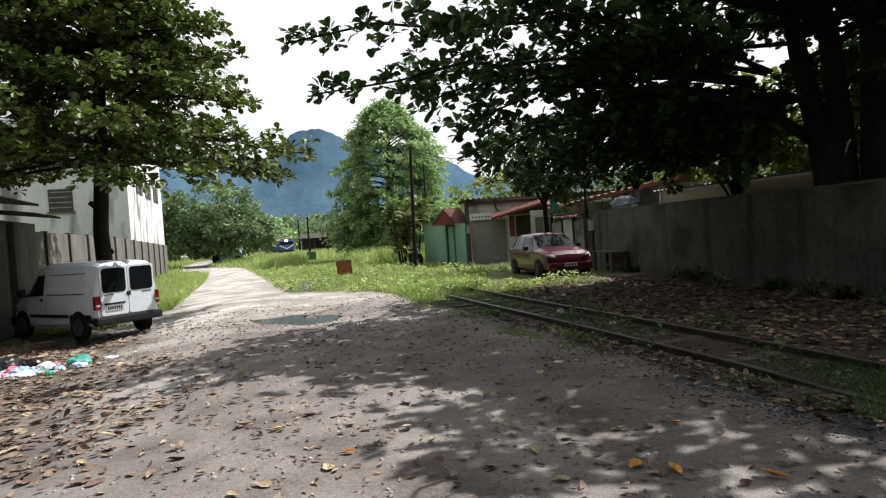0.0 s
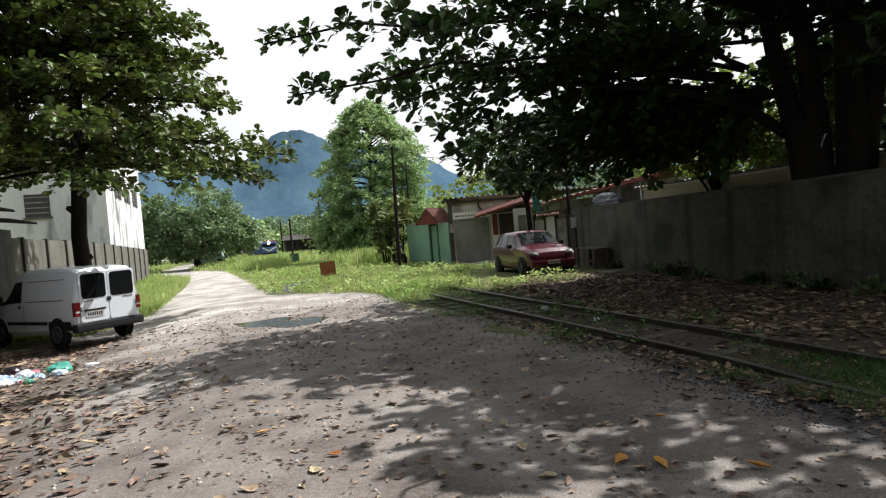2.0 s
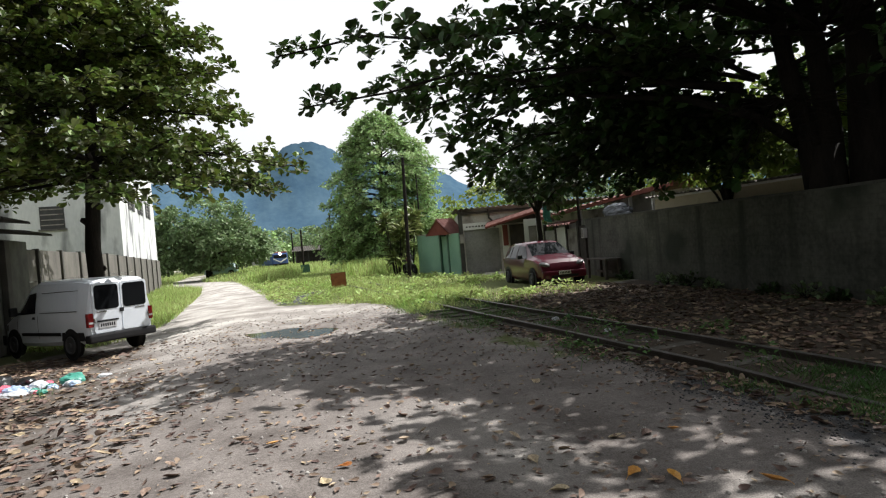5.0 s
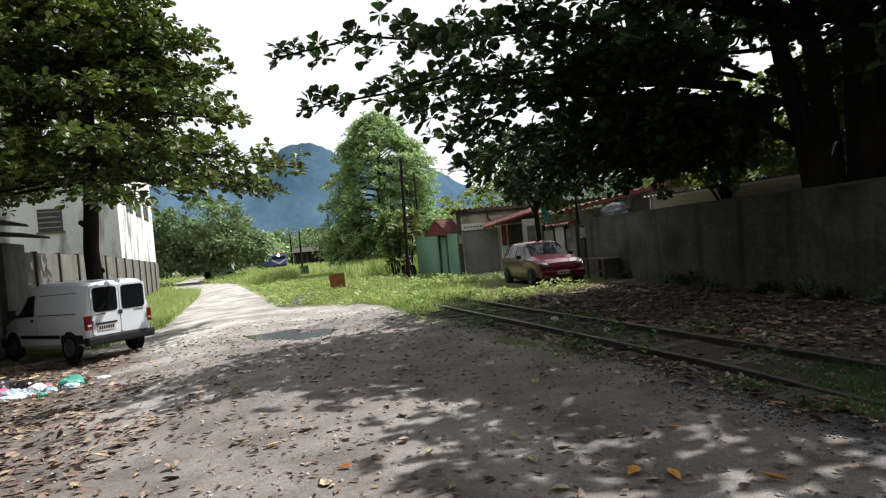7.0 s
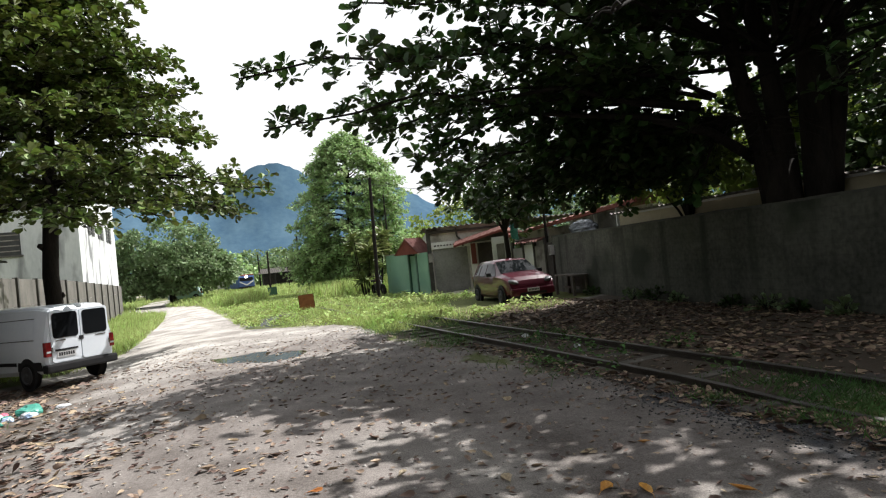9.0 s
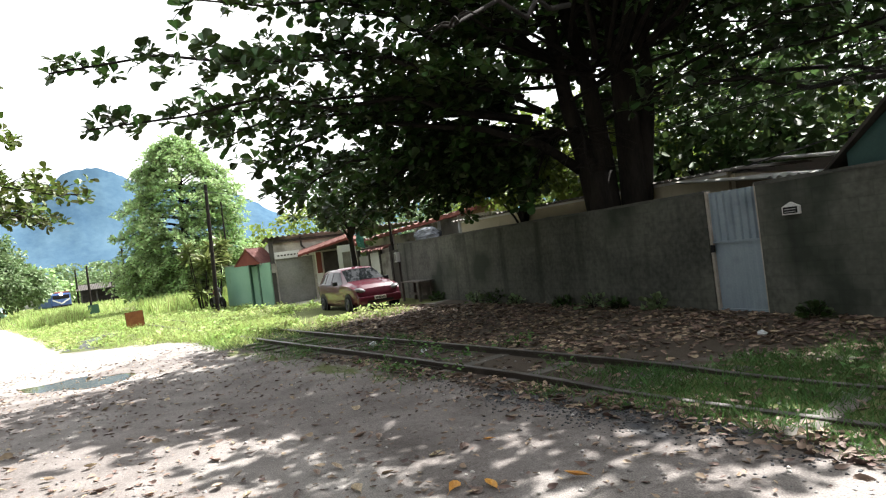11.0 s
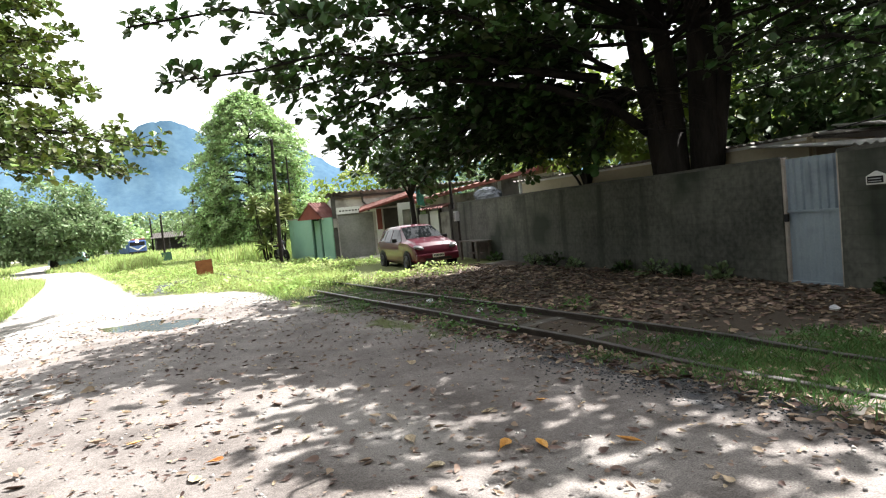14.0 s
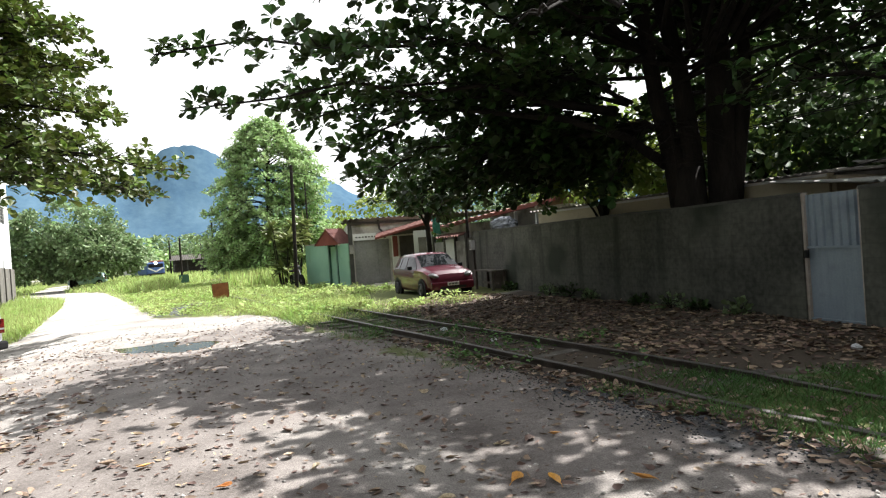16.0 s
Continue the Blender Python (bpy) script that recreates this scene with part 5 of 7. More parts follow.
def cream_house():
    h = thing("cream_house", "cream plastered house with grey roof behind the wall", "house")
    part("wall", slab_between((6.35, 18.0), (8.75, 9.6), 0.16, -0.2, 2.37), M_CREAM, h)
    part("wall", slab_between((8.75, 9.6), (13.5, 11.0), 0.16, -0.2, 2.32), M_CREAM, h)
    bm = corrugated(bmesh.new(), 0, 9.3, 0, 5.0, 2.40, 2.52, 0.18, 0.022)
    m = Matrix.Translation((6.05, 18.2, 0)) @ pose(0, 0, 0, 0, 0, math.degrees(math.atan2(-8.6, 2.45)))
    for v_ in bm.verts:
        v_.co = m @ Vector((v_.co.x, v_.co.y, v_.co.z))
    bmesh.ops.recalc_face_normals(bm, faces=bm.faces)
    part("roof", bm, M_FIBRE, h, "grey corrugated roof")
    part("lintel", slab_between((6.28, 17.9), (8.66, 9.6), 0.05, 2.31, 2.36), M_WHITEPAINT, h)
    s = thing("yard_outbuilding", "white outbuilding with pale corrugated roof", "shed")
    part("wall", slab_between((9.4, 10.2), (12.6, 10.0), 0.14, -0.2, 2.5), M_WHITEPAINT, s)
    part("wall", slab_between((12.6, 10.0), (13.4, 6.5), 0.14, -0.2, 2.5), M_WHITEPAINT, s)
    part("roof", corrugated(bmesh.new(), 8.2, 9.9, 8.2, 10.6, 2.10, 2.34, 0.2, 0.025), M_FIBRE_PALE, s, "pale corrugated sheets")
    part("roof", corrugated(bmesh.new(), 9.95, 13.6, 8.0, 10.4, 2.36, 2.62, 0.2, 0.025), M_FIBRE_PALE, s, "pale corrugated sheets")


def green_shed():
    """A deep green sheet shed just inside the wall; its gable slope rises away from the gate."""
    s = thing("green_sheet_shed", "dark green sheet-clad shed with a steep roof", "shed")
    ya, yb, yc = 6.45, 4.2, 1.0
    bm = bmesh.new()
    pts = [(ya, 0), (yc, 0), (yc, 2.0), (yb, 3.95), (ya, 2.2)]
    f = [bm.verts.new((8.5 + WS * y * 0.6 - 0.1, y, z)) for y, z in pts]
    b = [bm.verts.new((12.5, y, z)) for y, z in pts]
    bm.faces.new(f)
    bm.faces.new(b[::-1])
    for i in range(5):
        bm.faces.new((f[i], b[i], b[(i + 1) % 5], f[(i + 1) % 5]))
    bmesh.ops.recalc_face_normals(bm, faces=bm.faces)
    part("cladding", bm, M_GREENSHEET, s)
    for (y0, z0), (y1, z1) in (((ya + 0.35, 2.0), (yb, 4.05)), ((yc - 0.3, 1.9), (yb, 4.02))):
        o = Vector((7.75, y0, z0))
        up_ = Vector((0, y1 - y0, z1 - z0))
        bm = bmesh.new()
        q = [o, o + Vector((5.6, 0, 0)), o + Vector((5.6, 0, 0)) + up_, o + up_]
        t_ = [bm.verts.new(p) for p in q]
        u_ = [bm.verts.new(p - Vector((0, 0, 0.06))) for p in q]
        bm.faces.new(t_)
        bm.faces.new(u_[::-1])
        for i in range(4):
            bm.faces.new((t_[i], u_[i], u_[(i + 1) % 4], t_[(i + 1) % 4]))
        bmesh.ops.recalc_face_normals(bm, faces=bm.faces)
        part("roof_sheet", bm, M_DARKTRIM, s, "blackened roof sheet")


def air_conditioner():
    a = thing("air_conditioner", "small off-white wall air conditioner under the tiled canopy", "air conditioner", pose(4.75, 25.7, 2.02, 0, 0, -12))
    part("case", boxmesh(-0.24, 0.24, 0.0, 0.3, 0.0, 0.38, bevel=0.02), M_WHITEPAINT, a)
    part("grille", boxmesh(-0.19, 0.06, -0.012, -0.001, 0.06, 0.32, bevel=0.003), M_GARAGE, a, "grey louvred grille")
    part("bracket", boxmesh(-0.22, 0.22, 0.02, 0.28, -0.05, -0.002), M_POST, a)
    part("bracket_post", boxmesh(-0.04, 0.04, 0.1, 0.2, -2.1, -0.052), M_POST, a)


def tarpaulin():
    """A grey-blue sheet bundled under the red eaves, on a rough timber platform."""
    p = Vector((5.95, 20.55, 1.95))
    f = thing("platform", "rough dark timber platform behind the grey wall", "platform", pose(p.x, p.y, 0, 0, 0, -72))
    part("deck", boxmesh(-0.9, 0.9, -0.35, 0.35, 1.88, 1.95, bevel=0.01), M_DARKTRIM, f)
    for a in (-0.8, 0.8):
        for b in (-0.28, 0.28):
            part("leg", boxmesh(a - 0.05, a + 0.05, b - 0.05, b + 0.05, -0.2, 1.878), M_DARKTRIM, f)
    bm = bmesh.new()
    bmesh.ops.create_icosphere(bm, subdivisions=4, radius=1.0)
    for v in bm.verts:
        q = v.co * 1.4
        k = 1 + 0.22 * noise.noise(q) + 0.12 * noise.noise(q * 3.1) + 0.06 * noise.noise(q * 7.0)
        v.co = Vector((v.co.x * k * 0.7, v.co.y * k * 0.3, max(0.0, v.co.z * k * 0.3 + 0.16)))
    single("tarpaulin", bm, M_TARP, "bundled grey-blue tarpaulin lying under the eaves", "tarpaulin", pose(p.x, p.y, p.z, 0, 0, -72))


M_TARP = surf("grey_tarpaulin", (0.10, 0.11, 0.125), (0.20, 0.21, 0.235), 2.5, 0.6, 0.6, 20.0, 0.02)
air_conditioner()
tarpaulin()
mint_wall()
garage_house()
yard_fence()
tiled_house()
cream_house()
green_shed()


# ---------------------------------------------------------------- vehicles
class Shell:
    """A car body lofted through stations along its length: (y, z0, belt, roof, half widths at sill, belt and roof)."""

    def __init__(self, stations):
        self.st = np.array(stations, float)

    def at(self, y):
        return np.array([np.interp(y, self.st[:, 0], self.st[:, k]) for k in range(1, 7)])

    def ring(self, y):
        z0, belt, roof, hs, hb, hr = self.at(y)
        return [(0, z0), (hs * 0.88, z0), (hs, z0 + 0.10), (hb, z0 + (belt - z0) * 0.55), (hb * 0.985, belt), (hr + (hb - hr) * 0.12, roof - 0.07), (hr * 0.93, roof - 0.015), (hr * 0.75, roof), (0, roof + 0.012)]

    def side(self, y, z):
        r = self.ring(y)[2:7]
        return float(np.interp(z, [q[1] for q in r], [q[0] for q in r]))

    def body(self, n=56):
        bm = bmesh.new()
        ys = sorted(set(np.round(np.linspace(self.st[0, 0], self.st[-1, 0], n), 3)) | set(np.round(self.st[:, 0], 3)))
        rings = []
        for y in ys:
            r = self.ring(y)
            full = r + [(-x, z) for x, z in r[-2:0:-1]]
            rings.append([bm.verts.new((x, y, z)) for x, z in full])
        k = len(rings[0])
        for a, b in zip(rings, rings[1:]):
            for j in range(k):
                bm.faces.new((a[j], a[(j + 1) % k], b[(j + 1) % k], b[j]))
        bm.faces.new(rings[0][::-1])
        bm.faces.new(rings[-1])
        bmesh.ops.recalc_face_normals(bm, faces=bm.faces)
        return bm

    def side_patch(self, s, quad, off=0.012, n=8):
        """A panel on the flank: quad of (y, z) corners, low-rear, low-front, top-front, top-rear."""
        bm = bmesh.new()
        q = [np.array(p) for p in quad]
        rows = []
        for j in range(n // 2 + 1):
            b = j / (n // 2)
            row = []
            for i in range(n + 1):
                a = i / n
                y, z = (q[0] * (1 - a) + q[1] * a) * (1 - b) + (q[3] * (1 - a) + q[2] * a) * b
                row.append(bm.verts.new((s * (self.side(y, z) + off), y, z)))
            rows.append(row)
        for r0, r1 in zip(rows, rows[1:]):
            for i in range(n):
                bm.faces.new((r0[i], r0[i + 1], r1[i + 1], r1[i]))
        bmesh.ops.recalc_face_normals(bm, faces=bm.faces)
        return bm

    def top_patch(self, y0, y1, f0, f1, off=0.018, n=8):
        """A panel on the upper surface (windscreen, bonnet) between y0 and y1; f: share of the roof half width."""
        bm = bmesh.new()
        rows = []
        for i in range(n + 1):
            t = i / n
            y = y0 + (y1 - y0) * t
            roof, hr = self.at(y)[2], self.at(y)[5]
            w = hr * (f0 + (f1 - f0) * t)
            rows.append([bm.verts.new((w * (j / 4 - 1), y, roof + off - 0.02 * abs(j / 4 - 1) ** 2)) for j in range(9)])
        for r0, r1 in zip(rows, rows[1:]):
            for j in range(8):
                bm.faces.new((r0[j], r0[j + 1], r1[j + 1], r1[j]))
        bmesh.ops.recalc_face_normals(bm, faces=bm.faces)
        return bm


def wheel(parent, x, y, r, w, s):
    """A tyre on a rim with hub and slots; s: which side faces out."""
    wl_ = part("wheel", lathe(bmesh.new(), [(-w / 2, r * 0.78), (-w / 2 + 0.02, r * 0.97), (-w / 4, r), (w / 4, r), (w / 2 - 0.02, r * 0.97), (w / 2, r * 0.78)], 28, Matrix.Translation((x, y, r))), M_TYRE, parent, "black tyre on steel rim", smooth=False)
    part("rim", lathe(bmesh.new(), [(0, r * 0.66), (0.03, r * 0.66), (0.04, r * 0.58), (0.015, r * 0.5), (0.02, r * 0.2), (0.045, r * 0.16), (0.05, 0.02)], 20, Matrix.Translation((x + s * w / 2, y, r)) @ Matrix.Diagonal((s, 1, 1, 1))), M_RIM, wl_)
    arch = lathe(bmesh.new(), [(0, r * 1.2), (0.012, r * 1.2)], 28, Matrix.Translation((x + s * (w / 2 - 0.026), y, r * 1.03)) @ Matrix.Diagonal((s, 1, 1, 1)))
    part("wheel_arch", arch, M_BLACKPLASTIC, parent)


def cargo_van(m):
    v = thing("cargo_van", "white panel van with twin glazed rear doors parked by the wall", "van", m)
    sh = Shell([(0.0, 0.45, 1.05, 1.66, 0.77, 0.80, 0.60), (0.07, 0.38, 1.05, 1.76, 0.82, 0.84, 0.66), (0.5, 0.3, 1.05, 1.80, 0.84, 0.86, 0.69), (2.3, 0.25, 1.03, 1.82, 0.84, 0.86, 0.68),
                (2.75, 0.25, 1.02, 1.73, 0.84, 0.86, 0.64), (3.1, 0.25, 1.0, 1.42, 0.84, 0.86, 0.63), (3.42, 0.25, 0.97, 1.10, 0.83, 0.85, 0.68), (3.9, 0.27, 0.80, 0.90, 0.79, 0.80, 0.64), (4.06, 0.32, 0.60, 0.70, 0.72, 0.73, 0.58), (4.12, 0.4, 0.5, 0.55, 0.65, 0.66, 0.5)])
    part("body", sh.body(), M_VANPAINT, v, smooth="creased")
    for s in (-1, 1):
        d = part("rear_door", rounded_plate(min(s * 0.012, s * 0.71), max(s * 0.012, s * 0.71), 0.55, 1.69, -0.03, 0.03, 0.07), M_VANPAINT, v, "white rear door")
        part("rear_window", rounded_plate(min(s * 0.06, s * 0.665), max(s * 0.06, s * 0.665), 1.08, 1.64, -0.042, -0.031, 0.075), M_GLASS, d, "dark rear window")
        part("hinge", boxmesh(s * 0.70 - 0.015, s * 0.70 + 0.015, -0.045, -0.01, 0.8, 0.9), M_CHROME, d)
        tl = part("tail_lamp", boxmesh(min(s * 0.71, s * 0.845), max(s * 0.71, s * 0.845), -0.02, 0.10, 0.70, 1.02, bevel=0.015), M_REDLENS, v, "red tail lamp")
        part("lens_strip", boxmesh(min(s * 0.73, s * 0.83), max(s * 0.73, s * 0.83), -0.028, -0.021, 0.78, 0.82), M_PLATE, tl)
        for y in (0.74, 3.42):
            wheel(v, s * 0.785, y, 0.31, 0.18, s)
        part("side_moulding", sh.side_patch(s, [(1.15, 0.52), (3.0, 0.52), (3.0, 0.60), (1.15, 0.60)], 0.02), M_BLACKPLASTIC, v, "black side rubbing strip")
        part("cab_window", sh.side_patch(s, [(2.3, 1.06), (3.2, 1.03), (2.78, 1.52), (2.35, 1.56)], 0.014), M_GLASS, v, "dark cab door window")
        part("cargo_panel", sh.side_patch(s, [(0.45, 1.1), (2.05, 1.08), (2.05, 1.52), (0.5, 1.54)], 0.010), M_VANPAINT, v, "pressed blank side panel")
        for ys_ in ((2.20, 2.215), (3.22, 3.235)):
            part("door_seam", sh.side_patch(s, [(ys_[0], 0.45), (ys_[1], 0.45), (ys_[1], 1.0), (ys_[0], 1.0)], 0.006, 4), M_BLACKPLASTIC, v)
        for q_ in ([(0.42, 1.075), (2.1, 1.055), (2.1, 1.07), (0.42, 1.09)], [(0.47, 1.545), (2.1, 1.525), (2.1, 1.54), (0.47, 1.56)]):
            part("pressed_line", sh.side_patch(s, q_, 0.011, 8), M_RIM, v)
        part("door_handle", sh.side_patch(s, [(2.28, 0.92), (2.42, 0.92), (2.42, 0.98), (2.28, 0.98)], 0.03, 4), M_BLACKPLASTIC, v)
        mr = part("wing_mirror", boxmesh(s * 1.02 - 0.09, s * 1.02 + 0.09, 2.98, 3.1, 1.02, 1.24, bevel=0.03), M_BLACKPLASTIC, v, "black wing mirror")
        part("mirror_stem", boxmesh(min(s * 0.82, s * 0.95), max(s * 0.82, s * 0.95), 3.0, 3.06, 1.05, 1.10), M_BLACKPLASTIC, mr)
        part("headlamp", sh.side_patch(s, [(3.78, 0.64), (4.0, 0.62), (3.95, 0.74), (3.78, 0.80)], 0.01, 4), M_CLEARLENS, v)
        part("wheel_surround", sh.side_patch(s, [(0.15, 0.40), (1.15, 0.40), (1.1, 0.60), (0.2, 0.60)], 0.016), M_BLACKPLASTIC, v)
    part("windscreen", sh.top_patch(2.76, 3.40, 0.86, 0.92), M_GLASS, v, "dark windscreen")
    part("rear_bumper", boxmesh(-0.87, 0.87, -0.09, 0.14, 0.34, 0.53, bevel=0.045), M_BLACKPLASTIC, v, "black rear bumper")
    part("front_bumper", boxmesh(-0.82, 0.82, 3.98, 4.16, 0.26, 0.52, bevel=0.04), M_BLACKPLASTIC, v)
    pl = part("number_plate", boxmesh(-0.60, -0.16, -0.046, -0.032, 0.66, 0.79), M_PLATE, v, "grey number plate with bars")
    for k in range(7):
        part("plate_bar", boxmesh(-0.565 + k * 0.055, -0.53 + k * 0.055, -0.050, -0.047, 0.69, 0.765), M_BLACKPLASTIC, pl)
    part("plate_trim", boxmesh(-0.64, -0.10, -0.056, -0.032, 0.80, 0.84, bevel=0.008), M_BLACKPLASTIC, v)
    part("badge", boxmesh(-0.05, 0.06, -0.048, -0.032, 0.98, 1.07, bevel=0.01), M_BLACKPLASTIC, v, "dark door handle and badge")
    part("script_bar", boxmesh(-0.62, -0.38, -0.040, -0.032, 1.02, 1.045), M_CHROME, v)
    part("script_bar", boxmesh(0.36, 0.62, -0.040, -0.032, 1.02, 1.045), M_CHROME, v)
    return v


def hatchback(m, paint, name="hatchback", label="", far=False):
    c = thing(name, label, "car", m)
    sh = Shell([(0.0, 0.45, 0.82, 0.93, 0.66, 0.70, 0.54), (0.08, 0.34, 0.88, 1.08, 0.75, 0.78, 0.55), (0.30, 0.25, 0.92, 1.38, 0.80, 0.82, 0.57), (0.7, 0.22, 0.92, 1.44, 0.81, 0.82, 0.58), (1.65, 0.2, 0.91, 1.47, 0.81, 0.82, 0.58),
                (2.05, 0.2, 0.90, 1.42, 0.81, 0.82, 0.58), (2.80, 0.2, 0.90, 1.01, 0.81, 0.82, 0.68), (3.2, 0.22, 0.86, 0.96, 0.80, 0.81, 0.69), (3.52, 0.24, 0.79, 0.88, 0.78, 0.79, 0.66), (3.68, 0.27, 0.68, 0.76, 0.74, 0.75, 0.62), (3.76, 0.3, 0.5, 0.57, 0.68, 0.69, 0.55)])
    part("body", sh.body(), paint, c, smooth="creased")
    for s in (-1, 1):
        for y in (0.66, 3.08):
            wheel(c, s * 0.757, y, 0.295, 0.165, s)
        part("rear_side_window", sh.side_patch(s, [(0.95, 0.95), (1.54, 0.95), (1.54, 1.36), (1.0, 1.35)], 0.012), M_GLASS, c)
        part("quarter_window", sh.side_patch(s, [(0.52, 0.98), (0.89, 0.96), (0.93, 1.34), (0.62, 1.30)], 0.012), M_GLASS, c)
        part("front_side_window", sh.side_patch(s, [(1.6, 0.95), (2.58, 0.94), (2.12, 1.33), (1.6, 1.36)], 0.012), M_GLASS, c)
        part("rubbing_strip", sh.side_patch(s, [(0.95, 0.56), (2.75, 0.56), (2.75, 0.62), (0.95, 0.62)], 0.016), paint, c)
        part("wing_mirror", boxmesh(s * 0.93 - 0.08, s * 0.93 + 0.08, 2.28, 2.38, 0.93, 1.06, bevel=0.025), M_BLACKPLASTIC, c, "black wing mirror")
        part("door_handle", sh.side_patch(s, [(1.62, 0.82), (1.78, 0.82), (1.78, 0.86), (1.62, 0.86)], 0.02, 4), paint, c)
        hl = bmesh.new()
        bmesh.ops.create_uvsphere(hl, u_segments=16, v_segments=10, radius=1.0, matrix=Matrix.Translation((s * 0.57, 3.58, 0.72)) @ pose(0, 0, 0, 0, s * -14, s * -20) @ Matrix.Diagonal((0.19, 0.17, 0.085, 1)))
        part("headlamp", hl, M_CLEARLENS, c, "clouded clear headlamp")
        part("tail_lamp", boxmesh(min(s * 0.58, s * 0.76), max(s * 0.58, s * 0.76), -0.02, 0.1, 0.66, 0.92, bevel=0.02), M_REDLENS, c)
    part("windscreen", sh.top_patch(2.09, 2.79, 0.95, 0.98), M_GLASS, c, "dark windscreen with leaf reflections")
    part("rear_window", sh.top_patch(0.10, 0.33, 0.9, 0.9), M_GLASS, c)
    part("front_bumper", boxmesh(-0.74, 0.74, 3.58, 3.80, 0.27, 0.52, bevel=0.05), paint, c)
    part("air_intake", boxmesh(-0.45, 0.45, 3.795, 3.81, 0.30, 0.38, bevel=0.004), M_BLACKPLASTIC, c)
    g = part("grille", boxmesh(-0.36, 0.36, 3.66, 3.70, 0.555, 0.64, bevel=0.01), M_BLACKPLASTIC, c, "black grille")
    part("badge", boxmesh(-0.05, 0.05, 3.701, 3.712, 0.57, 0.63, bevel=0.004), M_CHROME, g)
    pl = part("number_plate", boxmesh(-0.2, 0.2, 3.802, 3.815, 0.395, 0.505), M_PLATE, c, "grey number plate with bars")
    for k in range(7):
        part("plate_bar", boxmesh(-0.17 + k * 0.05, -0.14 + k * 0.05, 3.816, 3.819, 0.42, 0.48), M_BLACKPLASTIC, pl)
    for s in (-1, 1):
        part("wiper", tube(bmesh.new(), [(s * 0.12, 2.77, 1.05), (s * 0.12 + 0.3, 2.68, 1.12)], 0.008, 4), M_BLACKPLASTIC, c)
    return c


cargo_van(pose(-7.2, 14.15, -0.24, 0, 0, 59.0) @ Matrix.Diagonal((0.9, 0.9, 0.95, 1)))
hatchback(pose(2.95, 22.3, -0.01, 0, 0, 192.0) @ Matrix.Diagonal((0.95, 0.95, 0.95, 1)), M_CARPAINT, "hatchback", "maroon four-door hatchback parked on the grass verge")
teal = surf("pale_green_paint", (0.14, 0.24, 0.21), (0.2, 0.3, 0.27), 0.8, 0.4, 0, coat=0.4)
hatchback(pose(-24.6, 77.0, -0.1, 0, 0, 100.0), teal, "parked_car", "pale green car parked in the shade of a tree")


# ---------------------------------------------------------------- poles, signs, track-side things
def pole(x, y, h, r, lean=0.0, arm=0.0, label="dark wooden utility pole", yaw=0.0):
    p = thing("utility_pole", label, "pole", pose(x, y, float(gz(x, y)), 0, lean, yaw), "poles along the track")
    part("shaft", tube(bmesh.new(), [(0, 0, -0.4), (0, 0, h * 0.5), (0, 0, h)], [r * 1.1, r, r * 0.82], 10), M_POLE, p)
    if arm:
        part("crossarm", boxmesh(-arm / 2, arm / 2, -0.05, 0.05, h - 0.28, h - 0.18, bevel=0.01), M_POLE, p)
        for s in (-0.42, 0.42):
            part("insulator", lathe(bmesh.new(), [(0, 0.02), (0.04, 0.04), (0.09, 0.03), (0.11, 0.01)], 10, Matrix.Translation((s * arm, 0, h - 0.18)) @ pose(0, 0, 0, 0, -90, 0)), M_PLATE, p)
    return p


pole(-1.50, 30.6, 5.85, 0.085, 1.3)
pole(-1.0, 38.5, 5.9, 0.05, 0.0, label="thin grey pole beside the leafy tree")
pole(5.15, 22.7, 3.95, 0.055, 0.0, 0.9, "slim dark mast with a short crossarm", 60)
pole(-14.2, 66.0, 4.2, 0.10, 0, label="dark pole beside the overgrown track")
pole(-13.4, 80.0, 6.4, 0.12, 0, label="dark pole beside the overgrown track")
pole(-15.6, 84.0, 4.4, 0.07, 0, label="thin pole beside the overgrown track")
pole(-23.0, 100.0, 5.2, 0.12, 0, label="dark pole beside the overgrown track")


def rusty_sign(x, y, z, w, h, mat, label, yaw=0.0):
    s = thing("track_sign", label, "sign", pose(x, y, float(gz(x, y)), 0, -3, yaw))
    part("stake", boxmesh(-0.025, 0.025, -0.02, 0.02, -0.3, z, bevel=0.004), M_POLE, s)
    part("plate", boxmesh(-w / 2, w / 2, -0.035, -0.021, z - 0.08, z - 0.08 + h, bevel=0.003), mat, s)
    part("rim", boxmesh(-w / 2 - 0.012, w / 2 + 0.012, -0.020, -0.010, z - 0.09, z - 0.07 + h), M_POLE, s)


rusty_sign(-4.35, 27.0, 0.18, 0.62, 0.60, M_RUST, "square rust-brown metal sign on a short stake", 12)
rusty_sign(-10.6, 50.0, 0.25, 0.66, 0.62, M_GREENPOST, "small dark green box sign in tall grass", 12)


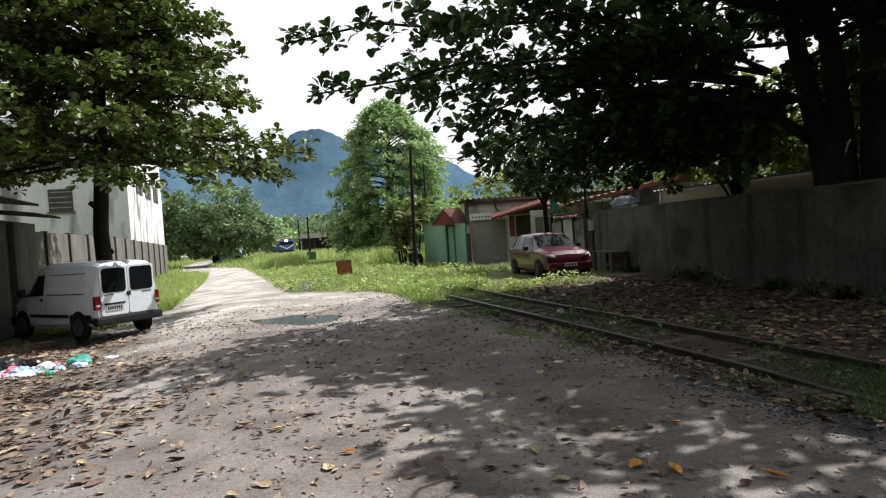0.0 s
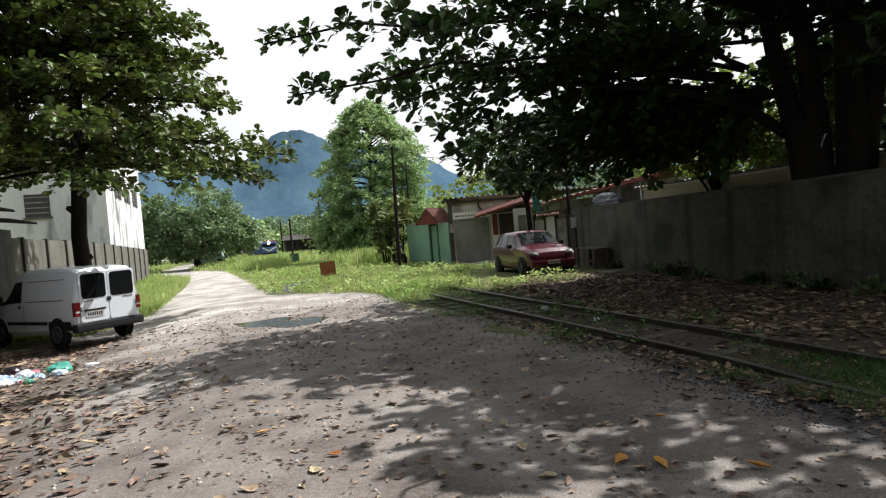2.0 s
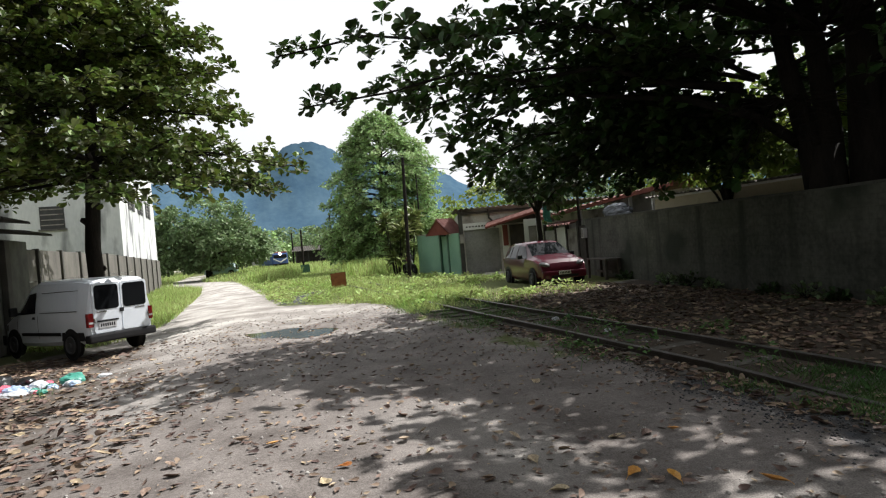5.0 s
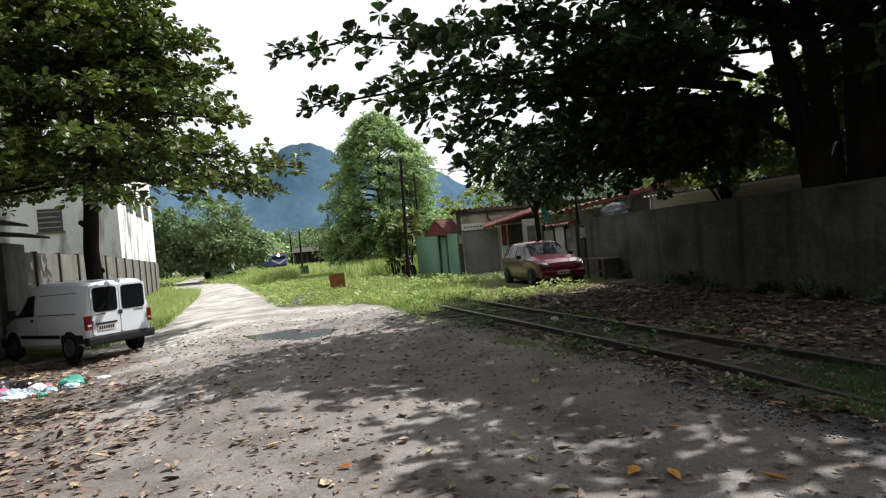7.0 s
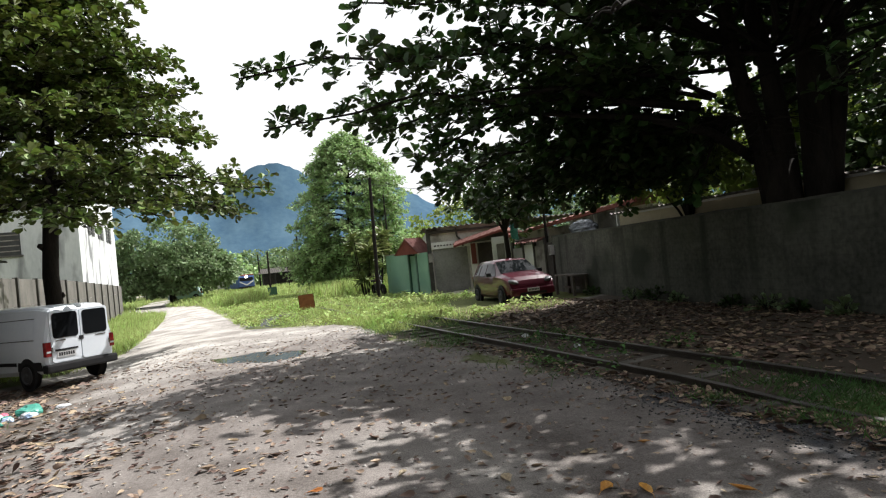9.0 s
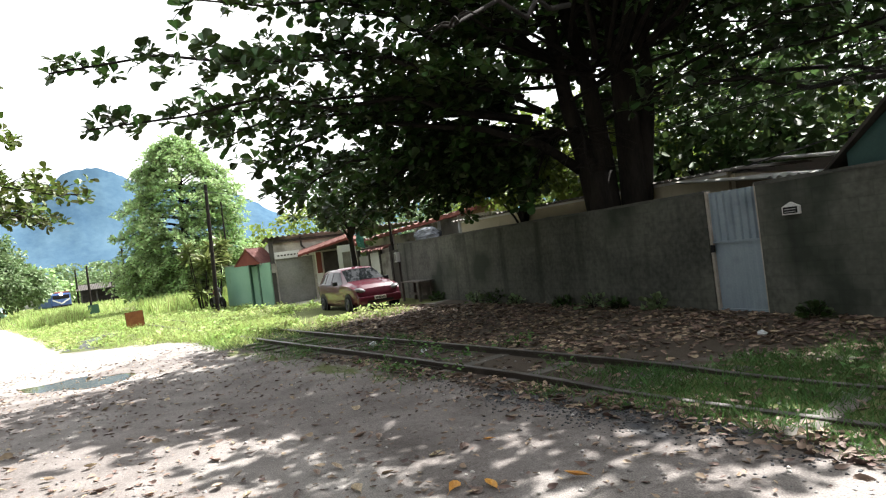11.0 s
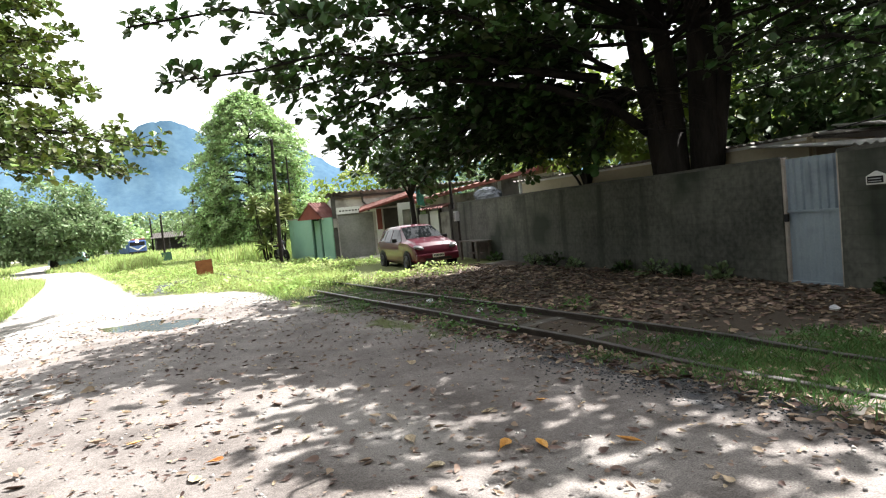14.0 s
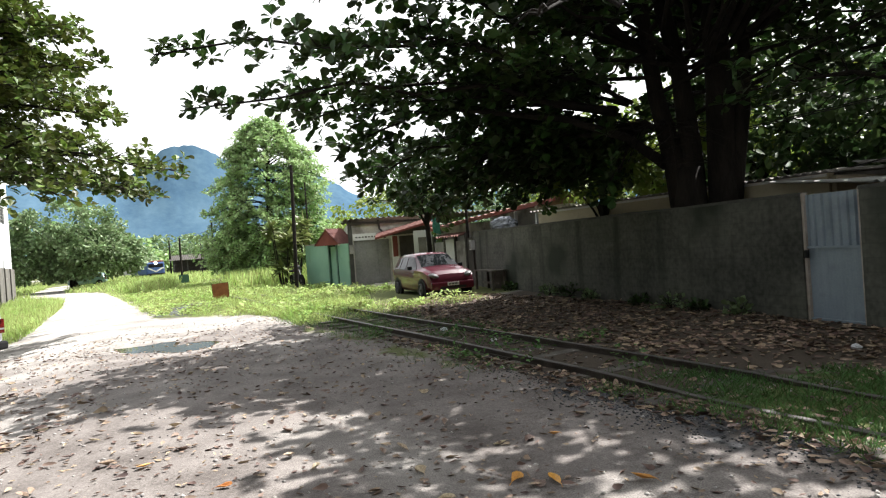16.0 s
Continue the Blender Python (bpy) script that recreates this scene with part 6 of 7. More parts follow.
def railcar():
    """A small blue rail vehicle far down the track, its headlamp lit."""
    x, y = -23.15, 92.2
    r = thing("rail_vehicle", "small blue rail vehicle with a lit headlamp down the track", "train", pose(x, y, 0.06, 0, 0, 30))
    bm = bmesh.new()
    box(bm, -1.2, 1.2, 0, 6.0, 0.35, 2.1, bevel=0.22)
    part("cab", bm, M_BLUE, r, "blue painted cab")
    part("roof", boxmesh(-1.1, 1.1, 0.1, 5.9, 2.08, 2.28, bevel=0.08), M_REDWOOD, r, "dull red roof")
    part("windscreen", boxmesh(-0.95, 0.95, -0.03, -0.002, 1.35, 1.85, bevel=0.01), M_GLASS, r)
    part("headlamp", lathe(bmesh.new(), [(0, 0.19), (0.06, 0.19), (0.09, 0.12)], 20, Matrix.Translation((0.0, -0.03, 1.95)) @ pose(0, 0, 0, 0, 0, -90)), M_HEADLAMP, r, "glaring white headlamp")
    for q in (-1, 1):
        part("chevron", tube(bmesh.new(), [(0, -0.03, 0.75), (q * 1.0, -0.03, 1.3)], 0.11, 4), M_WHITEPAINT, r, "white warning chevron")
    part("hood", boxmesh(-1.22, 1.22, 6.02, 13.0, 0.5, 2.0, bevel=0.1), M_FIBRE_PALE, r, "pale grey engine hood")
    part("buffer_beam", boxmesh(-1.15, 1.15, -0.12, 0.0, 0.30, 0.55, bevel=0.02), M_BLACKPLASTIC, r)
    for s in (-0.5, 0.5):
        for q in (1.2, 4.6):
            part("wheel", lathe(bmesh.new(), [(0, 0.36), (0.1, 0.36), (0.11, 0.2)], 18, Matrix.Translation((s - 0.05, q, 0.36))), M_RAIL, r)


railcar()


def far_shed():
    s = thing("trackside_shed", "long dark open shed with a low grey roof", "shed", pose(-18.2, 100.0, 0, 0, 0, 6))
    part("back_wall", boxmesh(-4.5, 3.0, 2.6, 2.8, 0, 2.2), M_DARKTRIM, s)
    part("end_wall", boxmesh(1.0, 3.0, -0.1, 0.1, 0, 2.1), M_FIBRE, s, "grey end wall")
    for x in (-4.3, -2.4, -0.6):
        part("post", boxmesh(x - 0.09, x + 0.09, -0.09, 0.09, 0, 2.15), M_POST, s)
    part("roof", corrugated(bmesh.new(), -4.9, 3.4, -0.6, 3.2, 2.2, 3.0, 0.3, 0.04), M_DARKTRIM, s)
    w = thing("trackside_fence", "low pale post and rail fence beside the track", "fence")
    for i in range(9):
        x, y = -10.5 + i * 1.2, 76 - i * 0.4
        part("post", boxmesh(x - 0.06, x + 0.06, y - 0.06, y + 0.06, -0.2, 1.0), M_CONCRETE, w)
    part("rail", slab_between((-10.5, 76), (-0.9, 72.8), 0.06, 0.82, 0.92), M_CONCRETE, w)


far_shed()


def bench():
    """A plank table against the grey wall."""
    b = thing("plank_bench", "rough grey plank bench against the wall", "bench", pose(5.15, 19.9, float(gz(5.15, 19.9)), 0, 0, WYAW))
    for k in range(3):
        part("plank", boxmesh(-0.75, 0.85, -0.26 + k * 0.18, -0.10 + k * 0.18, 0.62, 0.66, bevel=0.006), M_SLEEPER, b)
    for x in (-0.65, 0.72):
        for y in (-0.22, 0.2):
            part("leg", boxmesh(x - 0.04, x + 0.04, y - 0.04, y + 0.04, -0.05, 0.62, bevel=0.005), M_SLEEPER, b)
    part("stretcher", boxmesh(-0.61, 0.68, -0.02, 0.02, 0.2, 0.27), M_SLEEPER, b)


bench()


def motorbike():
    x, y = -1.55, 33.0
    b = thing("motorcycle", "dark red motorcycle parked beside the mint wall", "motorcycle", pose(x, y, float(gz(x, y)), 0, 6, 205))
    for q in (-0.62, 0.62):
        w = part("wheel", lathe(bmesh.new(), [(-0.05, 0.24), (-0.04, 0.30), (0.04, 0.30), (0.05, 0.24)], 20, Matrix.Translation((0, q, 0.3))), M_TYRE, b)
        part("hub", lathe(bmesh.new(), [(-0.06, 0.08), (0.06, 0.08)], 12, Matrix.Translation((0, q, 0.3))), M_RIM, w)
    part("tank", boxmesh(-0.13, 0.13, -0.05, 0.4, 0.72, 0.95, bevel=0.07), M_CARPAINT, b)
    part("seat", boxmesh(-0.13, 0.13, -0.65, -0.03, 0.74, 0.84, bevel=0.04), M_BLACKPLASTIC, b)
    part("engine", boxmesh(-0.15, 0.15, -0.15, 0.25, 0.3, 0.66, bevel=0.04), M_RIM, b)
    part("fork", tube(bmesh.new(), [(0, 0.62, 0.3), (0, 0.45, 0.95), (0, 0.42, 1.1)], 0.03, 6), M_CHROME, b)
    part("handlebar", tube(bmesh.new(), [(-0.36, 0.34, 1.08), (0, 0.44, 1.04), (0.36, 0.34, 1.08)], 0.018, 6), M_BLACKPLASTIC, b)
    part("headlamp", lathe(bmesh.new(), [(0, 0.09), (0.08, 0.09), (0.1, 0.04)], 14, Matrix.Translation((0, 0.5, 0.95)) @ pose(0, 0, 0, 0, 0, 90)), M_CLEARLENS, b)


motorbike()


def strap_plant(x, y, h, n, label, mat_=None, reach=0.8):
    p = thing("dracaena", label, "plant", pose(x, y, float(gz(x, y))))
    fol = Foliage()
    for k in range(n):
        a = rng.uniform(0, 6.28)
        hh = h * rng.uniform(0.3, 1.0)
        e = np.array((0.5 * math.cos(a), 0.5 * math.sin(a), hh))
        part("stem", tube(bmesh.new(), curve_pts((0.15 * math.cos(a), 0.15 * math.sin(a), -0.1), e, 4, 0, 0.1), [0.04, 0.035, 0.03, 0.02], 5), M_BARK, p)
        c = 46
        d = unit(rng.normal(0, 1, (c, 3)) * (1, 1, 0.6) + np.array((0, 0, 0.35)))
        fol.p.append(np.tile(e, (c, 1)) - np.array((0, 0, 1)) * rng.uniform(0, 0.4, c)[:, None])
        fol.a.append(d)
        fol.s.append(reach * rng.uniform(0.6, 1.1, c))
    part("leaves", fol.mesh("leaves", mat_ or M_DRACAENA, SLIM, SLIM_FACES, 0.4), M_DRACAENA, p)


strap_plant(-2.3, 34.2, 3.2, 9, "clump of variegated strap-leaved plants beside the pole")
strap_plant(-1.7, 36.0, 3.6, 8, "tall clump of strap-leaved plants behind the pole")


def shrub(x, y, r, n, mat_, label, leaf=0.1):
    s = thing("weed_shrub", label, "shrub", pose(x, y, float(gz(x, y))), "weeds at the foot of the wall")
    fol, st = Foliage(), bmesh.new()
    for k in range(7):
        a = rng.uniform(0, 6.28)
        tube(st, curve_pts((0, 0, -0.05), (r * 0.8 * math.cos(a), r * 0.8 * math.sin(a), r * rng.uniform(0.5, 1.2)), 4, 0.05), [0.012, 0.01, 0.007, 0.004], 4)
    d = unit(rng.normal(0, 1, (n, 3)))
    d[:, 2] = np.abs(d[:, 2])
    fol.p.append(d * r * rng.uniform(0.3, 1.0, (n, 1)))
    fol.a.append(d + rng.normal(0, 0.5, (n, 3)))
    fol.s.append(leaf * rng.uniform(0.6, 1.4, n))
    part("stem", st, M_BARK, s)
    part("leaves", fol.mesh("leaves", mat_, roll=0.6), mat_, s)


for k, (yy, rr) in enumerate(((18.6, 0.3), (16.2, 0.36), (15.2, 0.5), (14.2, 0.28), (12.3, 0.3), (11.3, 0.42), (10.6, 0.25), (9.6, 0.3), (6.7, 0.25), (5.3, 0.3))):
    shrub(WX0 + WS * yy - 0.3, yy, rr * 0.75, 90, M_BUSH if k % 2 else M_ALMOND, "low dark green weed growing at the wall")
for k in range(5):
    xx, yy = xy(-9.6 + 0.3 * (k % 2), 12 + k * 2.2)
    shrub(xx, yy, 0.7, 160, M_GRASS, "leafy weed growing at the foot of the panel wall", 0.16)


# ---------------------------------------------------------------- overhead cables
def cable(a, b, sag, r=0.011):
    a, b = Vector(a), Vector(b)
    pts = [a.lerp(b, i / 24) - Vector((0, 0, sag * 4 * (i / 24) * (1 - i / 24))) for i in range(25)]
    single("overhead_cable", tube(bmesh.new(), pts, r, 5), M_WIRE, "thin black overhead cable strung along the wall", "cable", group="overhead cables")


cable((5.15, 22.7, 3.8), (12.5, -6.0, 4.6), 0.35)
cable((5.35, 22.5, 3.75), (12.9, -6.0, 4.2), 0.5)
cable((5.15, 22.7, 3.6), (13.0, -6.0, 3.9), 0.25)
cable((9.0, 9.9, 2.4), (11.5, -6.0, 5.5), 0.4, 0.014)
cable((-1.5, 30.6, 5.6), (5.15, 22.7, 3.85), 0.2)
cable((-1.5, 30.6, 5.7), (-14.2, 66.0, 4.1), 0.7)

# ---------------------------------------------------------------- puddle
bm = bmesh.new()
ring_ = [bm.verts.new((-3.35 + 1.7 * math.cos(a) - 0.4 * math.sin(a), 14.0 + 1.3 * math.sin(a), -0.118)) for a in [6.283 * i / 40 for i in range(40)]]
bm.faces.new(ring_)
single("puddle", bm, M_PUDDLE, "shallow muddy puddle reflecting the sky", "puddle", kind="structure")

# ---------------------------------------------------------------- grass
BLADE = np.array([(0, 0.022, 0), (0, -0.022, 0), (0.55, 0.017, 0.05), (0.55, -0.017, 0.05), (1.0, 0, 0.26)])
BLADE_FACES = [(0, 1, 3, 2), (2, 3, 4)]


def grass_patch(name, label, n, ulim, vlim, accept, size, material, lean=0.45, wide=1.0, clump=0.0):
    u = rng.uniform(*ulim, n)
    v = rng.uniform(*vlim, n)
    if clump:
        cu, cv = rng.uniform(*ulim, n // 14 + 1), rng.uniform(*vlim, n // 14 + 1)
        k = rng.integers(0, len(cu), n)
        u, v = cu[k] + rng.normal(0, clump, n), cv[k] + rng.normal(0, clump, n)
    keep = accept(u, v)
    u, v = u[keep], v[keep]
    x, y = xy(u, v)
    m = len(x)
    pos = np.stack([x, y, gz(x, y) - 0.01], 1)
    al = np.stack([rng.normal(0, lean, m), rng.normal(0, lean, m), np.ones(m)], 1)
    side = np.stack([rng.normal(0, 1, m), rng.normal(0, 1, m), np.zeros(m)], 1)
    sh = BLADE * np.array((1, wide, 1))
    me = leaf_mesh(name, pos, al, rng.uniform(*size, m), material, up=side, shape=sh, faces=BLADE_FACES, roll=0.1)
    tagged(new(name, me), label, "grass", kind="stuff")


def patchy(u, v, t):
    return waves(u * 1.1 + 3, v * 0.9) + rng.normal(0, 0.5, len(u)) > t


grass_patch("verge_grass", "sunlit yellow-green grass on the verge along the track", 70000, (-4.6, 7.0), (6.5, 44), lambda u, v: (u > road_right(v) - 0.1) & patchy(u, v, -1.0) & (xy(u, v)[0] < np.interp(xy(u, v)[1], (20, 26, 28, 34), (4.2, 2.4, 0.6, -1.2)))
            & (((u + 2.5 - 0.22 * (v - 16)) / 0.9) ** 2 + ((v - 16.5) / 3.6) ** 2 + 0.25 * waves(u * 2, v * 2) + rng.normal(0, 0.25, len(u)) > 1) & (np.hypot(xy(u, v)[0] - 3.3, xy(u, v)[1] - 20.4) > 2.9), (0.07, 0.24), M_GRASS, 0.6, 1.3, 0.16)
grass_patch("verge_grass", "long weeds and grass beneath the panel wall", 24000, (-10.4, -6.0), (11, 46), lambda u, v: (u < road_left(v)) & patchy(u, v, -1.1), (0.12, 0.42), M_GRASS, 0.45, 1.5, 0.2)
grass_patch("tall_grass", "clump of tall bright green grass beside the road", 15000, (-4.0, 0.8), (32, 46), lambda u, v: ((u + 2.0) / 1.5) ** 2 + ((v - 40) / 5.0) ** 2 < rng.uniform(0, 1.6, len(u)), (0.25, 1.0), M_GRASS, 0.3, 1.4, 0.3)
grass_patch("tall_grass", "tall reedy grass at the foot of the leafy tree", 14000, (1.5, 8.5), (26, 38), lambda u, v: ((u - 4.6) / 3.2) ** 2 + ((v - 31) / 4.5) ** 2 < rng.uniform(0, 1.5, len(u)), (0.3, 1.15), M_GRASS, 0.3, 1.4, 0.3)
grass_patch("far_grass", "rough grass along the far stretch of track", 26000, (-22, 16), (44, 120), lambda u, v: (np.abs(u - 0.5 * (road_right(v) + road_left(v))) > 1.6), (0.2, 0.65), M_GRASS, 0.5, 2.6, 0.5)
grass_patch("track_grass", "green grass growing between the rails", 62000, (-0.42, 4.4), (-10, -1.8), lambda u, v: patchy(u * 1.7, v * 1.7, 0.1 + 1.6 * (v + 3.3 + 0.75 * np.maximum(u - 0.8, 0))) & (np.abs(u) > 0.05) & (np.abs(u - 1) > 0.05), (0.04, 0.15), M_GRASS_SHADED, 0.8, 1.7, 0.09)
grass_patch("track_grass", "tufts of weeds along the near rail", 9000, (-0.95, 1.5), (-2.6, 8.5), lambda u, v: patchy(u, v, 0.75 - 0.22 * v) & (np.abs(u) > 0.04) & (np.abs(u - 1) > 0.04), (0.06, 0.22), M_GRASS_SHADED, 0.7, 0.8, 0.12)
grass_patch("track_grass", "dense weeds hiding the rails near the verge", 6000, (-1.0, 2.6), (6.5, 11.5), lambda u, v: (u > road_right(v)) & (v > 7.0 + 1.6 * u + rng.normal(0, 0.5, len(u))), (0.12, 0.36), M_GRASS, 0.55, 1.0, 0.14)
grass_patch("verge_grass", "grass burying the rails beyond the crossing", 9000, (-1.0, 2.2), (8.0, 44), lambda u, v: u > road_right(v), (0.14, 0.36), M_GRASS, 0.5, 1.2, 0.15)
grass_patch("track_grass", "thin weeds beside the van", 1200, (-9.8, -7.4), (-2, 4), lambda u, v: patchy(u, v, 0.9), (0.1, 0.3), M_GRASS_SHADED, 0.6, 0.9, 0.1)

def verge_weeds(label, n, ulim, vlim, accept, size, material):
    """Broad-leaved weeds in small tufts among the grass."""
    cu, cv = rng.uniform(*ulim, n), rng.uniform(*vlim, n)
    k = accept(cu, cv)
    cu, cv = np.repeat(cu[k], 16), np.repeat(cv[k], 16)
    m = len(cu)
    tall = np.repeat(rng.uniform(0.04, 0.28, m // 16), 16)
    x, y = xy(cu + rng.normal(0, 0.09, m), cv + rng.normal(0, 0.09, m))
    pos = np.stack([x, y, gz(x, y) + tall * rng.uniform(0.2, 1.0, m)], 1)
    al = np.stack([rng.normal(0, 1, m), rng.normal(0, 1, m), rng.normal(0.25, 0.35, m)], 1)
    me = leaf_mesh("verge_weeds", pos, al, rng.uniform(*size, m), material, shape=NARROW, roll=0.5)
    tagged(new("verge_weeds", me), label, "weeds", kind="stuff")


verge_weeds("leafy green weeds scattered through the verge grass", 1500, (-3.6, 5.0), (7.5, 34), lambda u, v: (u > road_right(v) + 0.1) & (xy(u, v)[0] < np.interp(xy(u, v)[1], (20, 26, 28, 34), (4.0, 2.2, 0.4, -1.4)))
            & (waves(u * 0.8, v * 0.7 + 2) > -0.2) & (np.hypot(xy(u, v)[0] - 3.3, xy(u, v)[1] - 20.4) > 2.6), (0.06, 0.16), M_GRASS)
verge_weeds("dark leafy weeds along the rails", 320, (-0.7, 1.7), (-5.5, 8.5), lambda u, v: (np.abs(u) > 0.12) & (np.abs(u - 1) > 0.12) & (waves(u * 1.3, v) > 0.3), (0.03, 0.09), M_GRASS_SHADED)

# ---------------------------------------------------------------- fallen leaves
CURL = np.array([(0, 0, 0.10), (0.34, 0.14, 0.12), (0.66, 0.25, 0.16), (0.92, 0.17, 0.15), (1, 0, 0.12), (0.92, -0.17, 0.09), (0.66, -0.25, 0.10), (0.34, -0.14, 0.15), (0.55, 0, 0.0)])


def leaf_litter(label, n, ulim, vlim, accept, size=(0.08, 0.18), roll=0.3):
    u, v = rng.uniform(*ulim, n), rng.uniform(*vlim, n)
    k = accept(u, v)
    x, y = xy(u[k], v[k])
    m = len(x)
    pos = np.stack([x, y, gz(x, y) + rng.uniform(0.0, 0.015, m)], 1)
    al = np.stack([rng.normal(0, 1, m), rng.normal(0, 1, m), rng.normal(0, 0.08, m)], 1)
    me = leaf_mesh("leaf_litter", pos, al, rng.uniform(*size, m), M_DEADLEAF, shape=CURL, roll=roll)
    tagged(new("leaf_litter", me), label, "leaves", kind="stuff")


leaf_litter("thick brown almond leaves fallen along the road edge", 8500, (-9.8, -4.6), (-8, 9), lambda u, v: waves(u, v * 0.8) * 0.5 + rng.normal(0, 0.6, len(u)) - (u + 7.0) * 0.55 > 0.1)
leaf_litter("carpet of brown leaves between the track and the wall", 17000, (1.15, 5.4), (-9, 9.5), lambda u, v: (xy(u, v)[0] < WX0 + WS * xy(u, v)[1] - 0.12) & (rng.normal(0, 0.7, len(u)) + waves(u, v) * 0.3 > -0.35 + 0.7 * sstep(-1.6, -3.2, v) * sstep(2.9, 2.2, u)), (0.055, 0.14))
leaf_litter("drift of dry leaves against the near rail", 4600, (-1.1, -0.12), (-8, 4), lambda u, v: rng.normal(0, 0.35, len(u)) + 0.6 - np.abs(u + 0.28) * 2.6 - 0.10 * (v + 2) > 0.15, (0.05, 0.125), 0.6)
leaf_litter("dry leaves lying between the rails", 700, (0.12, 0.88), (-7, 9), lambda u, v: rng.uniform(0, 1, len(u)) > 0.35, (0.05, 0.13))
leaf_litter("crumbs of dry leaf and twig on the dirt road", 6500, (-6.5, -0.6), (-8, 10), lambda u, v: waves(u, v) + rng.normal(0, 1.0, len(u)) > -0.2, (0.015, 0.075))
leaf_litter("scattered dry leaves on the dirt road", 1500, (-6.0, -0.6), (-8, 9), lambda u, v: rng.uniform(0, 1, len(u)) > 0.3, (0.04, 0.12))


def fallen_leaf_mesh(seed, material):
    r = np.random.default_rng(seed)
    bm = bmesh.new()
    sh = CURL * np.array((1, r.uniform(0.8, 1.25), r.uniform(0.6, 1.6)))
    vs = [bm.verts.new(tuple(p)) for p in sh]
    for f in LEAF_FACES:
        bm.faces.new([vs[i] for i in f])
    vb = [bm.verts.new((p[0], p[1], p[2] - 0.012)) for p in sh]
    for f in LEAF_FACES:
        bm.faces.new([vb[i] for i in f[::-1]])
    tube(bm, [(-0.16, 0.02, 0.02), (0, 0, 0.095)], 0.012, 4)
    me = finish(bm, "fallen_leaf")
    me.materials.append(material)
    return me


brown_set = [fallen_leaf_mesh(k, M_DEADLEAF_ONE) for k in range(6)]
orange_set = [fallen_leaf_mesh(k + 20, M_ORANGELEAF) for k in range(3)]
r_ = random.Random(5)
for k in range(190):
    x, y = r_.uniform(-5.5, 3.0), 2.3 + 8.0 * r_.random() ** 1.3
    if uv(x, y)[0] > -0.4:
        continue
    o = new("fallen_leaf", brown_set[k % 6])
    s = r_.uniform(0.06, 0.16)
    o.matrix_world = pose(x, y, float(gz(x, y)) + 0.004, r_.uniform(-12, 12), r_.uniform(-12, 12), r_.uniform(0, 360)) @ Matrix.Diagonal((s, s, s, 1))
    tagged(o, "curled brown almond leaf lying on the dirt road", "leaf", "fallen leaves on the road")
for k, (x, y, s) in enumerate(((-0.93, 4.85, 0.13), (1.12, 4.15, 0.15), (1.42, 4.0, 0.17), (1.98, 3.75, 0.17), (1.78, 4.95, 0.11), (-1.55, 5.6, 0.15), (-1.65, 4.05, 0.14), (-2.1, 4.05, 0.13))):
    o = new("fallen_leaf", orange_set[k % 3])
    o.matrix_world = pose(x, y, float(gz(x, y)) + 0.004, 5, -6, 47 * k) @ Matrix.Diagonal((s, s, s, 1))
    tagged(o, "bright orange almond leaf lying on the dirt road", "leaf", "fallen leaves on the road")

# small stones and clods
n_ = 2600
u_, v_ = rng.uniform(-7.5, 0.9, n_), rng.uniform(-8, 12, n_)
x_, y_ = xy(u_, v_)
ROCK = np.array([(1, 0, 0), (-1, 0, 0), (0, 1, 0), (0, -1, 0), (0, 0, 0.7), (0, 0, -0.7)])
ROCK_FACES = [(0, 2, 4), (2, 1, 4), (1, 3, 4), (3, 0, 4), (2, 0, 5), (1, 2, 5), (3, 1, 5), (0, 3, 5)]
M_PEBBLE = surf("pebble", (0.2, 0.18, 0.165), (0.42, 0.40, 0.38), 8.0, 0.9, 0.2, island=0.4)
me_ = leaf_mesh("road_gravel", np.stack([x_, y_, gz(x_, y_)], 1), rng.normal(0, 1, (n_, 3)) * (1, 1, 0.2), rng.uniform(0.008, 0.03, n_) ** 1.0, M_PEBBLE, shape=ROCK, faces=ROCK_FACES)
tagged(new("road_gravel", me_), "loose grey stones scattered on the dirt road", "gravel", kind="stuff")
n_ = 3400
u_, v_ = -0.2 - np.abs(rng.normal(0, 0.34, n_)), -3.9 + rng.normal(0, 1.3, n_)
x_, y_ = xy(u_, v_)
M_CINDER = surf("cinder", (0.025, 0.026, 0.030), (0.12, 0.12, 0.125), 8.0, 0.8, 0.2, island=0.5)
me_ = leaf_mesh("cinder_gravel", np.stack([x_, y_, gz(x_, y_)], 1), rng.normal(0, 1, (n_, 3)) * (1, 1, 0.2), rng.uniform(0.005, 0.02, n_), M_CINDER, shape=ROCK, faces=ROCK_FACES)
tagged(new("cinder_gravel", me_), "dark cinders and broken ballast beside the near rail", "gravel", kind="stuff")


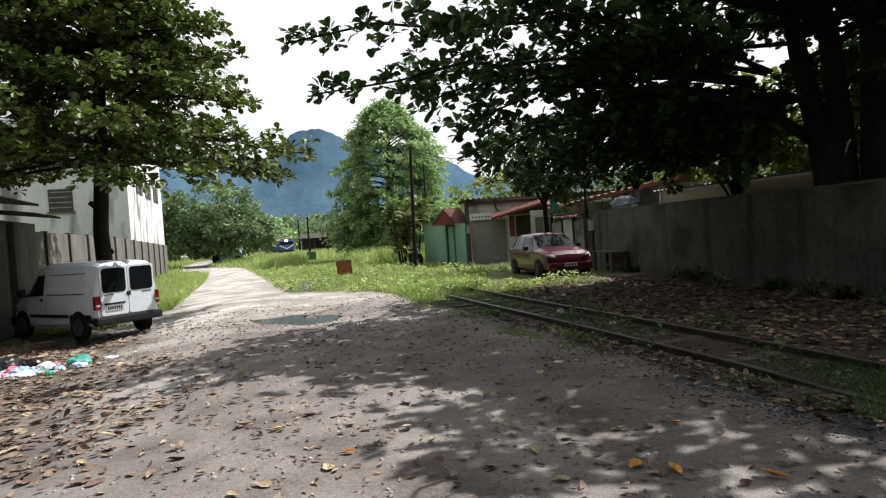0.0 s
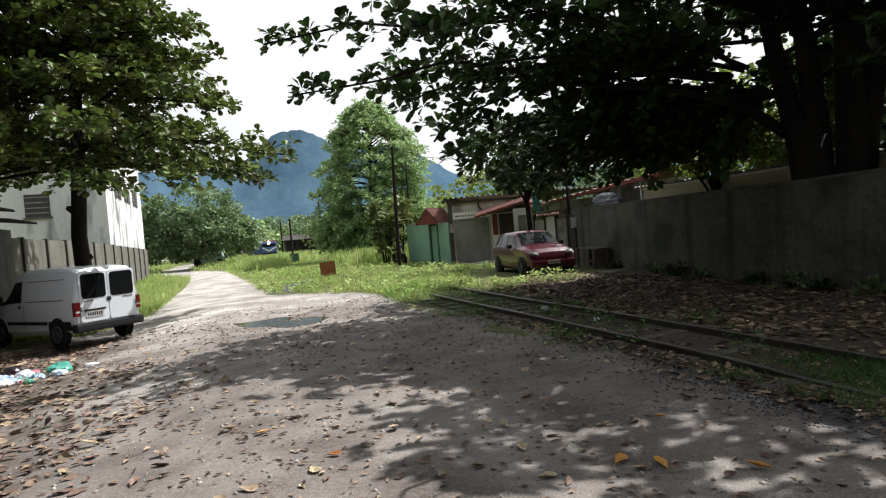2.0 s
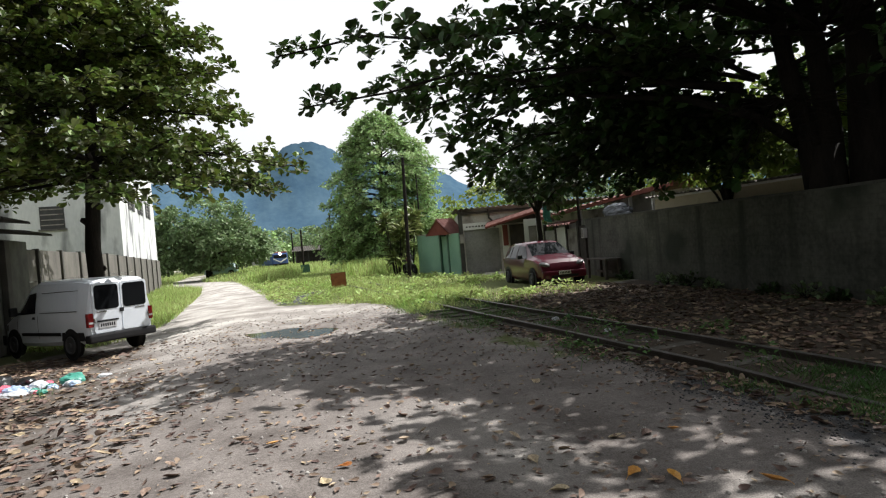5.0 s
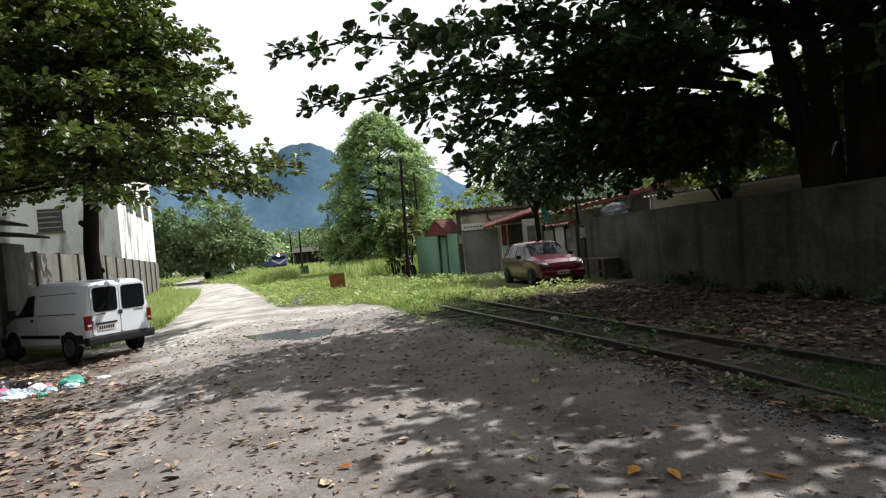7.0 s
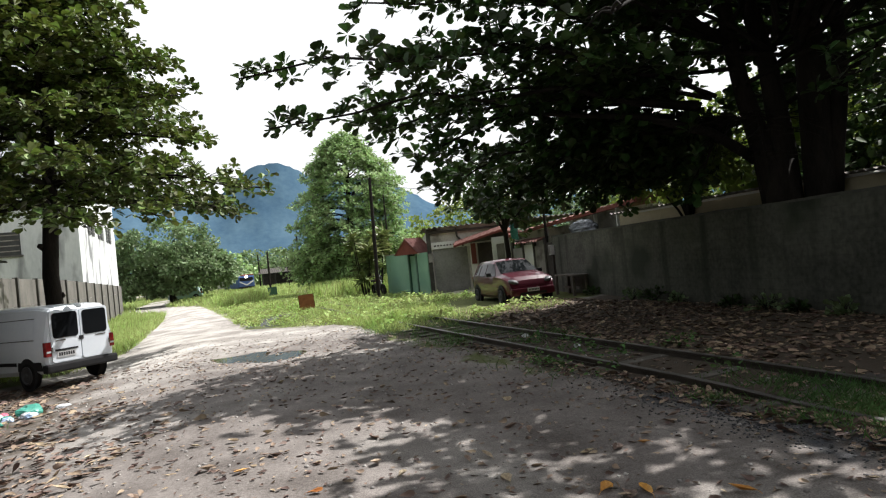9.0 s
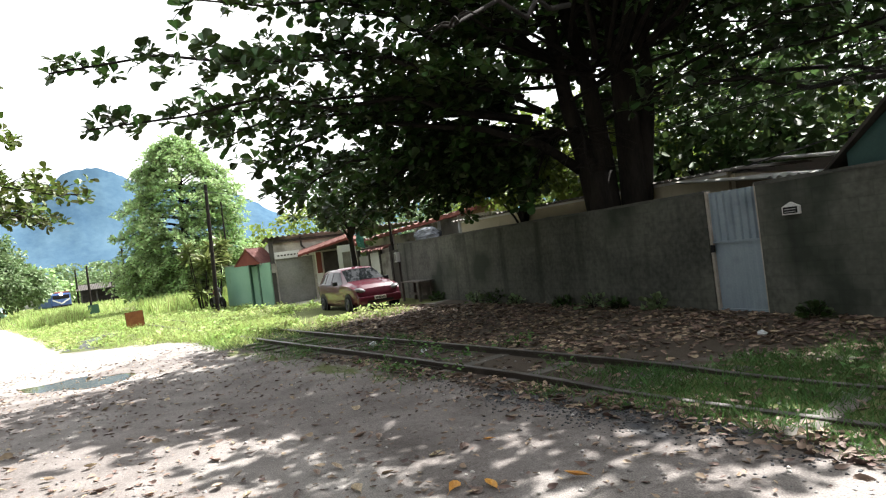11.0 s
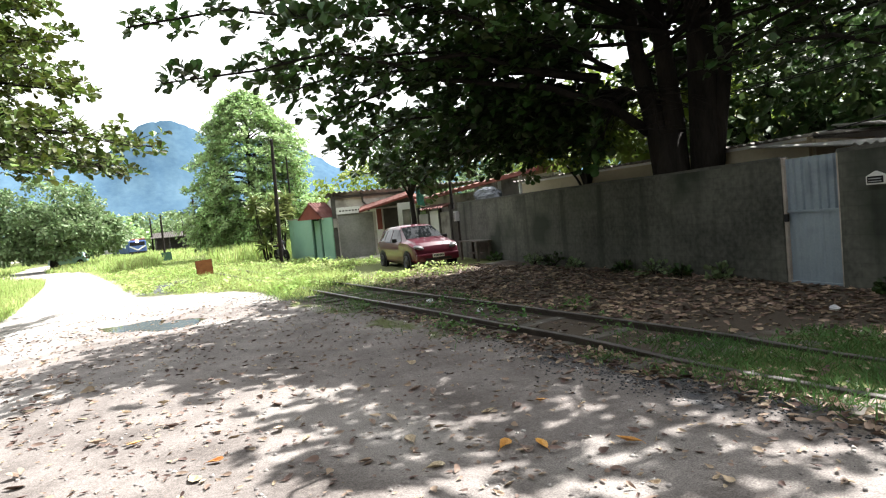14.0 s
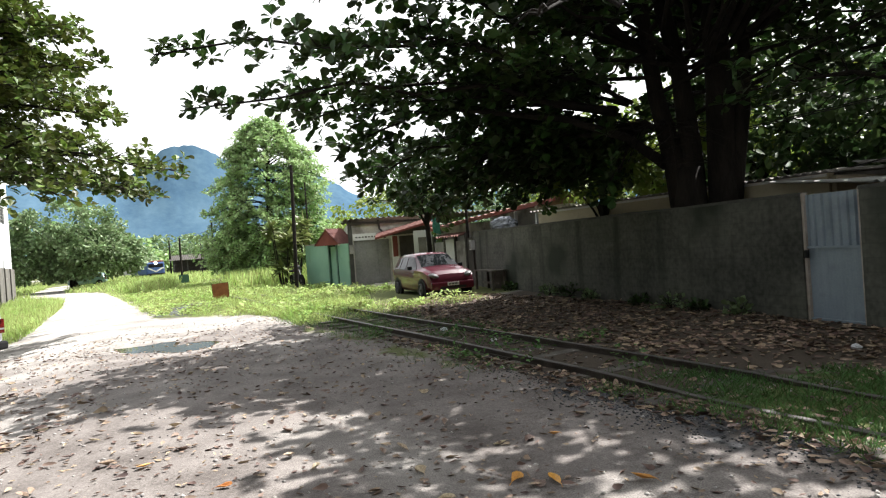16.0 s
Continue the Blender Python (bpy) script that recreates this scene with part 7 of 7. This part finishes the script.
# ---------------------------------------------------------------- rubbish by the van
def crumpled(name, label, x, y, r, flat, mat_, seed, cat="rubbish bag"):
    bm = bmesh.new()
    bmesh.ops.create_icosphere(bm, subdivisions=3, radius=1.0)
    for v in bm.verts:
        p = v.co * 1.7 + Vector((seed * 3.1, seed, 0))
        k = 1 + 0.28 * noise.noise(p) + 0.18 * noise.noise(p * 2.7) + 0.09 * noise.noise(p * 6.0)
        v.co = Vector((v.co.x * k * r, v.co.y * k * r * 0.8, max(-0.02, (v.co.z * k + 0.55) * r * flat)))
    single(name, bm, mat_, label, cat, pose(x, y, float(gz(x, y)), 0, 0, seed * 71), "rubbish beside the van", smooth=False)


for k, (x, y, r, f, mt, lb) in enumerate(((-6.02, 10.15, 0.2, 0.6, M_BAG_GREEN, "crumpled teal green plastic bag on the ground"), (-6.55, 10.05, 0.17, 0.6, M_BAG_WHITE, "torn white plastic bag on the ground"),
                                          (-6.8, 9.8, 0.17, 0.6, M_BAG_BLUE, "pale blue plastic wrapping on the ground"), (-7.02, 9.9, 0.15, 0.7, M_BAG_PINK, "crumpled pink plastic wrapping on the ground"),
                                          (-6.65, 9.55, 0.2, 0.35, M_BAG_WHITE, "torn white plastic bag on the ground"), (-7.35, 10.2, 0.24, 0.7, M_BAG_BLACK, "slumped black bin bag on the ground"),
                                          (-7.3, 9.6, 0.2, 0.5, M_BAG_WHITE, "torn white plastic bag on the ground"), (-5.65, 10.45, 0.13, 0.25, M_BAG_WHITE, "flattened white plastic scrap on the ground"),
                                          (-7.15, 9.4, 0.12, 0.6, M_BAG_PINK, "crumpled pink plastic wrapping on the ground"), (-6.9, 10.25, 0.2, 0.7, M_BAG_BLACK, "slumped black bin bag on the ground"))):
    crumpled("rubbish_bag", lb, x - 0.45, y + 0.75, r, f, mt, k + 1)
r2_ = random.Random(11)
for k in range(90):
    crumpled("plastic_scrap", "small crumpled plastic scrap among the dry leaves", r2_.gauss(-7.25, 0.3), r2_.gauss(10.6, 0.2), r2_.uniform(0.04, 0.11), 0.6, (M_BAG_WHITE, M_BAG_WHITE, M_BAG_BLUE, M_BAG_PINK, M_BAG_GREEN)[k % 5], k + 60, "litter")
for k, (x, y, r) in enumerate(((6.05, 6.45, 0.065), (2.2, 17.6, 0.09), (3.3, 17.3, 0.08), (2.05, 11.6, 0.07), (2.55, 9.9, 0.06))):
    crumpled("paper_scrap", "crumpled white paper scrap on the leaf litter", x, y, r, 0.6, M_BAG_WHITE, k + 30, "litter")
